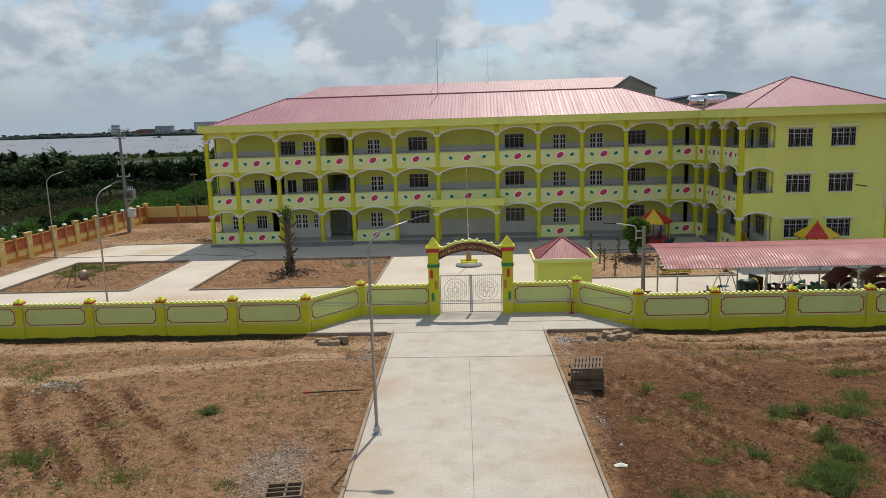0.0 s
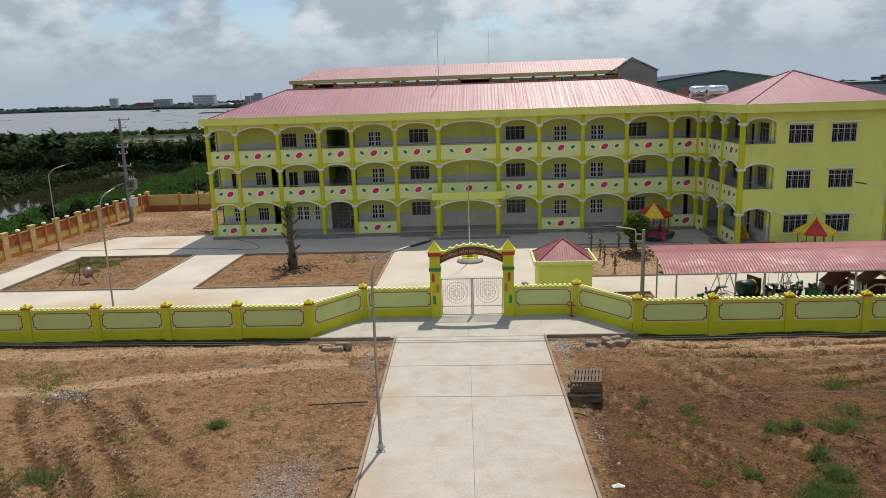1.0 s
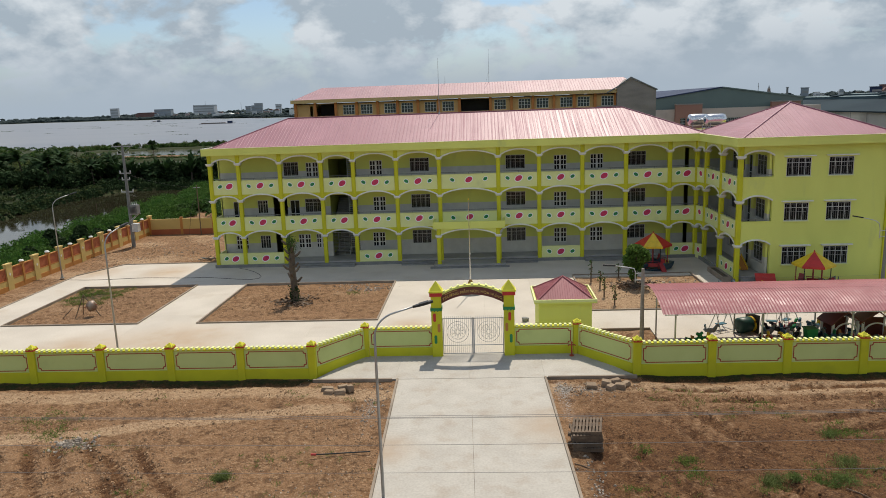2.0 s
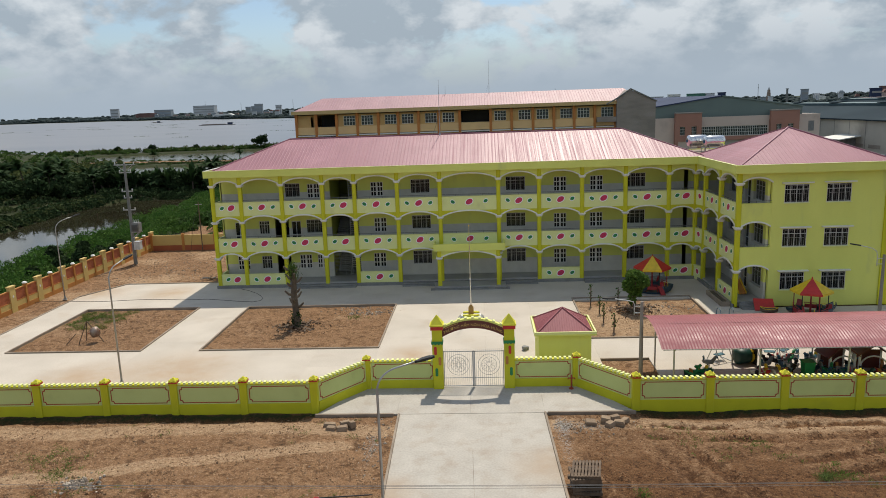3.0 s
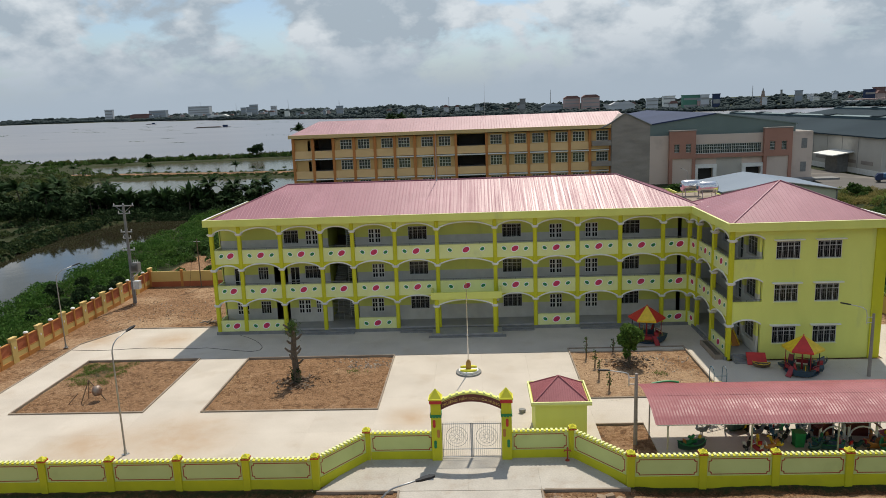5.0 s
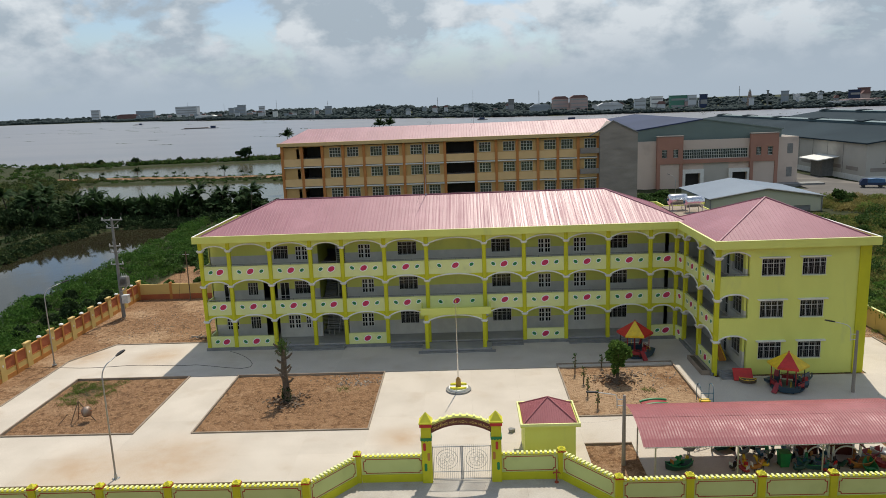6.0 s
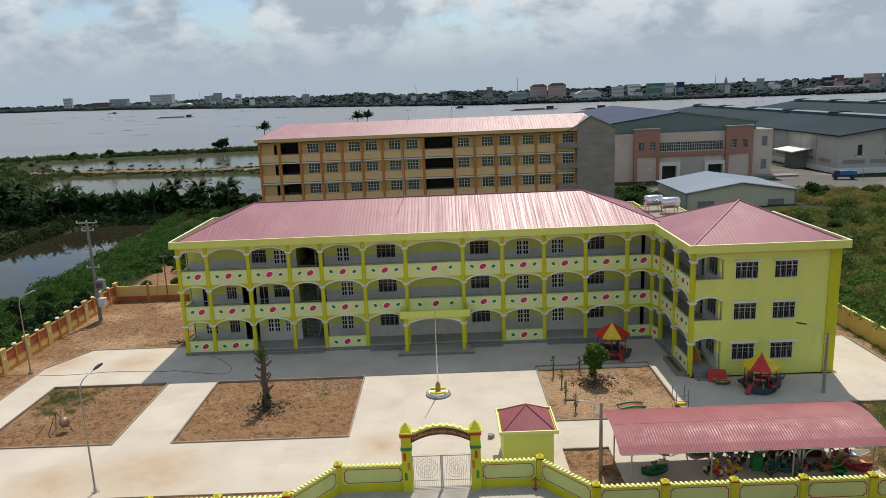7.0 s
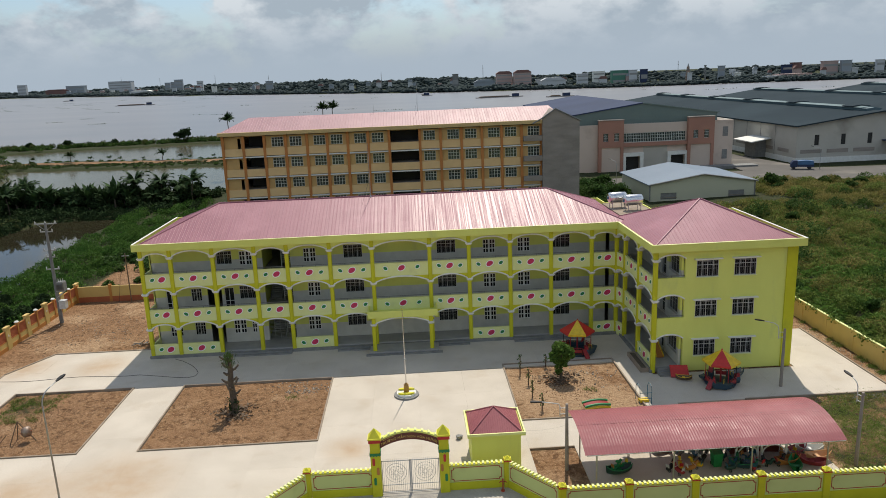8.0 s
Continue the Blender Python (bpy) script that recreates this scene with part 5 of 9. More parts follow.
def gate_leaf(side):
    m = pose(0, 0, 0) if side > 0 else Matrix.Diagonal((-1, 1, 1, 1))
    fr = Geo()
    for box in ((gx0, gx0 + 0.06, gz0, gz1), (gx1 - 0.05, gx1, gz0, gz1), (gx0, gx1, gz0, gz0 + 0.05), (gx0, gx1, gz1 - 0.05, gz1), (gx0, gx1, 0.62, 0.66)):
        fr.box(box[0], box[1], -0.025, 0.025, box[2], box[3], m)
    leaf = part("gate_leaf", fr, GATEWHITE, gate, "white steel gate leaf with a wheel ornament")
    cx, cz = (gx0 + gx1) / 2, 1.52
    for k in range(1, 15):
        x = gx0 + (gx1 - gx0) * k / 15
        g = Geo()
        h = 0.70
        s = 0.0
        top_z = gz1 + 0.14
        part("bar", g.box(x - 0.008, x + 0.008, -0.012, 0.012, gz0, (cz - s) if s else top_z, m), GATEWHITE, leaf)
        if s:
            part("bar", Geo().box(x - 0.008, x + 0.008, -0.012, 0.012, cz + s, top_z, m), GATEWHITE, leaf)
    for r, t in ((0.70, 0.014), (0.50, 0.010), (0.14, 0.010)):
        part("ring", Geo().tube([m @ Vector((cx + r * math.cos(a), 0, cz + r * math.sin(a))) for a in [2 * math.pi * i / 24 for i in range(25)]], t, 5), GATEWHITE, leaf)
    for k in range(10):
        a = 2 * math.pi * k / 10
        pts = [m @ Vector((cx + (0.14 + 0.36 * u) * math.cos(a + 0.28 * math.sin(math.pi * u) * s2), 0, cz + (0.14 + 0.36 * u) * math.sin(a + 0.28 * math.sin(math.pi * u) * s2))) for s2 in (1,) for u in (0, 0.25, 0.5, 0.75, 1)]
        pts2 = [m @ Vector((cx + (0.14 + 0.36 * u) * math.cos(a - 0.28 * math.sin(math.pi * u)), 0, cz + (0.14 + 0.36 * u) * math.sin(a - 0.28 * math.sin(math.pi * u)))) for u in (0, 0.25, 0.5, 0.75, 1)]
        part("petal", Geo().tube(pts + pts2[::-1], 0.008, 4), GATEWHITE, leaf)
    part("latch_post", Geo().box(0.004, 0.026, -0.02, 0.02, 0.03, 2.5, m), GATEWHITE, leaf)


gate_leaf(1)
gate_leaf(-1)

hyd = thing("fire_hydrant", (4.8, 43.5, 0), "red standpipe hydrant by the boundary wall", "hydrant")
part("standpipe", Geo().frustum(0, 0, 0, 0.85, 0.05, 0.045, 10), REDLINE, hyd)
part("flange", Geo().frustum(0, 0, 0, 0.06, 0.14, 0.14, 10), REDLINE, hyd)
for s in (-1, 1):
    part("outlet", Geo().tube([(0, 0, 0.72), (0.2 * s, -0.04, 0.74), (0.22 * s, -0.05, 0.66)], [0.04, 0.045, 0.045], 8), REDLINE, hyd)
part("cap", Geo().frustum(0, 0, 0.85, 0.95, 0.07, 0.03, 10), REDLINE, hyd)

# ---- guardhouse ----
gh = thing("guardhouse", (4.72, 47.9, 0), "small lime guardhouse with a rose pyramid roof", "guardhouse")
part("wall", holed_wall(-1.75, 1.75, 0, 2.72, [], -1.65, -1.5), PALE, gh, "plain lime painted front wall")
part("wall", Geo().box(-1.75, -1.6, -1.5, 1.6, 0, 2.72), PALE, gh)
part("wall", Geo().box(1.6, 1.75, -1.5, 1.6, 0, 2.72), PALE, gh)
part("wall", Geo().box(-1.6, 1.6, 1.45, 1.6, 0, 2.72), PALE, gh)
part("eaves_slab", Geo().box(-2.05, 2.05, -1.98, 1.95, 2.72, 2.82), PALE, gh)
for box in ((-2.05, 2.05, -1.98, -1.88), (-2.05, 2.05, 1.85, 1.95), (-2.05, -1.95, -1.88, 1.85), (1.95, 2.05, -1.88, 1.85)):
    part("fascia", Geo().box(*box, 2.82, 2.99), CREAM, gh, "cream upstand round the roof")
for g in hip_slopes(-1.86, 1.86, -1.8, 1.78, 2.88, 0, 0.01, -0.02, -0.01, 4.12, 0.16):
    part("roof", g, GUARDROOF, gh, "ribbed rose metal roof slope")
for a in ((-1.86, -1.8), (1.86, -1.8), (-1.86, 1.78), (1.86, 1.78)):
    part("ridge_cap", Geo().tube([(*a, 2.9), (0, -0.02, 4.14)], 0.05), GUARDROOF, gh)
solo("bucket", Geo().frustum(0, 0, 0, 0.3, 0.16, 0.21, 12).frustum(0.17, 0.14, 0, 0.22, 0.14, 0.17, 10), PLINTH, "dark grey bucket on the paving", "bucket", loc=(2.3, 51.0, 0))

# ---- shade canopy over the play things ----
canopy = thing("shade_canopy", (18.98, 45.0, -0.12), "curved rose metal canopy on slim steel posts", "canopy")
PROF = [(-2.65, 3.04), (-2.05, 3.32), (-1.3, 3.58), (-0.5, 3.77), (0.3, 3.87), (1.1, 3.88), (1.8, 3.81), (2.4, 3.69), (2.8, 3.56), (3.35, 3.32)]


def canopy_sheet(x0, x1, prof, lift):
    xs, hs = [], []
    u, k = x0, 0
    while u < x1:
        xs.append(u); hs.append((0.0, 0.010, 0.020, 0.010)[k % 4])
        u += 0.0475; k += 1
    g = Geo()
    vs, fs = [], []
    for y, z in prof:
        vs += [(x, y, z + h + lift) for x, h in zip(xs, hs)]
    w = len(xs)
    for j in range(len(prof) - 1):
        fs += [(j * w + i, j * w + i + 1, (j + 1) * w + i + 1, (j + 1) * w + i) for i in range(w - 1)]
    return g.add(vs, fs)


part("roof_sheet", canopy_sheet(-8.85, 8.75, PROF[:5], 0.0), SHADEROOF, canopy, "lower row of corrugated rose sheets")
part("roof_sheet", canopy_sheet(-8.85, 8.75, [(0.0, 3.84)] + PROF[4:], 0.006), SHADEROOF, canopy, "upper row of corrugated rose sheets")
for x in (-8.0, -2.8, 2.5, 7.7):
    part("post", Geo().tube([(x, -2.3, -0.3), (x, -2.3, 3.14)], 0.055, 8), GALV, canopy, "grey steel post")
    part("post", Geo().tube([(x, 2.5, -0.3), (x, 2.5, 3.60)], 0.055, 8), GALV, canopy, "grey steel post")
    part("rafter", Geo().tube([(x, y, z - 0.06) for y, z in PROF], 0.04, 6), GALV, canopy)
    part("tie", Geo().tube([(x, -2.3, 3.1), (x, 2.5, 3.2)], 0.03, 6), GALV, canopy)
for y, z in (PROF[0], PROF[2], PROF[4], PROF[6], PROF[9]):
    part("purlin", Geo().box(-8.75, 8.65, y - 0.03, y + 0.03, z - 0.05, z - 0.01), GALV, canopy)


# ---- side fences ----
west = thing("west_fence", (-45.8, 67, 0), "orange and ochre panelled fence with white-capped posts", "fence")
FENCE = {}
FENCE["pier"] = Geo().box(-0.16, 0.16, -0.42, 0.42, -0.9, 2.35).box(-0.2, 0.2, -0.48, 0.48, 2.35, 2.47).mesh("pier", OCHRE)
FENCE["boss"] = Geo().prism([(0.11 * math.cos(a), 1.45 + 0.16 * math.sin(a)) for a in (0, math.pi / 2, math.pi, 1.5 * math.pi)], 0.16, 0.18, "x").mesh("boss", TRIM)
FENCE["post"] = Geo().box(-0.15, 0.15, -0.14, 0.14, -0.9, 2.22).mesh("post", ORANGE)
FENCE["cap"] = Geo().frustum(0, 0, 2.22, 2.30, 0.16, 0.26, 12).frustum(0, 0, 2.30, 2.42, 0.26, 0.16, 12).mesh("cap", TRIM)
FENCE["sill"] = Geo().box(-0.13, 0.13, -0.86, 0.86, -0.9, 0.34).mesh("base", ORANGE)
FENCE["low"] = Geo().box(-0.09, 0.09, -0.79, 0.79, 0.34, 0.86).mesh("low_panel", OCHRE)
FENCE["backing"] = Geo().box(-0.03, 0.03, -0.79, 0.79, 0.95, 1.98).mesh("panel", RUST)
FENCE["slat"] = Geo().box(-0.06, 0.06, -0.076, 0.076, 0.96, 1.97).mesh("slat", RUST)
FENCE["rail"] = Geo().box(-0.1, 0.1, -0.86, 0.86, 0.86, 0.95).mesh("rail", ORANGE)
for k in range(-6, 7):
    y = 2.3 + 4.3 * k - 0.4
    p = part("pier", FENCE["pier"], None, west, "wide ochre pier", pose(0, y, 0))
    part("boss", FENCE["boss"], None, p, "white diamond boss")
    if k == 6:
        break
    p = part("post", FENCE["post"], None, west, "slim orange post", pose(0, y + 2.15, 0))
    part("cap", FENCE["cap"], None, p, "round white cap")
    for yy in (y + 1.21, y + 3.08):
        b = part("base", FENCE["sill"], None, west, "", pose(0, yy, 0))
        part("low_panel", FENCE["low"], None, west, "ochre low panel", pose(0, yy, 0))
        pan = part("panel", FENCE["backing"], None, west, "brick-orange slatted panel", pose(0, yy, 0))
        for i in range(9):
            part("slat", FENCE["slat"], None, pan, "", pose(0, -0.702 + 1.404 * i / 8, 0))
        part("rail", FENCE["rail"], None, west, "", pose(0, yy, 0))
        part("rail", FENCE["rail"], None, west, "", pose(0, yy, 1.12))

north = thing("north_wall", (-36, 94.3, 0), "ochre boundary wall with rust-brown base and orange posts", "wall")
for i in range(7):
    x = -9.6 + 4.4 * i
    part("post", Geo().box(x - 0.17, x + 0.17, -0.17, 0.17, -0.5, 2.25), ORANGE, north, "orange post")
    part("panel", Geo().box(x + 0.17, x + 4.23, -0.09, 0.09, 0.62, 2.02), OCHRE, north, "ochre panel")
    part("base", Geo().box(x + 0.17, x + 4.23, -0.13, 0.13, -0.5, 0.62), RUST, north, "rust-brown base")

east = thing("east_wall", (41.6, 68, 0), "plain ochre rendered boundary wall", "wall")
for i in range(12):
    y = -27 + 4.6 * i
    part("panel", Geo().box(-0.09, 0.09, y + 0.15, y + 4.45, -0.4, 2.0), OCHRE, east)
    part("post", Geo().box(-0.13, 0.13, y - 0.15, y + 0.15, -0.4, 2.05), OCHRE, east)
    part("coping", Geo().box(-0.12, 0.12, y + 0.15, y + 4.45, 2.0, 2.06), CREAM, east)

# ---- lamp posts, poles and cables ----
WHITELAMP = mat("pale_grey_lamp_enamel", (0.62, 0.62, 0.60), None, 4, 0.4, fine=0.02)


def street_lamp(x, y, toward, label, h=8.3, reach=1.9):
    """A slim lamp post whose top bends over towards the given heading (degrees)."""
    t = thing("street_lamp", (x, y, 0), label, "street lamp", "curved lamp posts", turn=toward)
    pts = [(0, 0, 0), (0, 0, h - 1.15)]
    for k in range(1, 8):
        a = k / 7 * 1.3
        pts.append((reach * 0.55 * (1 - math.cos(a)) / (1 - math.cos(1.3)), 0, h - 1.15 + 0.95 * math.sin(a) / math.sin(1.3)))
    pts.append((reach, 0, h))
    part("post", Geo().tube(pts, [0.068, 0.05] + [0.038] * 7 + [0.034], 8), GALV, t, smooth=True)
    part("base_plate", Geo().box(-0.2, 0.2, -0.2, 0.2, 0, 0.03).frustum(0, 0, 0.03, 0.35, 0.12, 0.1, 8), GALV, t)
    for sx in (-1, 1):
        for sy in (-1, 1):
            part("bolt", Geo().frustum(0.15 * sx, 0.15 * sy, 0.03, 0.1, 0.02, 0.02, 6), GALV, t)
    m = pose(reach, 0, h, 0, -14, 0)
    head = Geo()
    for a, b, w0, w1, z in ((0, 0.25, 0.05, 0.12, 0.08), (0.25, 0.62, 0.12, 0.13, 0.1), (0.62, 0.8, 0.13, 0.06, 0.08)):
        head.prism([(a, -w0), (b, -w1), (b, w1), (a, w0)], -0.04, z - 0.04, "z", m)
    part("lamp_head", head, BLACK, t, "dark lamp head")


street_lamp(-4.88, 26.2, 4, "tall slim grey lamp post beside the drive", 8.26, 1.52)
street_lamp(-25.45, 45.2, 67, "tall slim grey lamp post at the edge of the yard", 8.5, 1.3)
street_lamp(-43.1, 68.7, 40, "tall slim grey lamp post beside the orange fence", 8.3, 1.6)


def pole_lamp(x, y, toward, label, h=6.0, rise=1.0, reach=1.0):
    """A square concrete pole with a bent lamp bracket."""
    t = thing("pole_lamp", (x, y, 0), label, "street lamp", "concrete lamp poles", turn=toward)
    part("pole", Geo().frustum(0, 0, -0.4, h, 0.15, 0.10, 8, 0.4), RAWCONC, t, "grey concrete pole")
    for z in (h - 0.75, h - 0.3):
        part("bracket", Geo().tube([(0, 0, z), (0.48, 0, z)], 0.03, 6), WHITELAMP, t)
    arm = [(0.48, 0, h - 0.9), (0.48, 0, h - 0.2), (0.55, 0, h + 0.35 * rise - 0.1), (0.85, 0, h + 0.6 * rise - 0.1), (1.3, 0, h + 0.68 * rise - 0.06), (1.75, 0, h + 0.72 * rise)]
    arm = [(0.48 + (x - 0.48) * reach, 0, z) for x, _, z in arm]
    part("arm", Geo().tube(arm, 0.035, 8), WHITELAMP, t, "white bent lamp arm", smooth=True)
    m = pose(0.48 + 1.27 * reach, 0, h + 0.72 * rise, 0, -10 * rise, 0)
    part("lamp_head", Geo().prism([(0, -0.05), (0.5, -0.12), (0.8, -0.05), (0.8, 0.05), (0.5, 0.12), (0, 0.05)], -0.03, 0.06, "z", m), BLACK, t, "dark lamp head")


pole_lamp(9.65, 45.8, 178, "concrete pole with a white lamp bracket by the canopy", 5.0, 0.3)
pole_lamp(30.9, 57.0, 172, "concrete pole with a white lamp bracket in the yard", 5.3)
pole_lamp(29.65, 44.1, 100, "concrete pole with a white lamp bracket on the grass", 5.4, 1.0, 0.45)

up = thing("utility_pole", (-44.0, 86.0, 0), "concrete power pole with cross-arms and transformer boxes", "utility pole")
part("pole", Geo().frustum(0, 0, -0.5, 12.4, 0.24, 0.14, 12), PLINTH, up, "grey concrete pole")
for z, w in ((12.25, 1.3), (11.3, 0.75), (9.0, 0.7), (8.2, 0.5), (6.7, 0.8)):
    a = part("cross_arm", Geo().box(-w, w, -0.06, 0.06, z - 0.06, z + 0.06), GALV, up, "steel cross-arm")
    for sx in (-0.9, 0.0, 0.9):
        part("insulator", Geo().frustum(sx * w, 0, z + 0.06, z + 0.16, 0.05, 0.08, 8).frustum(sx * w, 0, z + 0.16, z + 0.34, 0.08, 0.04, 8), WHITELAMP, a)
for sx in (-1.0, 1.0):
    part("brace", Geo().tube([(sx, 0, 12.2), (0, 0, 11.4)], 0.025, 5), GALV, up)
tank = part("transformer", Geo().box(0.22, 1.1, -0.42, 0.42, 4.0, 5.05).box(0.28, 1.04, -0.36, 0.36, 5.05, 5.12), PLINTH, up, "dull grey transformer tank")
for k in range(7):
    part("cooling_fin", Geo().box(0.3 + 0.115 * k, 0.32 + 0.115 * k, -0.56, -0.42, 4.15, 4.9), PLINTH, tank)
for sx in (0.4, 0.66, 0.92):
    part("bushing", Geo().frustum(sx, 0, 5.12, 5.26, 0.07, 0.05, 8).frustum(sx, 0, 5.26, 5.5, 0.05, 0.03, 8), WHITELAMP, tank)
for y0 in (-0.3, 0.3):
    part("bracket", Geo().box(0.1, 1.15, y0 - 0.05, y0 + 0.05, 3.9, 4.0).tube([(0.12, y0, 3.2), (0.95, y0, 3.9)], 0.04, 5), GALV, up, "steel transformer bracket")
part("switch_box", Geo().box(0.18, 0.92, -0.35, 0.35, 1.75, 2.7).box(0.14, 0.96, -0.39, 0.39, 2.7, 2.76), WHITELAMP, up, "pale grey switch box")
part("conduit", Geo().tube([(0.3, -0.2, 1.75), (0.3, -0.2, 0.0)], 0.05, 6), GALV, up)
for k in range(3):
    part("jumper_cable", Geo().tube([(0.4 + 0.26 * k, 0, 5.5), (0.8 + 0.2 * k, -0.1, 6.1), (0.55 * (k - 1), 0, 6.75)], 0.018, 5), BLACK, up)
post2 = thing("service_pole", (-38.2, 93.2, 0), "rusty steel service pole by the ochre wall", "utility pole")
part("pole", Geo().tube([(0, 0, -0.3), (0, 0, 6.6)], 0.075, 8), WOOD, post2)
part("arm", Geo().box(-0.45, 0.45, -0.04, 0.04, 6.2, 6.28), GALV, post2)
part("stay", Geo().tube([(0, 0, 5.8), (-0.9, -0.3, 3.5), (-1.4, -0.5, 0.2)], 0.02, 4), BLACK, post2)


def cable(a, b, sag, label, r=0.003):
    a, b = Vector(a), Vector(b)
    pts = [a.lerp(b, u / 14) - Vector((0, 0, sag * 4 * (u / 14) * (1 - u / 14))) for u in range(15)]
    base = pts[0]
    solo("overhead_cable", Geo().tube([p - base for p in pts], r, 4), PLINTH, label, "cable", "overhead cables", loc=base)


cable((9.65, 45.8, 4.85), (29.65, 44.1, 5.1), 0.55, "thin black cable sagging between two poles")
cable((9.65, 45.8, 4.6), (29.65, 44.1, 4.8), 0.75, "thin black cable sagging between two poles")
cable((6.7, 46.2, 2.95), (9.65, 45.8, 3.4), 0.15, "thin black cable from guardhouse to pole")
cable((-44, 86, 9.0), (-38.2, 93.2, 6.3), 0.4, "thin black cable from power pole to service pole")
for x in (-31, 31):
    rp = thing("roadside_pole", (x, 19.3, 0), "plain concrete pole carrying a cable over the field", "utility pole")
    part("pole", Geo().frustum(0, 0, -0.5, 7.6, 0.16, 0.11, 10), RAWCONC, rp)
    part("cross_arm", Geo().box(-0.04, 0.04, -0.3, 0.3, 7.3, 7.38), GALV, rp)
    part("bracket", Geo().box(-0.04, 0.04, -1.35, 0.1, 7.09, 7.15), GALV, rp)
    part("bracket", Geo().box(-0.04, 0.04, -0.85, 0.1, 5.99, 6.05), GALV, rp)
cable((-31, 18.0, 7.15), (31, 18.0, 7.15), 0.45, "thin black cable crossing high over the bare field", 0.0055)
cable((-31, 18.5, 6.05), (31, 18.5, 6.05), 0.45, "thin black cable crossing high over the bare field", 0.0055)
for dy, dz, sag in ((-0.2, 0.0, 0.40), (0.0, 0.05, 0.47), (0.2, 0.0, 0.56)):
    cable((-31, 19.3 + dy, 7.38 + dz), (31, 19.3 + dy, 7.38 + dz), sag, "thin black cable crossing high over the bare field", 0.0055)
hose_way = [(-46 + 1.2 * k, 67.7 + 0.22 * math.sin(k * 0.8), 0.02) for k in range(16)] + [(-26.0, 67.0, 0.02), (-24.4, 66.5, 0.02), (-23.0, 66.2, 0.02), (-22.3, 66.6, 0.02), (-22.3, 67.4, 0.02), (-22.8, 68.4, 0.02), (-23.6, 69.5, 0.02), (-24.7, 70.6, 0.02), (-25.8, 71.4, 0.02)]
hose = Geo().tube(hose_way, 0.02, 5)
solo("garden_hose", hose, BLACK, "long dark hose lying across the paving", "hose")

# ---- flagpole ----
BRASS = mat("dull_gold_paint", (0.40, 0.23, 0.045), (0.30, 0.165, 0.035), 4, 0.45, fine=0.05)
flag = thing("flagpole", (-1.75, 59.5, 0), "steel flagpole on a round stepped base with yellow trim", "flagpole")
part("base_step", Geo().frustum(0, 0, 0, 0.14, 1.12, 1.1, 32), PLINTH, flag, "round grey step")
part("base_step", Geo().frustum(0, 0, 0.14, 0.30, 0.88, 0.86, 32), TRIM, flag, "round white step")
for s in (-1, 1):
    k = 12
    ring = [(0.72 * math.cos(math.pi * i / k), s * (0.38 + 0.28 * math.sin(math.pi * i / k))) for i in range(k + 1)]
    part("planter", Geo().prism(ring if s > 0 else ring[::-1], 0.30, 0.45), YLIME, flag, "yellow half-round trough")
part("pedestal", Geo().box(-0.22, 0.22, -0.22, 0.22, 0.30, 0.95).frustum(0, 0, 0.95, 1.2, 0.28, 0.1, 4, math.pi / 4), BRASS, flag, "golden pedestal block")
part("pole", Geo().tube([(0, 0, 1.2), (0, 0, 3.4), (0, 0, 8.0)], [0.06, 0.045, 0.025], 8), STEEL, flag)
part("finial", Geo().frustum(0, 0, 8.0, 8.14, 0.06, 0.02, 8), YELLOW, flag)
part("collar", Geo().frustum(0, 0, 3.36, 3.48, 0.07, 0.07, 8), WHITELAMP, flag)

# ---- foliage ----
def leaf_mat(name, c1, c2, through=0.35, rough=0.8, vary=0.4):
    """Leaves that let some light through."""
    m = mat(name, c1, c2, 0.25, rough, fine=0.15, bump_scale=2.0, island=vary, spec=0.12)
    t = m.node_tree
    b = t.nodes["Principled BSDF"]
    out = t.nodes["Material Output"]
    tr, mx = t.nodes.new("ShaderNodeBsdfTranslucent"), t.nodes.new("ShaderNodeMixShader")
    mx.inputs[0].default_value = through
    t.links.new(b.inputs["Base Color"].links[0].from_socket, tr.inputs["Color"])
    t.links.new(b.outputs[0], mx.inputs[1]); t.links.new(tr.outputs[0], mx.inputs[2])
    t.links.new(mx.outputs[0], out.inputs["Surface"])
    return m


LEAF_MID = leaf_mat("mid_green_leaves", (0.075, 0.15, 0.028), (0.11, 0.18, 0.04))
LEAF_LUSH = leaf_mat("lush_bank_grass", (0.046, 0.112, 0.020), (0.072, 0.135, 0.027), 0.3)
LAWN_DULL = leaf_mat("olive_reed_blades", (0.075, 0.10, 0.03), (0.115, 0.13, 0.045), 0.3)
LEAF_DULL = leaf_mat("dull_olive_scrub_leaves", (0.040, 0.060, 0.020), (0.062, 0.078, 0.028), 0.25)
LEAF_DARK = leaf_mat("dark_green_leaves", (0.021, 0.041, 0.015), (0.033, 0.055, 0.020), 0.12, 0.95)
LEAF_BUSH = leaf_mat("bank_scrub_leaves", (0.040, 0.085, 0.020), (0.070, 0.115, 0.028), 0.25)
WEED = leaf_mat("yellowing_weeds", (0.115, 0.138, 0.032), (0.265, 0.22, 0.078), 0.4)
LAWN = leaf_mat("sunny_lawn_blades", (0.135, 0.225, 0.042), (0.235, 0.26, 0.078), 0.45)
CREEPER = leaf_mat("creeper_leaves", (0.082, 0.150, 0.030), (0.185, 0.215, 0.058), 0.42)
GRASS = leaf_mat("fresh_grass_blades", (0.11, 0.18, 0.035), (0.19, 0.20, 0.065), 0.4)
PALM = leaf_mat("palm_fronds", (0.020, 0.044, 0.014), (0.030, 0.058, 0.018), 0.12)
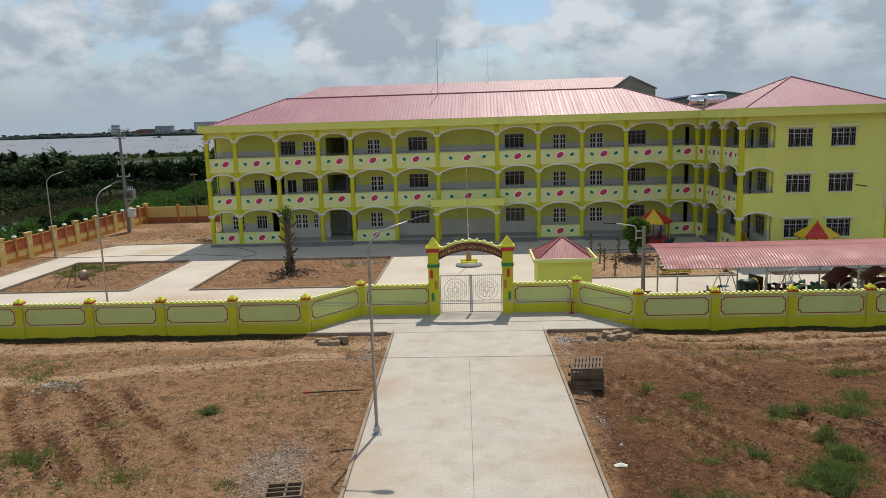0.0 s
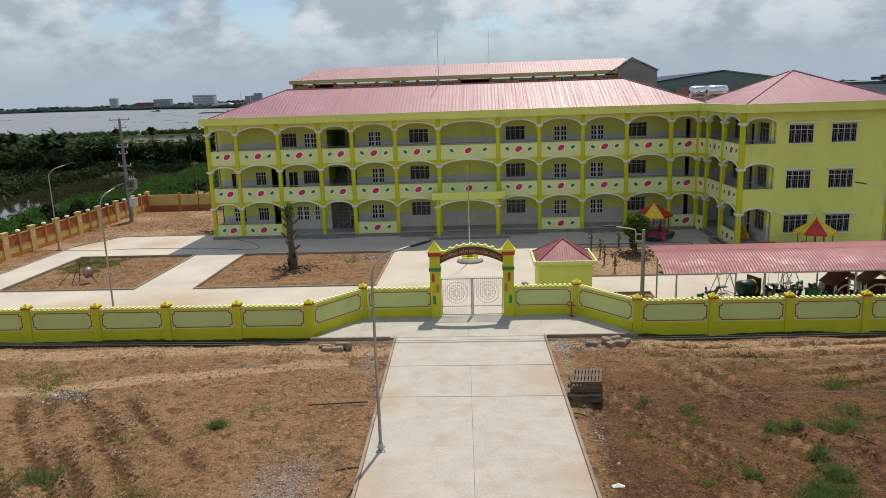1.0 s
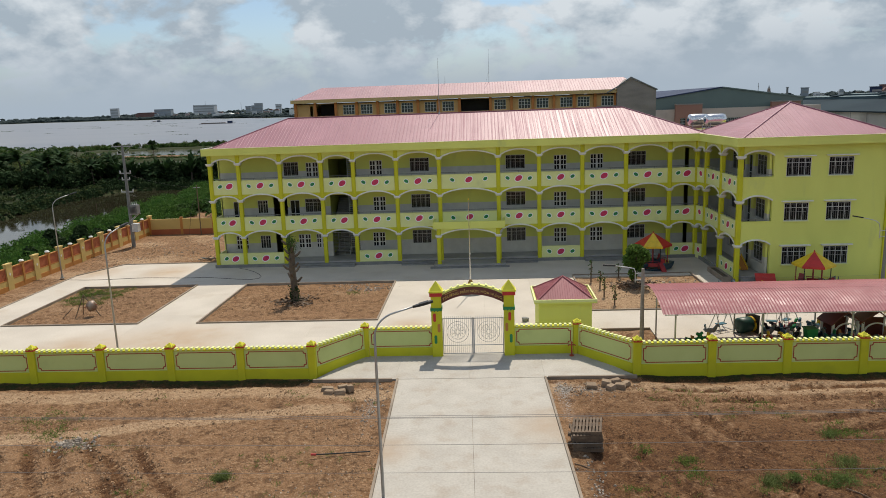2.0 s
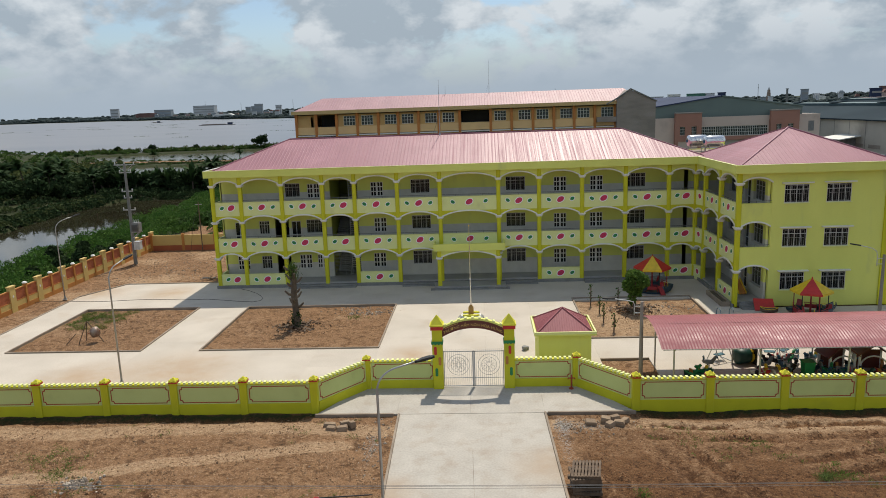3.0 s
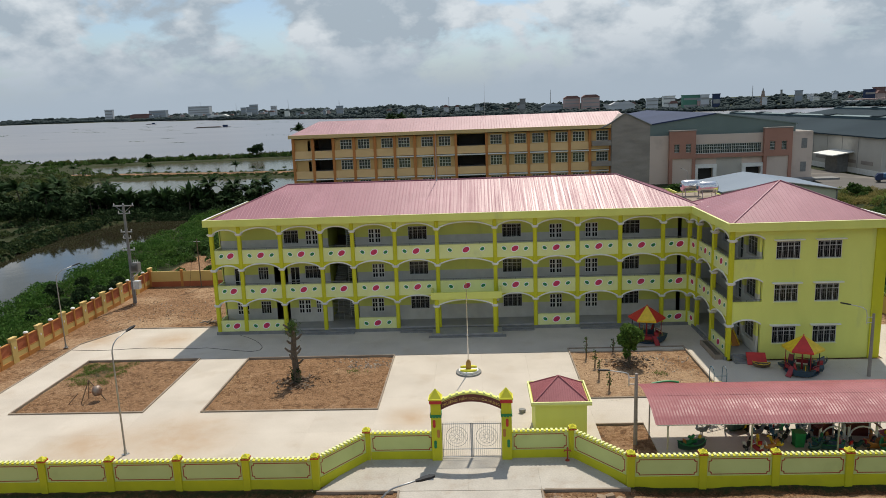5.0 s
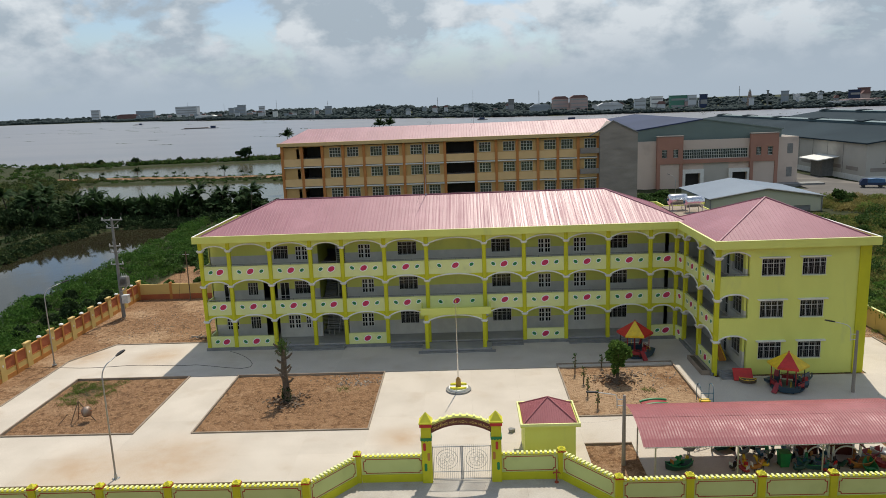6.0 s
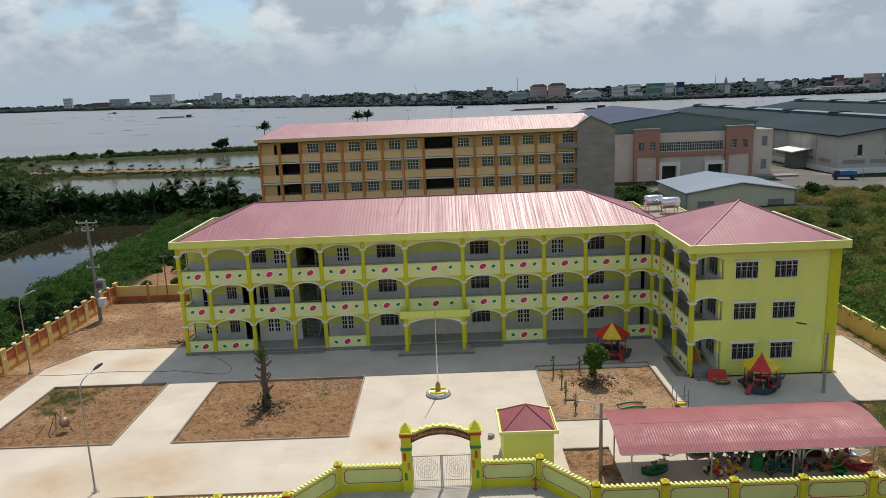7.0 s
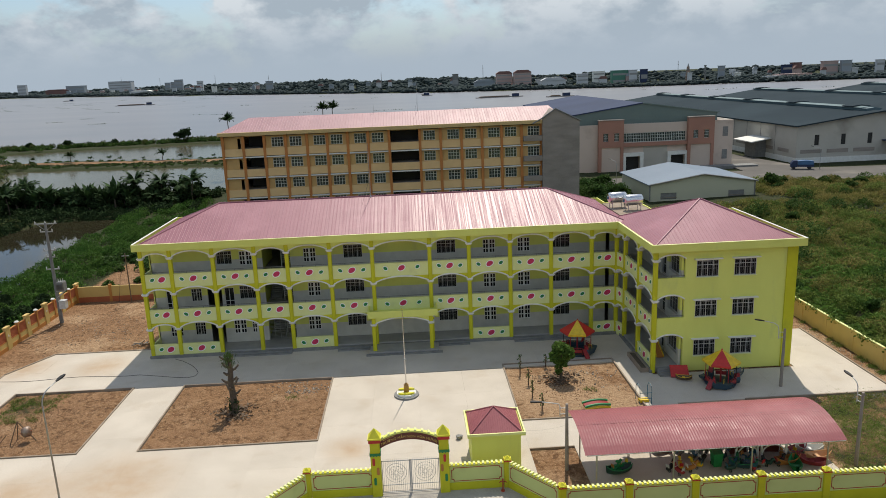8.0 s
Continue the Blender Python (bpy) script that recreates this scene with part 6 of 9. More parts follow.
GRASS_LUSH = leaf_mat("lush_grass_blades", (0.10, 0.165, 0.040), (0.165, 0.195, 0.068), 0.4)
# leaf colour greyed and blued: the haze over the far shore is painted in
FARLEAF = leaf_mat("haze_blued_woods", (0.030, 0.044, 0.048), (0.045, 0.062, 0.058), 0.06, 0.9, 0.15)
rng = np.random.RandomState(7)


def leaves(centres, size, aspect=1.7, flat=0.0, up=0.0):
    """Small pointed leaves, one at each centre, turned at random; up: how far they stand upright."""
    c = np.asarray(centres, float)
    n = len(c)
    size = np.broadcast_to(np.asarray(size, float), (n,)) * rng.uniform(0.7, 1.3, n)
    a = rng.normal(size=(n, 3))
    a[:, 2] = a[:, 2] * (1 - flat) + up * 2.0
    a /= np.linalg.norm(a, axis=1, keepdims=True) + 1e-9
    b = rng.normal(size=(n, 3))
    b -= a * (a * b).sum(1, keepdims=True)
    b /= np.linalg.norm(b, axis=1, keepdims=True) + 1e-9
    la, lb = (a * (size * aspect / 2)[:, None]), (b * (size / 2)[:, None])
    v = np.stack([c - la, c + lb - la * 0.1, c + la, c - lb - la * 0.1], 1).reshape(-1, 3)
    f = np.arange(4 * n).reshape(-1, 4)
    return v, f


def leaf_mesh(name, vf, material):
    v, f = vf
    me = bpy.data.meshes.new(name)
    me.vertices.add(len(v))
    me.vertices.foreach_set("co", v.astype(np.float32).ravel())
    me.loops.add(f.size)
    me.loops.foreach_set("vertex_index", f.astype(np.int32).ravel())
    me.polygons.add(len(f))
    me.polygons.foreach_set("loop_start", np.arange(0, f.size, 4, dtype=np.int32))
    me.update(calc_edges=True)
    me.materials.append(material)
    return me


def clump_points(cx, cy, cz, rx, ry, rz, n, shell=0.55):
    """Points in an uneven, hollow cloud made of a few lobes."""
    out = []
    k = 6
    lobes = np.clip(rng.normal(size=(k, 3)) * 0.4, -0.5, 0.5)
    for i in range(n):
        l = lobes[i % k]
        d = rng.normal(size=3)
        d /= np.linalg.norm(d) + 1e-9
        r = shell + (1 - shell) * rng.rand()
        p = l + d * r * 0.62
        out.append((cx + p[0] * rx, cy + p[1] * ry, cz + p[2] * rz))
    return out


def broad_tree(name, x, y, z, h, spread, n, leaf, material, label, trunk=0.12):
    t = thing(name, (x, y, z), label, "tree")
    top = h * 0.62
    lean = (rng.uniform(-0.15, 0.15), rng.uniform(-0.15, 0.15))
    part("trunk", Geo().tube([(0, 0, -0.4), (lean[0] * 0.5, lean[1] * 0.5, top * 0.5), (lean[0], lean[1], top)], [trunk, trunk * 0.8, trunk * 0.5], 7), BARK, t)
    for k in range(5):
        a = 2 * math.pi * k / 5 + rng.rand()
        e = (spread * 0.55 * math.cos(a), spread * 0.55 * math.sin(a), h * rng.uniform(0.68, 0.9))
        part("limb", Geo().tube([(lean[0], lean[1], top * rng.uniform(0.5, 0.95)), (e[0] * 0.5, e[1] * 0.5, h * 0.62), e], [trunk * 0.5, trunk * 0.35, trunk * 0.12], 5), BARK, t)
    pts = np.concatenate([clump_points(0, 0, h * 0.74, spread * 0.72, spread * 0.72, h * 0.27, int(n * 0.75)), clump_points(0, 0, h * 0.45, spread * 0.42, spread * 0.42, h * 0.30, int(n * 0.25))])
    part("crown", leaf_mesh("crown", leaves(pts, leaf), material), None, t)
    return t


# the round tree in the third bed, three staked saplings beside it, the lopped tree in the second bed
broad_tree("young_tree", 12.5, 61.3, -0.1, 3.75, 1.45, 4600, 0.16, LEAF_MID, "small vase-shaped green tree in a bare bed", 0.17)
lop = thing("lopped_tree", (-16.6, 58.1, -0.1), "lopped tree trunk with short leafy stubs", "tree")
part("trunk", Geo().tube([(0, 0, -0.3), (0.05, 0, 1.2), (-0.05, 0.03, 2.8), (0.08, 0, 4.4), (0.05, 0, 4.9)], [0.33, 0.29, 0.26, 0.2, 0.12], 9), BARK, lop, "thick dark trunk")
pts = []
for k in range(13):
    a, z = 2.4 * k, 1.7 + 0.27 * k
    e = Vector((0.75 * math.cos(a), 0.75 * math.sin(a), z + 0.45))
    part("stub", Geo().tube([(0, 0, z), (e.x * 0.6, e.y * 0.6, z + 0.15), e], [0.13, 0.11, 0.07], 7), BARK, lop)
plume = [(rng.normal() * 0.24, rng.normal() * 0.24, 4.9 + rng.normal() * 0.36) for _ in range(380)]
tagged(part("shoot_tuft", leaf_mesh("shoot_tuft", leaves(plume, 0.05, 8.0, 0.0, 0.8), LEAF_BUSH), None, lop, "thin olive upright shoots"), kind="stuff")
pts += [(0.36 * math.cos(a) + rng.normal() * 0.06, 0.36 * math.sin(a) + rng.normal() * 0.06, z) for a, z in zip(rng.uniform(0, 6.28, 150), rng.uniform(0.0, 1.5, 150))]
tagged(part("sprout_tuft", leaf_mesh("sprout_tuft", leaves(pts, 0.13), LEAF_DARK), None, lop, "sparse dark green sprouts"), kind="stuff")
heap = [(-16.6 + rng.normal() * 0.8, 58.1 + rng.normal() * 0.7, -0.02 + abs(rng.normal()) * 0.06) for _ in range(260)]
solo("leaf_litter", leaf_mesh("leaf_litter", leaves(heap, 0.16, 2.5, 0.8), WOOD), None, "dry twigs and leaves round a tree foot", "litter", kind="stuff")
heap = [(12.5 + rng.normal() * 0.9, 61.3 + rng.normal() * 0.8, -0.02 + abs(rng.normal()) * 0.06) for _ in range(260)]
solo("leaf_litter", leaf_mesh("leaf_litter", leaves(heap, 0.15, 2.5, 0.8), WOOD), None, "dry twigs and leaves round a tree foot", "litter", kind="stuff")
for x, y, h in ((8.9, 62.8, 1.9), (9.3, 60.4, 1.5), (9.2, 57.7, 1.7), (9.6, 55.2, 1.5), (11.6, 64.3, 1.2)):
    s = thing("sapling", (x, y, -0.1), "thin newly planted sapling in a bare bed", "sapling", "saplings in the bed")
    part("stem", Geo().tube([(0, 0, -0.1), (0.03, 0, h)], [0.065, 0.04], 6), WOOD, s)
    pts = [(rng.normal() * 0.10, rng.normal() * 0.10, h * rng.uniform(0.25, 1.08)) for _ in range(42)]
    part("foliage", leaf_mesh("foliage", leaves(pts, 0.11), LEAF_BUSH), None, s)

# ---- grass and weeds ----
def tufts(spots, blades, height_, spread, material, name, label):
    c = []
    for (x, y, r, n) in spots:
        px, py = x + r * rng.normal(size=n) * 0.75, y + r * rng.normal(size=n) * 0.6
        pz = height(px, py)
        for b in range(blades):
            c.append(np.stack([px + rng.normal(size=n) * spread, py + rng.normal(size=n) * spread, pz + height_ * rng.uniform(0.15, 0.6, n)], -1))
    c = np.concatenate(c)
    solo(name, leaf_mesh(name, leaves(c, 0.024, height_ / 0.026, 0.0, 0.55), material), None, label, "grass", kind="stuff")


FIELD = [(-20, 23.5, 1.4, 34), (-17.5, 24.3, 1.1, 32), (-13.5, 23, 0.7, 22), (-12.4, 28.6, 0.4, 20), (-24, 34.5, 1.2, 26), (-23, 33.3, 0.8, 14), (10.4, 22.5, 0.8, 36), (11.2, 23.4, 0.7, 36), (12.0, 24.4, 0.5, 24), (6, 20.4, 1.4, 36), (14.6, 28.8, 1.3, 22), (8.3, 29.8, 0.4, 16), (8.2, 28.7, 0.4, 12), (19, 30, 1.5, 30), (16.3, 32.8, 0.7, 26), (8.4, 25.0, 0.4, 10), (10.8, 27.4, 0.35, 10), (13.2, 28.3, 0.5, 14), (7.2, 23.8, 0.3, 7), (-16, 27.5, 0.5, 8), (-9.5, 22.2, 0.35, 7), (5.5, 27.5, 0.4, 7), (6.5, 31, 0.5, 8), (13.5, 36, 0.6, 8), (20, 35, 0.8, 10)]
tufts([(x, y, r, int(1.5 * n)) for x, y, r, n in FIELD] + [(rng.uniform(-27, -7), rng.uniform(20, 38), 1.2, 6) for _ in range(26)] + [(rng.uniform(5, 27), rng.uniform(20, 38), 1.0, 7) for _ in range(18)], 12, 0.22, 0.11, GRASS, "grass_tufts", "patches of fresh green grass on bare soil")
tufts([(10.4, 22.2, 0.52, 150), (11.0, 23.0, 0.42, 100), (11.9, 24.2, 0.4, 60), (9.0, 24.4, 0.22, 20), (11.2, 28.0, 0.3, 34), (12.1, 28.0, 0.2, 18), (11.8, 25.6, 0.3, 30), (13.8, 28.0, 0.45, 40), (14.9, 29.6, 0.35, 24), (15.4, 32.2, 0.22, 22), (6.2, 20.6, 0.8, 60), (-17.8, 24.2, 0.5, 34), (-19.6, 23.6, 0.5, 24), (-12.4, 28.6, 0.22, 26)], 12, 0.40, 0.11, GRASS_LUSH, "grass_tufts", "lush clumps of green grass on bare soil")
tufts([(rng.uniform(29, 40.5), rng.uniform(42, 54), 1.3, 70) for _ in range(84)], 6, 0.22, 0.09, LAWN, "lawn_grass", "rough green grass beside the canopy")
tufts([(rng.uniform(-37.8, -33.5), rng.uniform(58.6, 63.6), 0.4, 26) for _ in range(30)] + [(-12, 60.4, 0.5, 30), (14.5, 58.5, 0.5, 30)], 6, 0.24, 0.07, GRASS, "bed_grass", "thin grass growing in a bare bed")

tufts([(41.05, float(y), 0.28, 30) for y in rng.uniform(54, 78, 16)] + [(float(x), 54.2, 0.5, 24) for x in rng.uniform(33, 41, 8)], 6, 0.34, 0.09, GRASS, "wall_weeds", "weeds growing along the foot of the ochre wall")
hang = np.concatenate([np.stack([41.62 + rng.normal(size=90) * 0.22, y + rng.normal(size=90) * 0.7, 2.02 - np.abs(rng.normal(size=90)) * 0.35 + 0.18], -1) for y in (58.2, 61.5, 63.0, 67.4, 71.0, 74.5, 53.0)])
solo("wall_creeper", leaf_mesh("wall_creeper", leaves(hang, 0.16), CREEPER), None, "green creeper hanging over the ochre wall", "creeper", kind="stuff")

# stones and rubble on the soil
def pebbles(n, cx, cy, sx, sy, r, name, label, material):
    g = Geo()
    px, py = cx + rng.normal(size=n) * sx, cy + rng.normal(size=n) * sy
    for x, y, z in zip(px.tolist(), py.tolist(), height(px, py).tolist()):
        s = r * rng.uniform(0.5, 1.6)
        p = [(x + s * (rng.uniform(0.6, 1.1)) * math.cos(a), y + s * rng.uniform(0.6, 1.1) * math.sin(a), z - 0.01) for a in (0.2, 1.7, 3.3, 4.8)]
        q = [(x + (a[0] - x) * 0.6, y + (a[1] - y) * 0.6, z + s * rng.uniform(0.4, 0.9)) for a in p]
        g.add(p + q, [(4, 5, 6, 7), (0, 1, 5, 4), (1, 2, 6, 5), (2, 3, 7, 6), (3, 0, 4, 7)])
    solo(name, g, material, label, "stones", kind="stuff")


def clods(n, box, r, seed, label, material):
    """Irregular crumbs of dug soil, lying in patches."""
    x, y = rng.uniform(box[0], box[1], n), rng.uniform(box[2], box[3], n)
    thick = lumps(x, y, 3.4, seed) + 0.6 * lumps(x, y, 1.1, seed + 1) + 0.9 * ruts(x, y)[1]
    on = thick + rng.uniform(-0.7, 0.7, n) > 0.12
    x, y = x[on], y[on]
    n = len(x)
    z, s = height(x, y), r * rng.uniform(0.35, 1.0, n) ** 1.5 * 1.6
    v = np.zeros((n, 6, 3))
    for k in range(5):
        a = 1.2566 * k + rng.uniform(-0.4, 0.4, n)
        d = s * rng.uniform(0.6, 1.2, n)
        v[:, k] = np.stack([x + d * np.cos(a), y + d * np.sin(a), z - 0.015 + 0.2 * s * rng.rand(n)], -1)
    v[:, 5] = np.stack([x + s * rng.uniform(-0.4, 0.4, n), y + s * rng.uniform(-0.4, 0.4, n), z + s * rng.uniform(0.45, 0.9, n)], -1)
    f = np.concatenate([np.arange(n)[:, None] * 6 + np.array([k, (k + 1) % 5, 5]) for k in range(5)])
    me = bpy.data.meshes.new("soil_clods")
    me.from_pydata(v.reshape(-1, 3).tolist(), [], f.tolist())
    me.materials.append(material)
    solo("soil_clods", me, None, label, "soil", kind="stuff")


BLOCK = mat("earth_stained_block", (0.30, 0.215, 0.14), (0.22, 0.155, 0.10), 1.5, 0.9, bump=0.2, bump_scale=18, fine=0.14)
STONE = mat("broken_stone", (0.42, 0.36, 0.29), (0.30, 0.245, 0.19), 2.0, 0.95, spec=0.1, fine=0.1, island=0.4)
CLOD = mat("soil_clods", (0.31, 0.19, 0.105), (0.22, 0.13, 0.068), 2.0, 0.95, fine=0.12, island=0.5)
CLOD_EAST = mat("moist_soil_clods", (0.225, 0.105, 0.043), (0.155, 0.07, 0.029), 2.0, 0.95, fine=0.12, island=0.5)
pebbles(1500, -8.2, 23.4, 1.25, 1.9, 0.034, "gravel", "scattered pale gravel on bare soil", STONE)
pebbles(110, -6.8, 36.3, 0.35, 1.6, 0.06, "gravel", "scattered pale gravel beside the drive", STONE)
pebbles(160, 4.6, 38.0, 1.2, 0.6, 0.05, "gravel", "scattered pale gravel beside the drive", STONE)
pebbles(60, 4.0, 28.0, 0.3, 2.0, 0.06, "gravel", "scattered pale gravel beside the drive", STONE)
pebbles(150, -21.3, 32.2, 0.55, 0.4, 0.09, "rubble_heap", "small heap of pale grey rubble", STONE)
pebbles(200, -12.0, 29.0, 7.0, 6.0, 0.036, "loose_stones", "loose stones strewn on the soil", STONE)
clods(30000, (-29, -4.4, 19.5, 39.9), 0.052, 51, "small brown clods of dug soil", CLOD)
clods(22000, (3.4, 29, 19.5, 39.9), 0.046, 61, "small dark brown clods of dug soil", CLOD_EAST)
for b in (BED_A, BED_B, BED_C):
    pebbles(900, (b[0] + b[1]) / 2, (b[2] + b[3]) / 2, (b[1] - b[0]) / 5.2, (b[3] - b[2]) / 5.2, 0.042, "soil_clods", "small brown clods of dug soil in a bed", CLOD)
pebbles(260, 40.6, 66, 0.35, 6.0, 0.06, "loose_stones", "loose stones along the ochre wall", STONE)
pebbles(420, 37.5, 54.3, 2.0, 0.28, 0.06, "gravel", "strip of dark gravel beside the paving", PLINTH)
pebbles(70, 15.8, 60.5, 1.2, 1.4, 0.07, "rubble", "pale scraps of plaster in a bare bed", STONE)
pebbles(60, -11.5, 63.2, 2.0, 0.5, 0.07, "rubble", "pale scraps of plaster in a bare bed", STONE)
for k, b in enumerate((BED_A, BED_B)):
    clods(3400, (b[0] + 0.2, b[1] - 0.2, b[2] + 0.2, b[3] - 0.2), 0.046, 71 + 3 * k, "small brown clods of dug soil in a bed", CLOD)
clods(4200, (-44.8, -28.8, 72.5, 92.8), 0.070, 83, "small brown clods on the yard soil", CLOD)
pebbles(90, -10.8, 61.9, 1.2, 0.5, 0.09, "rubble", "pale scraps of plaster in a bare bed", STONE)
pebbles(50, 14.0, 62.6, 1.6, 0.7, 0.09, "rubble", "pale scraps of plaster in a bare bed", STONE)
pebbles(420, 12.1, 61.0, 0.75, 0.6, 0.06, "soil_clods", "dark dug earth heaped round the young tree", CLOD_EAST)
pebbles(260, -37, 82, 3.5, 4.5, 0.07, "loose_stones", "loose stones strewn on the yard soil", STONE)


def block_pile(x, y, label, seed, blocks):
    """Broken blocks with crooked faces: place, height, size, heading."""
    r = random.Random(seed)
    t = thing("block_pile", (x, y, -0.1), label, "rubble")
    for dx, dy, z, w, d, h, a in blocks:
        m = pose(dx, dy, z, r.uniform(-6, 6), r.uniform(-6, 6), a)
        vs = [(sx * w / 2 * r.uniform(0.86, 1.1), sy * d / 2 * r.uniform(0.86, 1.1), z_ + r.uniform(-0.03, 0.03)) for z_ in (0, h * 0.55, h) for sx, sy in ((-1, -1), (1, -1), (1, 1), (-1, 1))]
        vs = [tuple(m @ Vector((v[0] * (0.9 if k > 7 else 1.0), v[1] * (0.9 if k > 7 else 1.0), v[2]))) for k, v in enumerate(vs)]
        fs = [(3, 2, 1, 0), (8, 9, 10, 11)] + [(o + k, o + (k + 1) % 4, o + 4 + (k + 1) % 4, o + 4 + k) for o in (0, 4) for k in range(4)]
        part("block", Geo().add(vs, fs), BLOCK, t)


block_pile(-9.2, 38.4, "pile of broken concrete blocks on the soil", 1, ((-0.55, 0.1, 0, 0.75, 0.42, 0.24, 8), (-0.35, -0.3, 0, 0.55, 0.36, 0.22, -14), (0.28, -0.32, 0, 0.60, 0.40, 0.24, 5), (0.35, 0.2, 0, 0.62, 0.44, 0.3, 20), (0.80, -0.05, 0, 0.34, 0.42, 0.36, 30)))
block_pile(6.3, 38.55, "pile of broken concrete blocks on the soil", 2, ((-1.05, -0.1, 0, 0.62, 0.42, 0.26, 4), (-0.15, 0.2, 0, 0.55, 0.44, 0.32, -10), (0.02, -0.35, 0, 0.48, 0.40, 0.26, 35), (0.58, -0.2, 0, 0.62, 0.48, 0.30, -20), (0.42, 0.28, 0.0, 0.55, 0.4, 0.34, 12), (0.95, 0.1, 0, 0.36, 0.36, 0.28, 40)))

# stacked pallets beside the drive, a brick mould frame lying on the gravel
pal = thing("pallet_stack", (3.98, 31.4, -0.08), "stack of weathered wooden pallets beside the drive", "pallets")
for k in range(5):
    m = pose(0.05 * (-1) ** k, 0.06 * (k % 3), 0.215 * k, 6 if k == 4 else (0, 1, -1, 0)[k], -5 if k == 4 else 0, (-4, 5, -3, 2, -11)[k])
    p = part("pallet", Geo().box(-0.68, 0.68, -0.62, -0.52, 0, 0.15, m).box(-0.68, 0.68, -0.05, 0.05, 0, 0.15, m).box(-0.68, 0.68, 0.52, 0.62, 0, 0.15, m), WOOD, pal)
    for i in range(9):
        x = -0.62 + 1.24 * i / 8
        part("slat", Geo().box(x - 0.05, x + 0.05, -0.66, 0.66, 0.152, 0.19, m), WOOD, p)
fr = thing("timber_crate_frame", (-7.3, 21.55, -0.02), "open weathered timber frame lying on gravel", "frame", turn=8)
for box in ((-0.62, 0.62, -0.5, -0.42), (-0.62, 0.62, 0.42, 0.5), (-0.62, -0.54, -0.42, 0.42), (0.54, 0.62, -0.42, 0.42), (0.02, 0.1, -0.42, 0.42), (-0.54, 0.54, -0.16, -0.1), (-0.54, 0.54, 0.12, 0.18)):
    part("board", Geo().box(*box, 0.0, 0.17), WOOD, fr)
stick = thing("red_tipped_pole", (-7.4, 30.6, 0.0), "thin dark pole with a red tip on the soil", "pole")
part("rod", Geo().tube([(-1.2, -0.1, 0.05), (1.3, 0.15, 0.06)], 0.03, 6), BLACK, stick)
part("tip", Geo().tube([(-1.45, -0.12, 0.06), (-1.2, -0.1, 0.05)], 0.05, 6), RED, stick)

RUSTSTEEL = mat("rusty_sheet_steel", (0.22, 0.13, 0.085), (0.30, 0.25, 0.21), 3.0, 0.5, 0.4, fine=0.15, stain=(0.10, 0.055, 0.035), stain_scale=2.0)
# cement mixer drum on a stand in the first bed
mx = thing("cement_mixer", (-33.2, 55.0, -0.1), "old rusty cement mixer drum on a tripod stand", "cement mixer")
mx.scale = (0.85, 0.85, 0.9)
part("drum", Geo().tube([(0.35, 0, 0.85), (0.55, 0, 0.9), (1.0, 0, 1.0), (1.2, 0, 1.05)], [0.2, 0.48, 0.48, 0.25], 14), RUSTSTEEL, mx, "dented rusty drum", smooth=True)
for e in ((-0.6, -0.6, 0), (-0.5, 0.6, 0), (1.5, 0.1, 0)):
    part("leg", Geo().tube([(0.1, 0, 2.0), e], 0.045, 6), WOOD, mx)
part("axle", Geo().tube([(0.0, 0, 0.78), (1.3, 0, 1.08)], 0.04, 6), RUST, mx)
part("brace", Geo().tube([(-1.7, -0.9, 0.02), (-0.9, -0.4, 0.9)], 0.035, 6), WOOD, mx)

# ---- play things ----
NAVYGLASS = mat("dark_blue_fibreglass", (0.018, 0.050, 0.078), (0.014, 0.040, 0.062), 3, 0.4, fine=0.05)
PEACHGLASS = mat("pale_orange_fibreglass", (0.62, 0.36, 0.17), (0.55, 0.31, 0.14), 3, 0.45, fine=0.05)
CRIMSON = mat("crimson_fibreglass", (0.30, 0.022, 0.028), (0.25, 0.018, 0.022), 3, 0.45, fine=0.05)


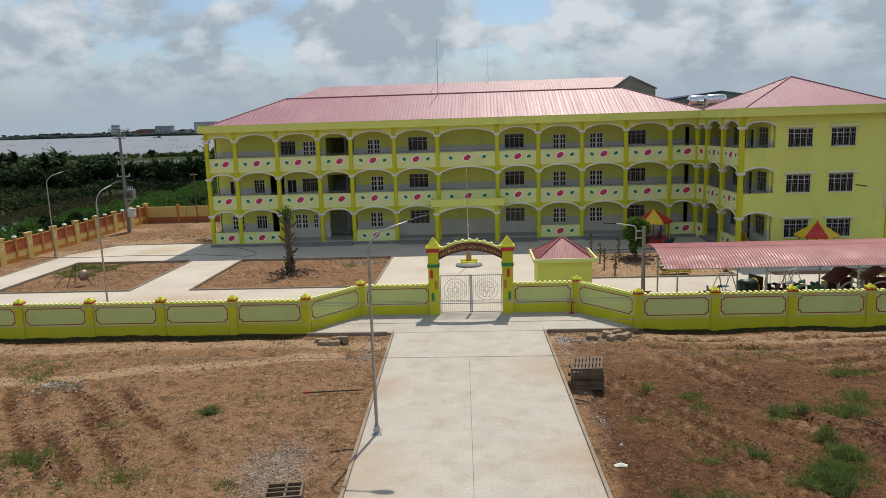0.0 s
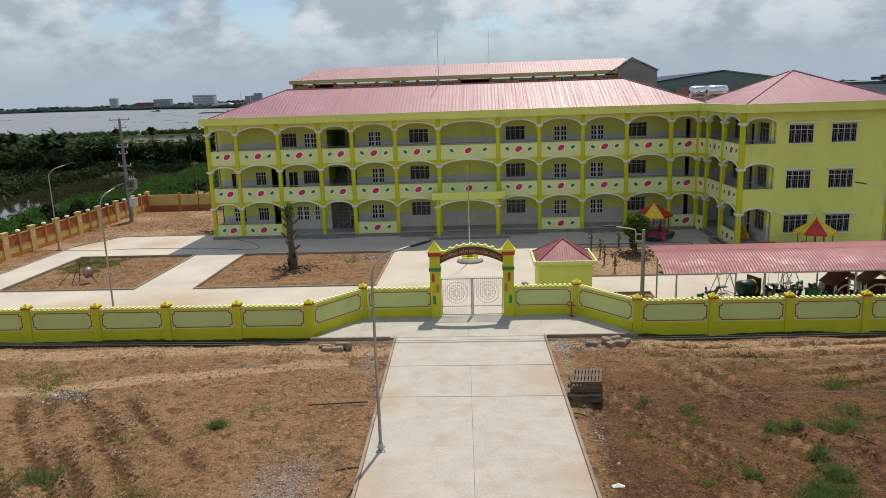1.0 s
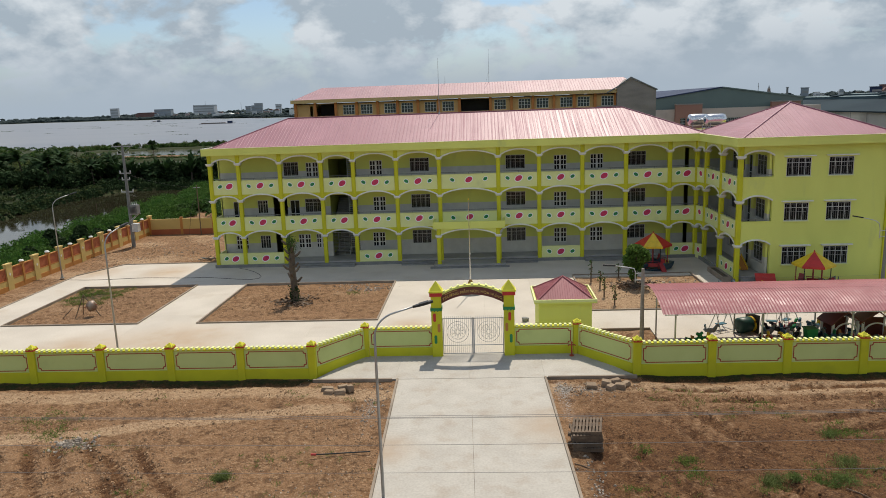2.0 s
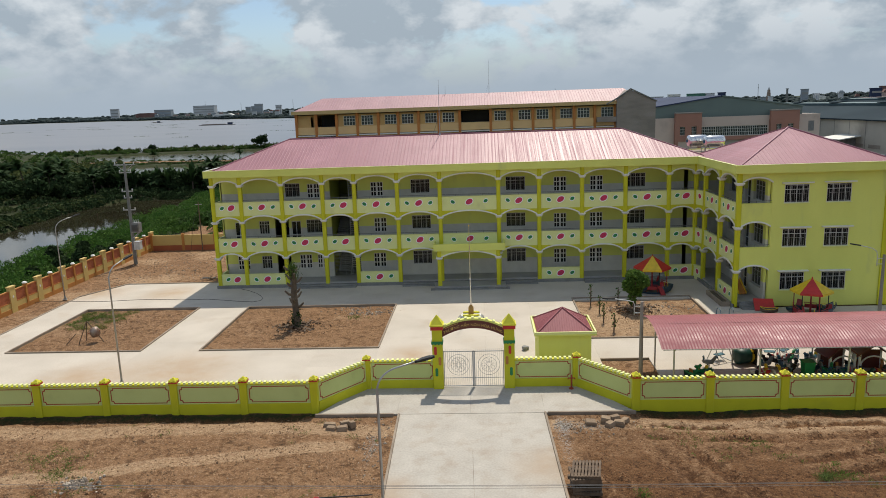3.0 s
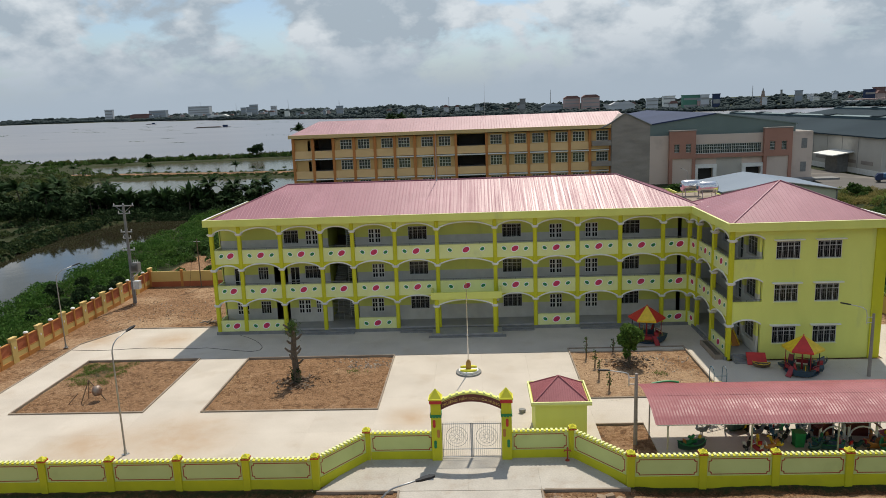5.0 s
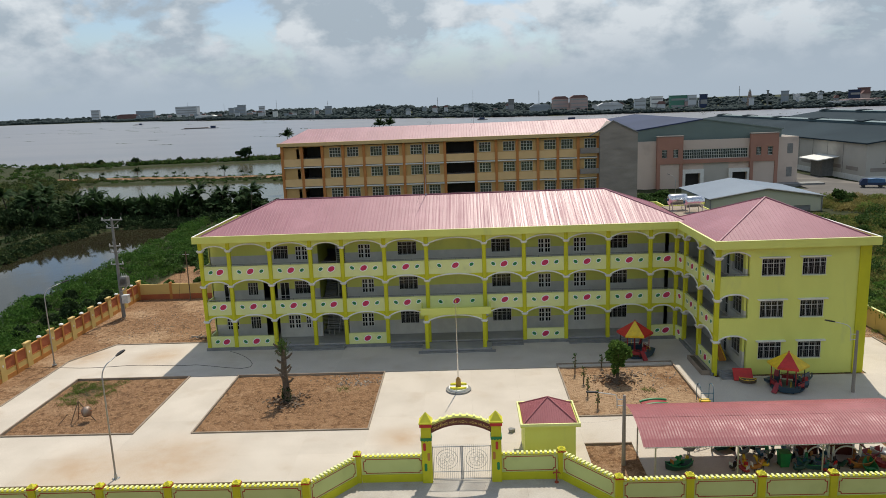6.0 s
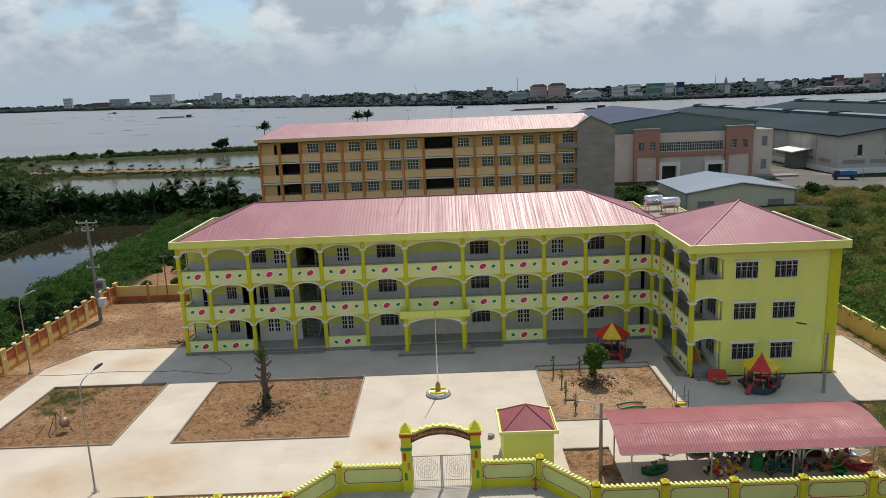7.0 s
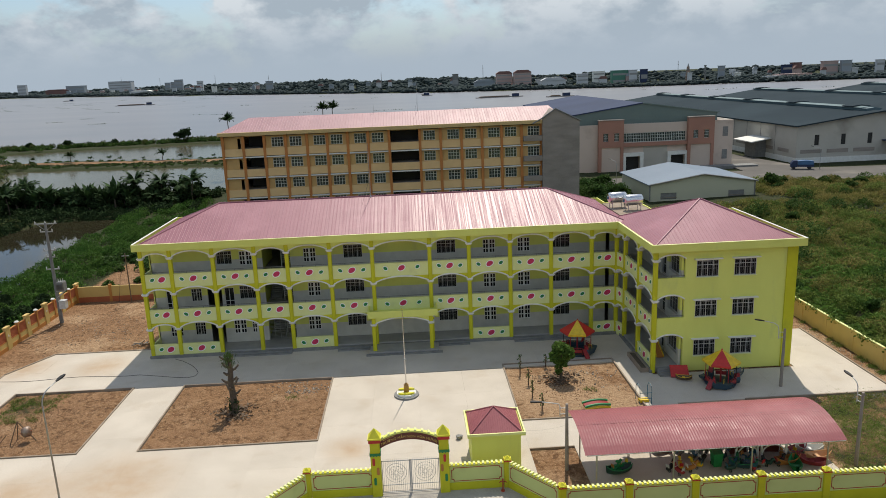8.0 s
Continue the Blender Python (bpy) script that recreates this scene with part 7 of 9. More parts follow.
def carousel(x, y, turn, label, scale):
    t = thing("carousel", (x, y, 0), label, "carousel", "children's carousels", turn=turn)
    t.scale = (scale,) * 3
    part("deck", Geo().frustum(0, 0, 0.06, 0.22, 1.40, 1.45, 24), NAVYGLASS, t, "dark blue round deck")
    part("hub", Geo().frustum(0, 0, 0.22, 2.3, 0.09, 0.06, 10), CRIMSON, t)
    r = 1.72
    for k in range(6):
        a0, a1 = 2 * math.pi * k / 6, 2 * math.pi * (k + 1) / 6
        p0, p1, top = (r * math.cos(a0), r * math.sin(a0), 2.35), (r * math.cos(a1), r * math.sin(a1), 2.35), (0, 0, 3.45)
        d0, d1 = (p0[0], p0[1], 2.17), (p1[0], p1[1], 2.17)
        i0, i1 = (p0[0] * 0.985, p0[1] * 0.985, 2.32), (p1[0] * 0.985, p1[1] * 0.985, 2.32)
        part("canopy_panel", Geo().add([p0, p1, top, d0, d1, i0, i1, (0, 0, 3.41)], [(0, 1, 2), (3, 4, 1, 0), (5, 7, 6), (3, 5, 6, 4)]), (RED, YELLOW)[k % 2], t, ("red", "yellow")[k % 2] + " canopy panel")
        c, s = math.cos(a0), math.sin(a0)
        part("post", Geo().tube([(1.34 * c, 1.34 * s, 0.22), (1.34 * c, 1.34 * s, 2.4)], 0.04, 6), (BLACK, CRIMSON)[k % 2], t)
        a = (a0 + a1) / 2
        m = pose(1.28 * math.cos(a), 1.28 * math.sin(a), 0.2, 0, 0, math.degrees(a) + 90)
        if k % 2 == 0:
            hull = Geo().prism([(-0.72, 0.30), (-0.55, -0.06), (0.55, -0.06), (0.95, 0.22), (1.12, 0.52), (0.62, 0.44), (-0.45, 0.44), (-0.62, 0.62)], -0.34, 0.20, "y", m)
            o = part("seat", hull, NAVYGLASS, t, "dark blue boat-shaped seat")
            part("backrest", Geo().prism([(-0.62, 0.44), (-0.38, 0.44), (-0.52, 0.98), (-0.66, 0.95)], -0.26, 0.16, "y", m), CRIMSON, o, "crimson backrest")
            part("handle", Geo().tube([m @ Vector((0.3, -0.2, 0.44)), m @ Vector((0.3, -0.2, 0.80)), m @ Vector((0.3, 0.12, 0.80)), m @ Vector((0.3, 0.12, 0.44))], 0.025, 5), YELLOW, o)
        else:
            part("rail", Geo().tube([m @ Vector((-0.5, 0, 0.0)), m @ Vector((-0.5, 0, 0.7)), m @ Vector((0.5, 0, 0.7)), m @ Vector((0.5, 0, 0.0))], 0.035, 6), CRIMSON, t)
            part("side_board", Geo().box(-0.46, 0.46, -0.04, 0.03, 0.22, 0.56, m), CRIMSON, t, "crimson side board")
    part("step", Geo().prism([(1.35, 0.75), (1.45, 0.85), (2.15, 0.10), (2.05, 0.02)], -0.22, 0.22, "y"), CRIMSON, t, "small crimson step ramp")
    part("finial", Geo().frustum(0, 0, 3.42, 3.55, 0.08, 0.02, 8), RED, t)
    return t


carousel(15.35, 67.3, 287, "children's carousel with red and yellow canopy by the gallery", 1.0)
carousel(26.05, 58.2, 216, "children's carousel with red and yellow canopy by the end wall", 0.94)


def boat(x, y, turn, material, trim, name, label):
    """A small moulded boat or slide shell lying on the ground."""
    t = thing(name, (x, y, 0), label, "play boat", turn=turn)
    k, w = 9, 7
    vs = []
    for i in range(k):
        u = -1 + 2 * i / (k - 1)
        half = 0.42 * (1 - abs(u) ** 2.4 * 0.75)
        for j in range(w):
            s = -1 + 2 * j / (w - 1)
            vs.append((u * 0.95, half * s, 0.08 + 0.42 * abs(s) ** 1.7 + 0.22 * abs(u) ** 3))
    fs = [(i * w + j, i * w + j + 1, (i + 1) * w + j + 1, (i + 1) * w + j) for i in range(k - 1) for j in range(w - 1)]
    g = Geo().add(vs, fs).add([(a, b, c - 0.07) for a, b, c in vs], [q[::-1] for q in fs])
    part("hull", g, material, t, smooth=True)
    for s in (-1, 1):
        part("rim", Geo().tube([vs[i * w + (w - 1 if s > 0 else 0)] for i in range(k)], 0.035, 5), trim, t)
    part("bench", Geo().box(-0.15, 0.15, -0.32, 0.32, 0.3, 0.35), trim, t)
    return t


boat(28.0, 59.2, 40, PLINTH, NAVYGLASS, "play_boat", "dark grey fibreglass play boat on the paving")
boat(23.2, 59.35, -16, WOOD, YELLOW, "play_boat", "small brown fibreglass play boat with yellow rim on the paving").scale = (0.74,) * 3
mat_ = thing("gym_mat", (23.1, 59.9, 0), "stiff red gym mat leaning back by the steps", "mat", turn=-8)
part("board", Geo().box(-0.8, 0.8, -0.04, 0.04, 0.0, 1.25, pose(0, 0, 0.04, -52, 0, 0)), RED, mat_)
part("strut", Geo().tube([(0, 0.95, 0.80), (0, 1.15, 0.0)], 0.04, 6), WOOD, mat_)
bench = thing("orange_play_slide", (22.5, 64.5, 0.45), "orange and yellow plastic slide in the gallery", "slide")
part("chute", Geo().prism([(-0.9, 0.05), (0.9, 0.9), (0.9, 1.0), (-0.9, 0.15)], -0.3, 0.3, "x"), ORANGE, bench)
part("side_rail", Geo().prism([(-0.9, 0.1), (0.9, 0.95), (0.9, 1.2), (-0.9, 0.3)], -0.36, -0.3, "x"), YELLOW, bench)
part("side_rail", Geo().prism([(-0.9, 0.1), (0.9, 0.95), (0.9, 1.2), (-0.9, 0.3)], 0.3, 0.36, "x"), YELLOW, bench)
part("support", Geo().box(-0.28, 0.28, 0.75, 0.9, 0, 0.9), YELLOW, bench)
st = thing("striped_play_slide", (14.1, 54.9, 0.0), "red play slide with green and yellow sides lying in the bed", "slide", turn=6)
for y0, z0, mm in ((-0.42, 0.14, YELLOW), (-0.36, 0.36, GREEN), (0.40, 0.40, GREEN)):
    part("side_rail", Geo().tube([(-1.1 + 2.2 * i / 8, y0, z0 + 0.14 * (1 - abs(i / 4 - 1) ** 2)) for i in range(9)], 0.11, 8), mm, st)
part("chute", Geo().strip([(-1.05 + 2.1 * i / 8, 0.22 + 0.14 * (1 - abs(i / 4 - 1) ** 2)) for i in range(9)], [(-1.05 + 2.1 * i / 8, 0.38 + 0.14 * (1 - abs(i / 4 - 1) ** 2)) for i in range(9)], -0.30, 0.32), CRIMSON, st, "dark red chute")
hoop = thing("climbing_hoop", (18.35, 55.4, 0), "small dark blue tubular climbing hoop", "play frame")
for dx in (-0.5, 0.5):
    part("hoop", Geo().tube([(dx, -0.3, 0), (dx, -0.3, 1.2), (dx, -0.1, 1.5), (dx, 0.25, 1.6), (dx, 0.6, 1.5), (dx, 0.8, 1.2), (dx, 0.8, 0)], 0.03, 6), BLUE, hoop)
for z in (0.5, 1.0):
    part("rung", Geo().tube([(-0.5, -0.3, z), (0.5, -0.3, z)], 0.025, 6), BLUE, hoop)
part("step", Geo().box(-0.4, 0.4, 0.0, 0.5, 0.0, 0.22), YELLOW, hoop)


def rider(x, y, turn, body, trim, label):
    """A small spring rider: coil, rounded body with a raised front, seat back, handle."""
    t = thing("spring_rider", (x, y, 0), label, "spring rider", "play riders under the canopy", turn=turn)
    t.scale = (0.82,) * 3
    coil = [(0.11 * math.cos(a), 0.11 * math.sin(a), 0.02 + 0.3 * a / 25) for a in [0.8 * i for i in range(32)]]
    part("spring", Geo().tube(coil, 0.018, 5), BLACK, t)
    pts = [(-0.5, 0, 0.55), (-0.35, 0, 0.5), (0.0, 0, 0.48), (0.3, 0, 0.55), (0.45, 0, 0.78), (0.5, 0, 0.95), (0.62, 0, 1.0), (0.74, 0, 0.94)]
    part("body", Geo().tube(pts, [0.08, 0.18, 0.2, 0.19, 0.13, 0.12, 0.12, 0.06], 10), body, t, smooth=True)
    part("backrest", Geo().prism([(-0.38, 0.6), (-0.3, 0.6), (-0.38, 0.95), (-0.46, 0.93)], -0.15, 0.15, "y"), trim, t)
    part("handle", Geo().tube([(0.3, -0.25, 0.8), (0.3, 0.25, 0.8)], 0.022, 6), trim, t)


for x, y, a, b, c, n_ in ((12.9, 44.9, 30, GREEN, ORANGE, "green and orange"), (13.5, 45.2, 200, GREEN, YELLOW, "green and yellow"), (17.4, 44.6, 80, YELLOW, RED, "yellow and red"), (18.0, 44.3, 10, ORANGE, TRIM, "orange and white"), (18.6, 44.7, 150, YELLOW, BLUE, "yellow and blue"), (20.0, 47.4, 40, GREEN, RED, "green and red"), (20.9, 46.6, 100, BLUE, TRIM, "blue and white"), (21.6, 47.5, 220, BLUE, YELLOW, "blue and yellow"), (21.4, 44.7, 60, GREEN, BLUE, "green and blue"), (22.3, 45.2, 300, BLUE, ORANGE, "blue and orange"), (22.9, 44.4, 120, PLINTH, RED, "dark grey and red"), (23.2, 45.9, 20, BLUE, BLACK, "dark blue"), (19.4, 46.0, 250, PLINTH, GREEN, "dark grey and green"), (18.9, 46.9, 160, BLACK, RED, "black and red"), (24.9, 45.1, 75, ORANGE, PLINTH, "orange and grey"), (25.7, 45.4, 200, PLINTH, YELLOW, "dark grey and yellow"), (14.4, 46.9, 330, PLINTH, BLUE, "dark grey and blue")):
    rider(x, y, a, b, c, n_ + " fibreglass spring rider under the canopy")
boat(13.1, 44.7, 10, DEEPGREEN, GREEN, "rocking_boat", "dark green rocking boat under the canopy")
boat(21.8, 44.5, -15, BLUE, GREEN, "rocking_boat", "dark teal rocking boat under the canopy")


def tube_swing(x, y, turn, label):
    t = thing("swing_frame", (x, y, 0), label, "swing", "grey swing frames", turn=turn)
    for s in (-0.6, 0.6):
        part("leg", Geo().tube([(s, -0.6, 0), (s * 0.9, 0, 1.35)], 0.035, 6), WHITELAMP, t)
        part("leg", Geo().tube([(s, 0.6, 0), (s * 0.9, 0, 1.35)], 0.035, 6), WHITELAMP, t)
        part("foot", Geo().tube([(s, -0.6, 0.03), (s, 0.6, 0.03)], 0.03, 6), WHITELAMP, t)
        part("hanger", Geo().tube([(s * 0.5, 0, 1.35), (s * 0.5, 0.1, 0.45)], 0.015, 5), WHITELAMP, t)
    part("beam", Geo().tube([(-0.6, 0, 1.35), (0.6, 0, 1.35)], 0.04, 6), WHITELAMP, t)
    part("seat", Geo().box(-0.35, 0.35, -0.1, 0.3, 0.4, 0.45), BLUE, t)


tube_swing(15.6, 48.2, 25, "grey tubular swing frame under the canopy")
tube_swing(19.1, 48.6, -10, "grey tubular swing frame under the canopy")
tube_swing(22.6, 48.2, 70, "grey tubular swing frame under the canopy")
tube_swing(23.4, 47.6, 10, "grey tubular swing frame under the canopy")
tube_swing(24.9, 48.0, -30, "grey tubular swing frame under the canopy")
tube_swing(20.3, 48.9, 40, "grey tubular swing frame under the canopy")
tun = thing("crawl_tunnel", (16.9, 47.6, 0), "dark green crawl tunnel with yellow rim", "play tunnel", turn=20)
ring = [(0.62 * math.cos(2 * math.pi * i / 16), 0.68 + 0.62 * math.sin(2 * math.pi * i / 16)) for i in range(16)]
part("tube", Geo().tube([(-0.55, 0, 0.54), (-0.45, 0, 0.54), (0.4, 0, 0.54), (0.5, 0, 0.54)], [0.36, 0.52, 0.52, 0.4], 16), DEEPGREEN, tun, smooth=True)
part("rim", Geo().tube([(0.52, 0.42 * math.cos(2 * math.pi * i / 18), 0.54 + 0.42 * math.sin(2 * math.pi * i / 18)) for i in range(19)], 0.13, 6), YELLOW, tun)
part("panel", Geo().box(0.6, 0.68, -0.65, 0.65, 0, 1.25), BLACK, tun)
binn = thing("litter_bin", (20.1, 45.0, 0), "green plastic wheeled bin under the canopy", "bin")
part("body", Geo().frustum(0, 0, 0.06, 1.0, 0.38, 0.48, 4, math.pi / 4), GREEN, binn)
part("lid", Geo().box(-0.38, 0.38, -0.38, 0.4, 1.0, 1.08), GREEN, binn)
for s in (-0.25, 0.25):
    part("wheel", Geo().tube([(s - 0.03, 0.3, 0.1), (s + 0.03, 0.3, 0.1)], 0.1, 10), BLACK, binn)


def play_house(x, y, turn, roof, label):
    t = thing("play_house", (x, y, 0), label, "play house", "small play houses", turn=turn)
    t.scale = (1.12, 1.0, 1.06)
    for sx in (-0.75, 0.75):
        for sy in (-0.6, 0.6):
            part("post", Geo().box(sx - 0.06, sx + 0.06, sy - 0.06, sy + 0.06, 0, 1.25), TRIM, t)
    for s in (-1, 1):
        part("roof", Geo().prism([(0, 1.85), (s * 0.95, 1.1), (s * 0.98, 1.16), (0, 1.95)][::s], -0.8, 0.8, "y"), roof, t)
        arch = [(0.72 * math.cos(math.pi * i / 10), 0.45 + 0.72 * math.sin(math.pi * i / 10)) for i in range(11)]
        part("arch", Geo().tube([(a, s * 0.66, b) for a, b in arch], 0.05, 6), TRIM, t)
    part("back_panel", Geo().box(-0.7, 0.7, 0.55, 0.6, 0, 1.2), MAROON, t)


play_house(22.35, 45.95, 8, MAROON, "small play house with dark maroon roof and white arches")
play_house(24.45, 45.9, -8, MAROON, "small play house with maroon roof and white arches")
for x, y, a, mm, nm in ((26.2, 45.8, 20, CRIMSON, "crimson"), (27.3, 45.9, -8, TRIM, "white"), (27.35, 44.9, 5, PEACHGLASS, "pale orange"), (26.6, 44.3, -30, CRIMSON, "crimson"), (25.0, 44.6, 10, ORANGE, "orange"), (25.2, 43.9, 70, GREEN, "green")):
    boat(x, y, a, mm, mm, "slide_shell", nm + " fibreglass slide shell laid under the canopy")
for x, y, a, b, c, n_ in ((16.6, 44.5, 40, BLACK, WHITELAMP, "black and grey"), (17.1, 44.0, 120, CRIMSON, WHITELAMP, "crimson and grey"), (18.0, 46.4, 15, PLINTH, BLUE, "grey and teal"), (18.4, 47.0, 200, BLACK, RED, "black and red"), (19.0, 46.2, 100, BLUE, WHITELAMP, "teal and pale grey"),
                          (19.4, 47.2, 320, PLINTH, RED, "grey and red"), (20.4, 47.4, 60, BLUE, TRIM, "teal and white"), (21.2, 47.3, 230, BLUE, WHITELAMP, "teal and pale grey"), (20.8, 45.5, 20, NAVYGLASS, BLUE, "dark blue"), (21.2, 44.9, 110, PLINTH, BLUE, "grey and teal"), (20.7, 44.0, 0, DEEPGREEN, BLUE, "dark green"),
                          (21.8, 44.5, 250, NAVYGLASS, PLINTH, "dark blue and grey"), (19.3, 45.5, 30, BLACK, WHITELAMP, "black and grey"), (22.9, 44.4, 170, PLINTH, NAVYGLASS, "grey and dark blue"), (22.3, 44.0, 75, CRIMSON, BLUE, "crimson and teal"), (23.45, 44.45, 300, DEEPGREEN, BLACK, "dark green and black"), (24.3, 44.4, 20, BLACK, CRIMSON, "black and crimson")):
    rider(x, y, a, b, c, n_ + " fibreglass spring rider under the canopy")
# cable drum foot and debris on the soil by the service pole
deb = thing("timber_offcuts", (-31.0, 76.3, 0.0), "few dark timber offcuts and rags on the soil", "timber")
for k in range(7):
    part("offcut", Geo().box(-0.5, 0.5, -0.05, 0.05, 0, 0.07, pose(rng.uniform(-1.3, 1.3), rng.uniform(-0.3, 0.3), 0.03 * k, 0, 0, rng.uniform(0, 180))), (WOOD, PLINTH)[k % 2], deb)


# small litter on the soil
bag = Geo()
bag.add([(-0.20, -0.08, 0.0), (0.0, -0.11, 0.03), (0.24, -0.05, 0.0), (0.26, 0.06, 0.01), (0.02, 0.10, 0.08), (-0.24, 0.07, 0.02), (0.0, 0.0, 0.11)], [(0, 1, 6), (1, 2, 6), (2, 3, 6), (3, 4, 6), (4, 5, 6), (5, 0, 6)])
solo("plastic_scrap", bag, TRIM, "crumpled white plastic scrap on the soil", "litter", loc=(4.0, 23.56, -0.1))
for x, y, l, a in ((-5.9, 24.9, 0.55, 12), (-6.1, 23.9, 0.4, 70), (3.6, 29.4, 0.5, -40), (14.2, 26.9, 0.6, -55), (16.0, 29.0, 0.4, 30)):
    s = Geo().tube([(-l, 0, 0.02), (-0.1 * l, 0.05, 0.035), (l, 0.0, 0.02)], [0.022, 0.028, 0.018], 6)
    o = solo("stick", s, WOOD, "short weathered stick lying on the soil", "stick", "sticks on the soil", loc=(x, y, float(height(np.array([x]), np.array([y]))[0])))
    o.rotation_euler = (0, 0, radians(a))


# ---- the unfinished school block behind ----
back = thing("back_building", (-2, 134, 0), "four-storey ochre block with orange piers and rose roof", "building")
back.location, back.scale = (-2.2, 150, -2.65), (1.12,) * 3
BC = [-32.43, -28.75, -24.94, -21.08, -17.2, -13.53, -9.79, -6.06, -2.22, 3.42, 7.23, 11.1, 14.88, 18.52, 22.23, 25.9]
BF = [0.3, 4.05, 7.8, 11.55, 15.3]
PIERORANGE = mat("orange_brown_pier_paint", (0.50, 0.195, 0.050), (0.44, 0.17, 0.045), 0.6, 0.75, fine=0.06)
OCHREBROWN = mat("ochre_brown_recess_paint", (0.56, 0.36, 0.145), (0.50, 0.32, 0.125), 0.4, 0.8, fine=0.05)
SPAN = mat("warm_beige_spandrel_paint", (0.73, 0.50, 0.245), (0.67, 0.455, 0.22), 0.4, 0.8, fine=0.04)
for x in BC:
    part("pier", Geo().box(x - 0.24, x + 0.24, -0.35, 0.2, 0, 17.7), PIERORANGE, back, "burnt-orange pier")
WB = {}
for k, h in (("w", 1.75),):
    g = lattice([-0.9, -0.85, -0.45, -0.40, -0.03, 0.03, 0.40, 0.45, 0.85, 0.9], [0, 0.05, h * 0.36, h * 0.36 + 0.05, h * 0.70, h * 0.70 + 0.05, h - 0.06, h], 0.0, 0.08)
    WB["frame"] = g.mesh("window", mat("pale_grey_green_window_frame", (0.66, 0.69, 0.64), (0.58, 0.61, 0.56), 2.0, 0.5, fine=0.05))
    WB["pane"] = Geo().box(-0.86, 0.86, 0.04, 0.05, 0.03, h - 0.03).mesh("pane", glass_mat("greenish_window_glass", (0.045, 0.060, 0.053)))
for lv in range(5):
    z = BF[lv] - 0.05 if lv else 0.0
    sill = BF[lv] if lv else 0.9
    for i in range(len(BC) - 1):
        a, b = BC[i] + 0.24, BC[i + 1] - 0.24
        if lv >= 4:
            break
        s = BF[lv + 1]                       # sill of this row of windows
        part("spandrel", Geo().box(a, b, -0.22, 0.1, s - 1.35, s), SPAN, back, "beige spandrel panel")
        part("ledge", Geo().box(a, b, -0.5, 0.1, s - 1.66, s - 1.46), TRIM, back, "thin white concrete ledge")
        top = s + 2.15
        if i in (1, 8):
            # shade of the deep recess is put into the colour of its back wall
            part("recess_wall", Geo().box(a, b, 3.6, 3.8, s, top), DARK, back, "recess wall coloured near-black for its shade")
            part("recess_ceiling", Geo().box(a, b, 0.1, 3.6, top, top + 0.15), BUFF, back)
        elif i == 0:
            part("wall", holed_wall(a, b, s, top, [(b - 0.8, b - 0.25, s, top - 0.3)], 0.05, 0.25), OCHREBROWN, back)
        else:
            mid, off = (a + b) / 2, (0.42 if i % 2 == 0 else -0.15)
            part("wall", holed_wall(a, b, s, top, [(mid + off - 1.08, mid + off + 1.08, s + 0.15, s + 1.9)], 0.05, 0.25), OCHREBROWN, back)
            o = part("window", WB["frame"], None, back, "pale-framed window with dark greenish panes", pose(mid + off, 0.1, s + 0.15) @ Matrix.Diagonal((1.2, 1, 1, 1)))
            part("pane", WB["pane"], None, o)
part("fascia", Geo().box(-33.1, 25.95, -1.0, 0.1, 17.66, 18.3), BUFF, back, "ochre eaves fascia")
part("core_wall", Geo().box(-32.6, -32.3, 0.2, 12, 0, 17.7), BUFF, back)
part("core_wall", Geo().box(-32.6, 32.4, 12, 12.3, 0, 17.7), BUFF, back)
part("floor_slab", Geo().box(-32.3, 26, 0.26, 12, 3.9, 4.05), RAWCONC, back)
for lv in range(1, 4):
    part("floor_slab", Geo().box(-32.3, 26, 0.26, 12, BF[lv + 1] - 0.2, BF[lv + 1] - 0.02), RAWCONC, back)
for g in hip_slopes(-33.0, 30.6, -0.9, 13.0, 18.15, -28.6, 28.4, 6.0, 6.01, 20.55, 0.5):
    part("roof", g, BACKROOF, back, "ribbed rose-pink metal roof slope")
gable = [(25.95, 0), (32.8, 0), (32.8, 17.95), (28.3, 20.1), (25.95, 18.5)]
part("end_wall", Geo().prism(gable, -1.3, 12.5, "y"), RAWCONC, back, "raw grey cement end wall")
for z in (4.0, 7.7, 11.4, 15.1):
    part("floor_beam", Geo().box(25.97, 32.75, -1.34, -1.3, z, z + 0.35), RAWCONC, back)
    part("balcony", Geo().box(22.5, 25.93, -1.2, -0.36, z - 0.55, z + 0.35), RAWCONC, back)
part("roof_edge", Geo().tube([(24.1, -1.4, 17.7), (25.95, -1.4, 18.65), (28.3, -1.4, 20.25), (33.0, -1.4, 17.95)], 0.14, 6), PLINTH, back)
mast("lightning_rod", 1.5, 156.7, 20.2, 7.0, "thin grey lightning rod on the back building")
mast("roof_mast", -7.8, 156.7, 20.2, 1.8, "short thin mast on the back building")

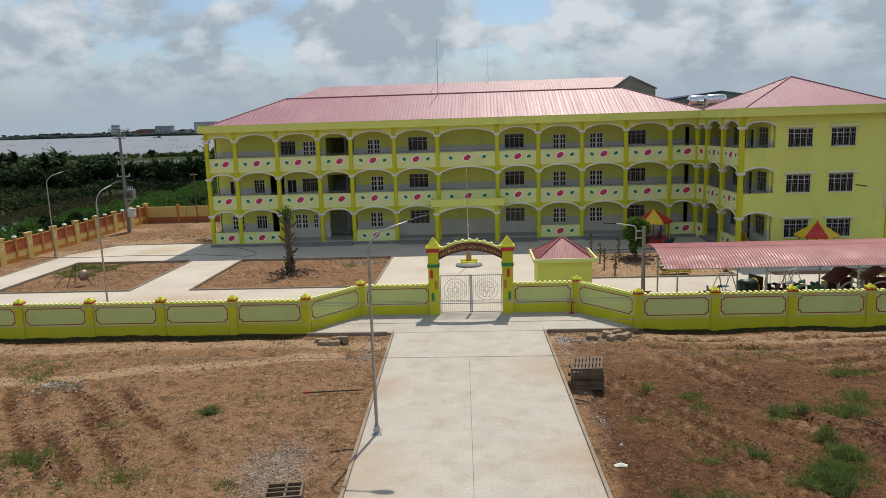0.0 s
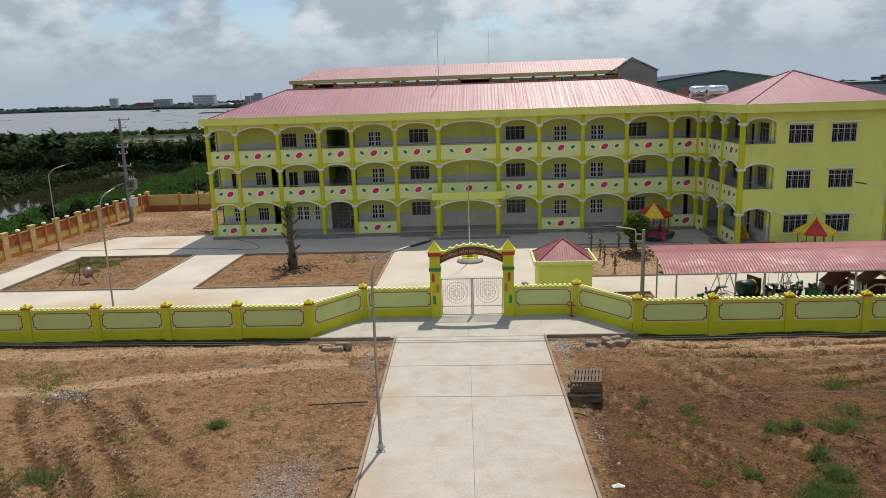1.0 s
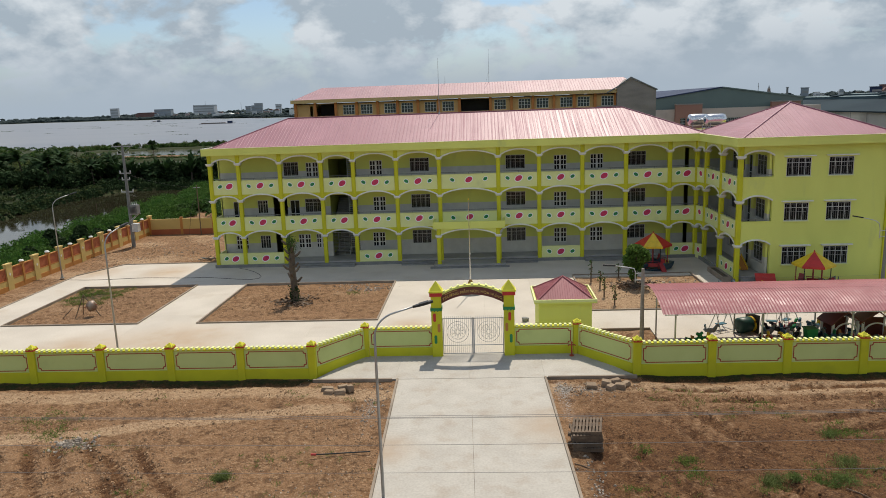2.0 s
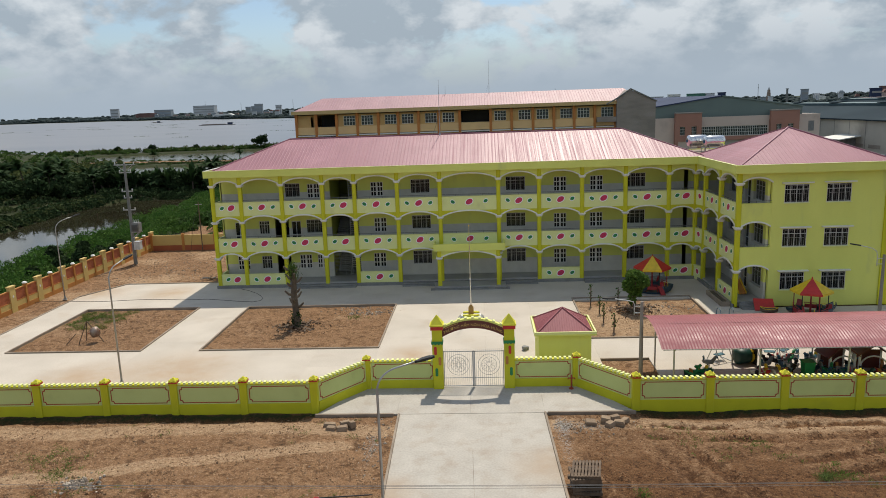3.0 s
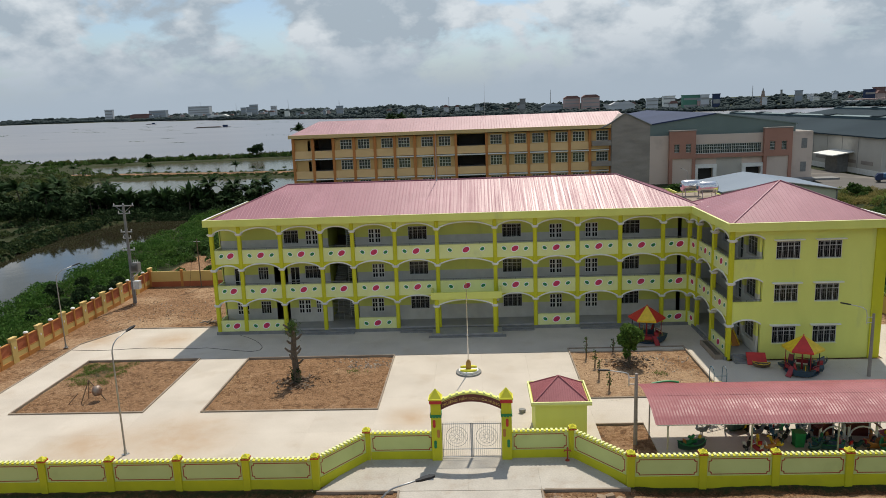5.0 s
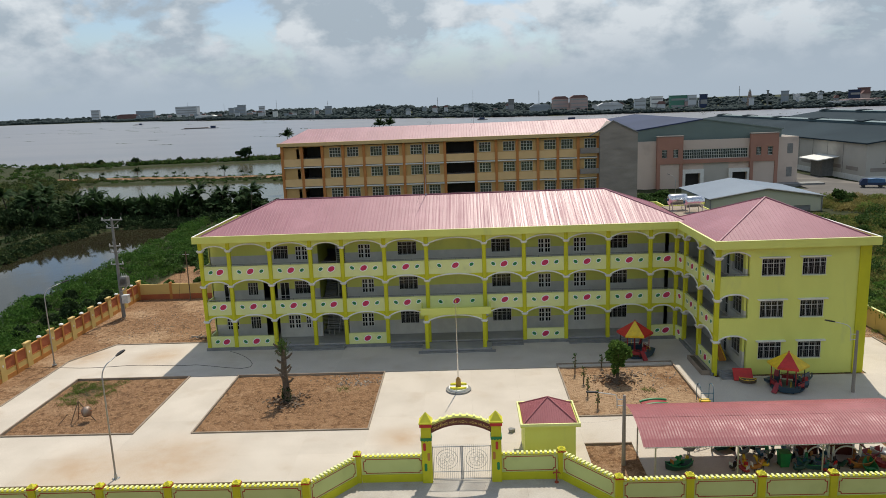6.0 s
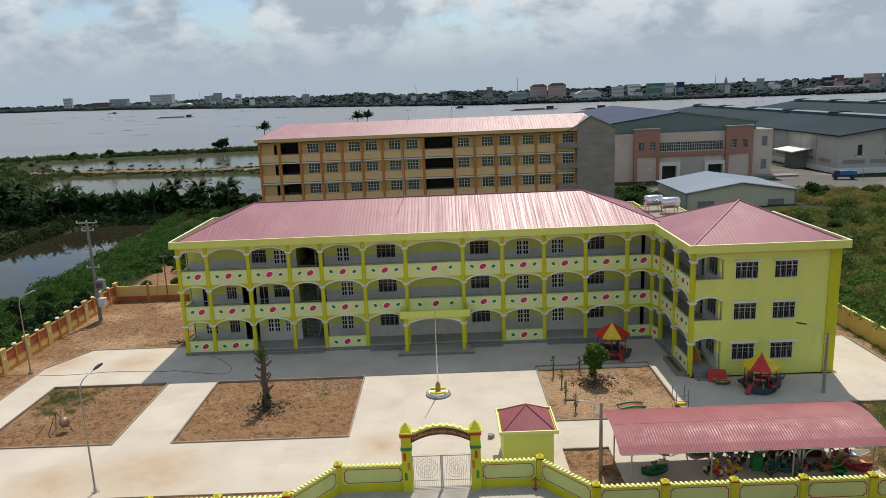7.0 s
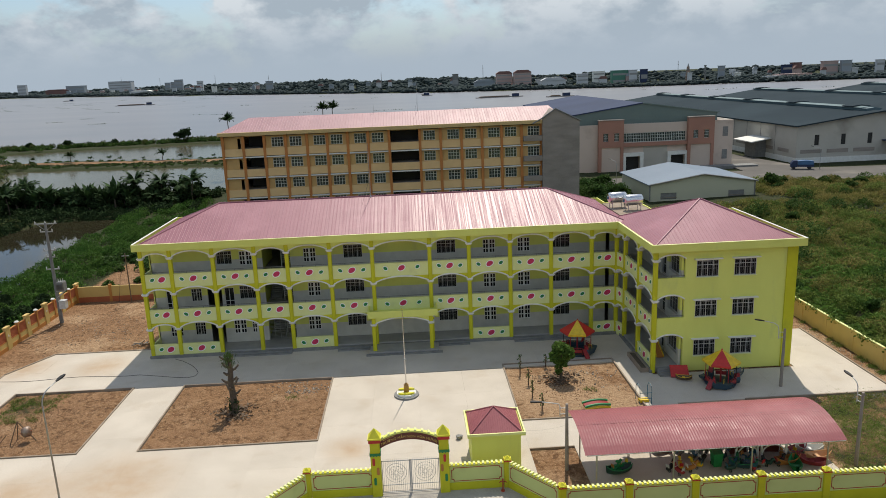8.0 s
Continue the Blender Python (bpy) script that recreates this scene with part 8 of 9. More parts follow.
# ---- factory halls ----
PEACH = mat("peach_factory_paint", (0.60, 0.49, 0.41), (0.55, 0.45, 0.375), 0.15, 0.75, fine=0.04, stain=(0.42, 0.33, 0.27), stain_scale=0.2)
BROWNRED = mat("terracotta_factory_paint", (0.38, 0.19, 0.135), (0.34, 0.17, 0.12), 0.2, 0.75, fine=0.04)
GREENCLAD = mat("grey_green_cladding", (0.15, 0.20, 0.18), (0.125, 0.17, 0.155), 0.1, 0.6, fine=0.05)
SAGE = mat("sage_cladding", (0.50, 0.495, 0.365), (0.46, 0.455, 0.335), 0.1, 0.7, fine=0.05)
PALEBLUE = mat("pale_blue_sheet", (0.175, 0.222, 0.28), (0.15, 0.195, 0.25), 0.08, 0.65, spec=0.3, fine=0.04, bump_scale=3)
NAVY = mat("navy_sheet", (0.040, 0.056, 0.110), (0.032, 0.046, 0.09), 0.06, 0.75, spec=0.15, fine=0.05, bump_scale=3)
fac = thing("factory_front", (66.4, 196, -0.3), "peach factory front with two terracotta towers", "factory")
fac.scale = (1.037, 1.0, 1.0)
DOCKS = ((-7.8, -4.0), (4.2, 8.0))
part("wall", holed_wall(-21, 21, -0.5, 13.0, [(-8.4, 8.2, 8.0, 10.5)] + [(a, b, -0.5, 4.2) for a, b in DOCKS], 0, 0.6), PEACH, fac, "peach painted front wall")
for x0, x1 in ((-15.2, -8.6), (8.5, 15.5)):
    c = (x0 + x1) / 2
    t = part("tower", holed_wall(x0, x1, -0.5, 14.1, [(c - 2.1, c - 0.8, 8.5, 10.7), (c + 0.8, c + 2.1, 8.5, 10.7), (x0 + 0.8, x1 - 0.8, -0.5, 6.85)], -1.2, -0.1), BROWNRED, fac, "terracotta tower")
    part("cap", Geo().box(x0 - 0.15, x1 + 0.15, -1.35, 0.0, 14.1, 14.35), RAWCONC, t, "grey weathered cap")
    part("door", Geo().box(x0 + 0.8, x1 - 0.8, -0.9, -0.7, -0.5, 6.85), PEACH, t, "pale roller door")
    for dx in (-1.45, 1.45):
        o = part("window", WB["frame"], None, t, "", pose(c + dx, -0.9, 8.5) @ Matrix.Diagonal((0.72, 1, 1.25, 1)))
        part("pane", WB["pane"], None, o)
part("band", Geo().box(-8.6, 8.5, -0.9, 0.0, 6.9, 7.9), BROWNRED, fac, "terracotta band")
part("recess_panel", Geo().box(-3.0, 3.4, -0.05, 0.0, -0.5, 6.8), SHADEWALL, fac, "grey clad panel between the docks")
for k in range(9):
    o = part("window", WB["frame"], None, fac, "", pose(-7.48 + 1.845 * k, 0.15, 8.02) @ Matrix.Diagonal((1.02, 1, 1.4, 1)))
    part("pane", WB["pane"], None, o)
for a, b in DOCKS:
    for q in ((a - 0.9, a, -0.5, 5.2), (b, b + 0.9, -0.5, 5.2), (a, b, 4.2, 5.2)):
        part("dock_frame", Geo().box(q[0], q[1], -0.9, 0, q[2], q[3]), TRIM, fac, "pale dock surround")
    part("dock_door", Geo().box(a, b, 0.7, 0.9, -0.5, 4.2), DARK, fac)
for z in (2.4, 8.6):
    part("side_window", Geo().box(18.2, 19.6, -0.06, 0.0, z, z + 2.6), PLINTH, fac, "dark tall window")
part("side_wall", Geo().box(-21, -20.4, 0.6, 80, -0.5, 13.0), SHADEWALL, fac)
part("side_wall", Geo().box(20.4, 21, 0.6, 80, -0.5, 13.0), SHADEWALL, fac)
part("end_gable", Geo().prism([(-22.4, 12.8), (17.2, 12.8), (17.2, 15.0), (-3.0, 18.3), (-22.4, 15.6)], 1.6, 2.0, "y"), GREENCLAD, fac, "grey-green clad gable")
part("roof", Geo().prism([(-22.8, 15.4), (-3, 18.2), (-3, 18.5), (-22.8, 15.7)], 1.3, 80, "y"), NAVY, fac, "dark navy sheet roof slope")
part("roof", Geo().prism([(-3, 18.2), (17.6, 14.9), (17.6, 15.2), (-3, 18.5)], 1.3, 80, "y"), GREENCLAD, fac, "grey-green sheet roof slope")
part("flat_roof", Geo().box(17.2, 21, 0.6, 80, 12.7, 12.95), RAWCONC, fac)
part("floor_slab", Geo().box(-20.4, 20.4, 0.9, 80, -0.5, -0.3), RAWCONC, fac)
part("loading_kerb", Geo().box(12, 26, -5, -1.2, -0.5, 1.0), PLINTH, fac, "grey loading platform")

PALETEAL = mat("pale_teal_sheet", (0.12, 0.18, 0.19), (0.10, 0.155, 0.165), 0.08, 0.6, spec=0.3, fine=0.05, bump_scale=2)
TEAL = mat("teal_painted_sheet", (0.08, 0.135, 0.155), (0.065, 0.112, 0.13), 0.08, 0.6, fine=0.05, bump_scale=2)


def hall(x, y, w, d, e, r, turn, label, detail=True):
    t = thing("warehouse", (x, y, -0.3), label, "warehouse", "factory halls", turn=turn)
    gaps = [(5 + 7.5 * k, 6.3 + 7.5 * k, 5.0, 7.9) for k in range(int((w - 6) / 7.5))]
    part("gable_wall", holed_wall(0, w, 0, e, gaps + [(26, 32, 0, 5.4)], 0, 0.4), SHADEWALL, t, "pale grey clad gable wall")
    part("gable_top", Geo().prism([(0, e), (w, e), (w / 2, r)], 0, 0.4, "y"), SHADEWALL, t)
    for a, b, c, f in gaps:
        part("window", Geo().box(a, b, 0.2, 0.25, c, f), DARK, t, "dark tall window strip")
    for k in range(int((w - 3) / 7.5)):
        if not 3 <= k <= 4:
            part("vent_strip", Geo().box(1.2 + 7.5 * k, 7.2 + 7.5 * k, -0.08, 0.0, 2.9, 3.9), RAWCONC, t, "grey louvre strip")
    part("side_wall", Geo().box(0, 0.4, 0.4, d, 0, e), SHADEWALL, t)
    part("side_wall", Geo().box(w - 0.4, w, 0.4, d, 0, e), SHADEWALL, t)
    part("base_band", Geo().box(0, 26, -0.1, 0.0, 0, 1.7), TRIM, t, "white base band")
    part("base_band", Geo().box(-0.1, 0.0, 0, d, 0, 1.7), TRIM, t, "white base band")
    for k in range(8):
        part("vent_strip", Geo().box(-0.1, 0, 4 + 9 * k, 10 + 9 * k, 2.9, 3.9), RAWCONC, t)
        part("cladding_joint", Geo().box(-0.06, 0, 12 + 9 * k, 12.12 + 9 * k, 1.7, e), PLINTH, t)
    part("dock_door", Geo().box(26, 32, 0.3, 0.35, 0, 5.4), GREENCLAD, t)
    for a, b, c, f in ((-1, e - 0.1, w / 2, r), (w / 2, r, w + 1, e - 0.1)):
        part("roof", Geo().prism([(a, b), (c, f), (c, f + 0.35), (a, b + 0.35)], -1.5, d, "y"), BLUEROOF, t, "blue-grey sheet roof slope")
    v = part("ridge_vent", Geo().prism([(w / 2 - 1.9, r - 0.2), (w / 2 + 1.9, r - 0.2), (w / 2 + 2.1, r + 0.75), (w / 2, r + 1.0), (w / 2 - 2.1, r + 0.75)], 3, d - 3, "y"), TEAL, t, "long teal ridge ventilator")
    for a, b, c, f in ((w / 2 - 2.3, r + 0.78, w / 2, r + 1.05), (w / 2, r + 1.05, w / 2 + 2.3, r + 0.78)):
        part("vent_sheet", Geo().prism([(a, b), (c, f), (c, f + 0.12), (a, b + 0.12)], 5.5, d - 3, "y"), PALETEAL, v, "pale teal sheet over the ventilator")
    for k in range(6):
        y0 = 9 + k * (d - 20) / 5.0
        part("vent_cap", Geo().prism([(w / 2 - 2.7, r + 1.0), (w / 2, r + 1.3), (w / 2 + 2.7, r + 1.0), (w / 2 + 2.7, r + 1.2), (w / 2, r + 1.55), (w / 2 - 2.7, r + 1.2)], y0, y0 + 5, "y"), BLUEROOF, v, "raised dark vent cap")
    if detail:
        part("porch_roof", Geo().prism([(-6, 5.0), (0, 5.9), (0, 6.15), (-6, 5.25)], 14, 26, "y"), TRIM, t, "white porch roof")
        # dark grey block standing in for the shade inside the open porch
        part("porch_shade_block", Geo().box(-3.2, 0, 17, 24, 0, 5.1), PLINTH, t)
        part("entrance_canopy", Geo().box(24, 38, -6, 0, 5.6, 5.9), NAVY, t, "dark blue entrance canopy")
        for px in (24.5, 37.5):
            part("canopy_post", Geo().box(px - 0.12, px + 0.12, -5.8, -5.55, 0, 5.6), GALV, t)


hall(105.7, 195, 46, 181, 10.4, 13.5, 0, "long grey warehouse with blue-grey sheet roof and ridge vents")
hall(154, 199, 54, 180, 10.4, 14.0, 0, "second grey warehouse with blue-grey sheet roof", False)
hall(211, 206, 58, 176, 10.4, 14.4, 0, "third grey warehouse with blue-grey sheet roof", False)

shed = thing("storage_shed", (60.5, 147.8, -0.5), "sage-green shed with a pale blue-white roof", "shed")
HW, EV, RG = 11.2, 4.0, 5.75
part("wall", holed_wall(-HW, HW, 0, EV, [(-8.9, -5.5, 0.75, 2.15), (5.6, 9.0, 0.75, 2.15)], 0, 0.3), SAGE, shed, "sage-green front wall")
part("gable_top", Geo().prism([(-HW, EV), (HW, EV), (0, RG - 0.1)], 0, 0.3, "y"), SAGE, shed)
part("wall", Geo().box(-HW, -HW + 0.3, 0.3, 20, 0, EV), SAGE, shed)
part("wall", Geo().box(HW - 0.3, HW, 0.3, 20, 0, EV), SAGE, shed)
part("wall", Geo().box(-HW + 0.3, HW - 0.3, 19.7, 20, 0, EV), SAGE, shed)
for a, b in ((-8.9, -5.5), (5.6, 9.0)):
    part("window", Geo().box(a, b, 0.12, 0.16, 0.75, 2.15), PLINTH, shed, "dark barred window")
    part("sill", Geo().box(a - 0.1, b + 0.1, -0.1, 0, 1.1, 1.2), KERB, shed)
part("roof", Geo().prism([(-HW - 0.5, EV - 0.1), (0, RG), (0, RG + 0.2), (-HW - 0.5, EV + 0.1)], -0.6, 20.6, "y"), PALEBLUE, shed, "pale blue-white roof slope")
part("roof", Geo().prism([(0, RG), (HW + 0.5, EV - 0.1), (HW + 0.5, EV + 0.1), (0, RG + 0.2)], -0.6, 20.6, "y"), PALEBLUE, shed, "pale blue-white roof slope")

for s0 in (-1, 1):
    part("barge_board", Geo().tube([(s0 * (HW + 0.5), -0.62, EV + 0.0), (0, -0.62, RG + 0.1)], 0.14, 4), PLINTH, shed, "dark edge board of the roof")
    part("corner_post", Geo().box(s0 * HW - 0.12, s0 * HW + 0.12, -0.12, 0.1, 0, EV), PLINTH, shed)
ASPHALT = mat("worn_grey_road", (0.108, 0.099, 0.088), (0.086, 0.079, 0.071), 0.15, 0.9, fine=0.06, stain=(0.19, 0.17, 0.145), stain_scale=0.1)
# service road between shed and warehouse
solo("road", Geo().prism([(72, 168), (110, 158), (240, 140), (242, 160), (150, 180), (104, 184), (98, 230), (90, 230), (86, 184), (44, 180), (44, 172)], -0.5, 0.25), ASPHALT, "grey concrete factory road", "road", kind="structure")
van = thing("parked_truck", (100.4, 182.2, 0.25), "small blue flatbed truck parked by the warehouse", "truck", turn=-20)
van.scale = (0.85,) * 3
part("cab", Geo().prism([(-3, 0.7), (-1.2, 0.7), (-1.2, 2.6), (-2.4, 2.6), (-3, 1.7)], -1, 1, "y"), NAVY, van)
part("bed", Geo().box(-1.1, 3.4, -1.05, 1.05, 0.8, 1.5), NAVY, van)
part("tarpaulin", Geo().prism([(-1.1, 1.5), (3.4, 1.5), (3.3, 2.5), (1.2, 2.75), (-1.0, 2.55)], -1.1, 1.1, "y"), mat("blue_tarpaulin", (0.045, 0.13, 0.27), (0.035, 0.105, 0.22), 1.5, 0.6, bump=0.3, bump_scale=5, fine=0.08), van, "sagging blue tarpaulin")
for x in (-2.1, 2.3):
    for s in (-1, 1):
        part("wheel", Geo().tube([(x, s * 0.75, 0.45), (x, s * 1.0, 0.45)], 0.45, 12), BLACK, van)


street_lamp(104.3, 180.4, 130, "tall pale lamp post beside the factory road", 6.0, 1.8)
street_lamp(49.2, 172.5, 120, "tall pale lamp post beside the factory road", 6.0, 1.8)

# ---- palms and woods ----
def frond_mesh(length, droop, name):
    """One arching frond: a rib with hanging leaflets to both sides."""
    vs, fs = [], []
    k = 20
    def rib(u):
        return Vector((length * u * (1 - 0.25 * u), 0, length * (0.62 * u - droop * u * u)))
    for i in range(k):
        u = (i + 0.5) / k
        c, n_ = rib(u), rib(u + 1.45 / k)
        w = length * 0.23 * math.sin(math.pi * min(0.15 + u * 0.85, 1)) + 0.05
        for s in (-1, 1):
            o = len(vs)
            tip = c + Vector((length * 0.10, s * w * 0.85, -0.55 * w))
            vs += [tuple(c), tuple(n_), tuple(tip)]
            fs += [(o, o + 1, o + 2) if s < 0 else (o, o + 2, o + 1)]
    return vs, fs


def palm_meshes(h, n, length, seed):
    r = random.Random(seed)
    bend = r.uniform(-0.6, 0.6)
    trunk = Geo().tube([(0, 0, -0.5), (bend * 0.2, 0, h * 0.5), (bend, 0, h)], [0.2, 0.15, 0.12], 7).mesh("trunk", BARK)
    vs, fs = [], []
    for k in range(n):
        v, f = frond_mesh(length * r.uniform(0.8, 1.1), r.uniform(0.30, 0.95), "frond")
        m = pose(bend, 0, h, 0, 0, 360 * k / n + r.uniform(-12, 12)) @ pose(0, 0, 0, 0, r.uniform(-58, 8), 0)
        o = len(vs)
        vs += [tuple(m @ Vector(p)) for p in v]
        fs += [tuple(i + o for i in q) for q in f]
    return trunk, Geo().add(vs, fs).mesh("crown", PALM)


PALMS = [palm_meshes(h, n, l, s) for h, n, l, s in ((4.6, 21, 4.1, 1), (5.4, 21, 4.2, 2), (3.2, 18, 3.9, 3), (4.0, 20, 4.2, 4), (20.0, 26, 3.2, 5))]


def palm(x, y, k, scale, label, z=None):
    z = float(height(np.array([x]), np.array([y]))[0]) if z is None else z
    t = thing("palm_tree", (x, y, z), label, "palm tree", "palms on the banks", turn=rng.uniform(0, 360))
    t.scale = (scale,) * 3
    part("trunk", PALMS[k][0], None, t)
    part("crown", PALMS[k][1], None, t)


# the palms and dark trees on the bank between the ponds
for x, y, k, sc in ((-66.7, 176, 0, 1.2), (-61.0, 177, 0, 1.08), (-53.6, 175, 1, 1.06), (-57.5, 179, 2, 1.25), (-71.5, 178, 2, 1.1), (-75.0, 174, 2, 1.0), (-81.0, 176, 2, 0.92), (-86.0, 177, 2, 0.9)):
    palm(x, y, k, sc, "dark green palm on the pond bank")
for i in range(16):
    palm(-51 - 2.7 * i + rng.uniform(-1.0, 1.0), rng.uniform(170, 182), 2, rng.uniform(0.55, 0.85), "low dark green palm on the pond bank")
for i in range(26):
    palm(-93 - 1.9 * i + rng.uniform(-1.2, 1.2), rng.uniform(166, 182), i % 4, rng.uniform(0.95, 1.3), "tall dark green palm on the pond bank")
TREES = []
for k in range(4):
    pts = []
    for c in range(9):
        a, d = 2.4 * c + rng.uniform(-0.5, 0.5), (0.5 + 1.9 * (c / 8)) * rng.uniform(0.7, 1.0)
        r = rng.uniform(0.9, 1.7)
        pts += clump_points(d * math.cos(a), d * math.sin(a), 2.2 + 3.0 * rng.rand() * (1.15 - 0.09 * c), r, r, 0.85 * r, 125)
    TREES.append((Geo().tube([(0, 0, -0.5), (0.2, 0, 2.0), (0.1, 0.1, 3.6)], [0.22, 0.17, 0.08], 7).mesh("trunk", BARK), leaf_mesh("crown", leaves(pts, 0.56), LEAF_DARK)))


def wood_tree(x, y, k, s, label, z=None, crown=None):
    z = float(height(np.array([x]), np.array([y]))[0]) if z is None else z
    t = thing("broadleaf_tree", (x, y, z), label, "tree", "trees on the banks", turn=rng.uniform(0, 360))
    t.scale = (s, s, s * rng.uniform(0.8, 1.1))
    part("trunk", TREES[k][0], None, t)
    part("crown", crown or TREES[k][1], None, t)


for i in range(34):
    x = -52 - 1.45 * i + rng.uniform(-1, 1)
    wood_tree(x, rng.uniform(171, 184), i % 4, rng.uniform(0.66, 0.98), "dense dark green tree on the pond bank")
for i in range(44):
    x = -94 - 1.5 * i + rng.uniform(-1, 1)
    wood_tree(x, rng.uniform(158, 186), i % 4, rng.uniform(0.6, 1.1), "dark green tree on the far pond bank")
for x, y, s in ((-116, 379, 1.35), (-150, 376, 0.6), (-138, 377, 0.5), (-172, 373, 0.8), (-98, 381, 0.5), (-190, 371, 0.7), (-84, 383, 0.7), (-160, 226, 0.9), (-172, 240, 1.0), (-185, 232, 1.0)):
    wood_tree(x, y, 1, s, "dark green tree on the river dyke")


def banana_mesh(seed):
    """Tall paddle leaves, each folded along its rib and bending over at the tip."""
    r = random.Random(seed)
    vs, fs = [], []
    for k in range(9):
        l, w, lean, m = r.uniform(2.6, 3.8), r.uniform(0.30, 0.42), r.uniform(0.25, 0.9), pose(0, 0, 1.7, 0, 0, 40 * k + r.uniform(-15, 15))
        o = len(vs)
        for i in range(8):
            u = i / 7
            half = w * math.sin(math.pi * min(1.0, 0.08 + u)) ** 0.7 if u < 0.92 else 0.03
            out, up_ = lean * l * u * (0.35 + 0.65 * u), l * (u - 0.48 * lean * u * u)
            vs += [tuple(m @ Vector((out, -half, up_ + 0.25 * half))), tuple(m @ Vector((out, 0, up_))), tuple(m @ Vector((out, half, up_ + 0.25 * half)))]
        for i in range(7):
            a = o + 3 * i
            fs += [(a, a + 3, a + 4, a + 1), (a + 1, a + 4, a + 5, a + 2)]
    return Geo().tube([(0, 0, -0.4), (0.05, 0, 1.8)], [0.17, 0.11], 7).mesh("stem", BARK), Geo().add(vs, fs).mesh("crown", PALM)


BANANAS = [banana_mesh(k) for k in range(3)]
for i in range(30):
    x = -67 - 0.95 * i + rng.uniform(-0.6, 0.6)
    y = float(rng.uniform(171.5, 177))
    t = thing("banana_plant", (x, y, float(height(np.array([x]), np.array([y]))[0])), "dark green banana plant with ragged paddle leaves", "banana plant", "banana plants on the pond bank", turn=rng.uniform(0, 360))
    t.scale = (rng.uniform(1.1, 1.55),) * 3
    part("stem", BANANAS[i % 3][0], None, t)
    part("crown", BANANAS[i % 3][1], None, t)
palm(-56.6, 230, 4, 1.0, "tall palm behind the back building")
for x, y in ((-27.5, 232), (-24.6, 234)):
    palm(x, y, 4, 0.95, "tall palm behind the back building")
for i in range(16):
    x = -62 - 7.5 * i + rng.uniform(-2, 2)
    palm(x, 285.5 - 0.167 * (x + 74) + rng.uniform(-2, 1), 2, rng.uniform(0.3, 0.5) if i % 5 else 0.85, "small palm on the pond dyke")


def scrub(name, label, material, spots, leaf, n, rise, aspect=1.6, up=0.0):
    """Low bushy growth: spots of (x, y, radius)."""
    sp = np.asarray(spots, float)
    i = rng.randint(0, len(sp), n)
    a, d = rng.uniform(0, 6.28, n), np.sqrt(rng.rand(n))
    x, y = sp[i, 0] + sp[i, 2] * d * np.cos(a), sp[i, 1] + sp[i, 2] * d * np.sin(a)
    dome = np.sqrt(np.clip(1 - d * d, 0, 1))
    z = height(x, y) + rise * sp[i, 2] * dome * rng.uniform(0.45, 1.05, n)
    solo(name, leaf_mesh(name, leaves(np.stack([x, y, z], -1), leaf, aspect, 0.2, up), material), None, label, "scrub", kind="stuff")


keep = lambda pts: [p for p in pts if land(np.array([p[0]]), np.array([p[1]]))[0] > 0.55]
spots = keep([(rng.uniform(-63, -47.6), rng.uniform(42, 175), rng.uniform(0.8, 2.2)) for _ in range(430)])
scrub("bank_scrub", "thick green scrub on the pond bank", LEAF_LUSH, spots, 0.14, 110000, 0.9, 3.0, 0.35)
spots = keep([(rng.uniform(-150, -86), rng.uniform(60, 190), rng.uniform(0.8, 2.2)) for _ in range(560)])
spots += keep([(rng.uniform(-93, -85.2), rng.uniform(95, 170), rng.uniform(0.5, 1.3)) for _ in range(260)])
scrub("bank_scrub", "dark green scrub on the far pond bank", LEAF_DARK, spots[::2], 0.36, 26000, 0.8)
scrub("bank_scrub", "dull olive scrub on the far pond bank", LEAF_DULL, spots[1::2], 0.30, 30000, 0.7, 2.2, 0.2)
wetland = [(rng.uniform(-90, -60), rng.uniform(161, 172), rng.uniform(0.5, 1.3)) for _ in range(420)]
wetland += [(rng.uniform(-91, -83), rng.uniform(90, 165), rng.uniform(0.4, 0.9)) for _ in range(300)]
wetland = [p for p in wetland if land(np.array([p[0]]), np.array([p[1]]))[0] > 0.62 - 0.2 * p[2] and land(np.array([p[0]]), np.array([p[1]]))[0] > 0.40]
scrub("bank_scrub", "dark reeds and scrub along the water's edge", LEAF_DARK, wetland, 0.22, 30000, 0.8, 2.4, 0.3)
spots = keep([(x, rng.uniform(165, 190), rng.uniform(0.8, 2.0)) for x in rng.uniform(-150, -50, 420)])
scrub("bank_scrub", "dark scrub below the trees on the bank", LEAF_DARK, spots, 0.36, 60000, 1.1)
spots = keep([(x, 384 + 0.115 * (x + 104) - abs(rng.normal()) * 5, rng.uniform(0.9, 2.4)) for x in rng.uniform(-225, -46, 280)])
scrub("dyke_scrub", "green scrub along the river dyke", LEAF_BUSH, spots, 0.6, 22000, 0.9)
spots = keep([(x, y, rng.uniform(1.0, 2.6)) for x, y in zip(rng.uniform(-420, -150, 700), rng.uniform(215, 470, 700)) if x < -150 - 0.25 * max(y - 250, 0)])
scrub("dyke_scrub", "green scrub on the land spit by the river", LEAF_BUSH, spots, 0.6, 34000, 0.8)
spots = keep([(x, y, rng.uniform(1.0, 2.4)) for x, y in zip(rng.uniform(-215, -112, 420), rng.uniform(192, 292, 420)) if x < -118 - 0.3 * (y - 195)])
scrub("dyke_scrub", "thick olive bushes on the land between the ponds", LEAF_DULL, spots[::2], 0.34, 18000, 1.2, 1.8, 0.1)
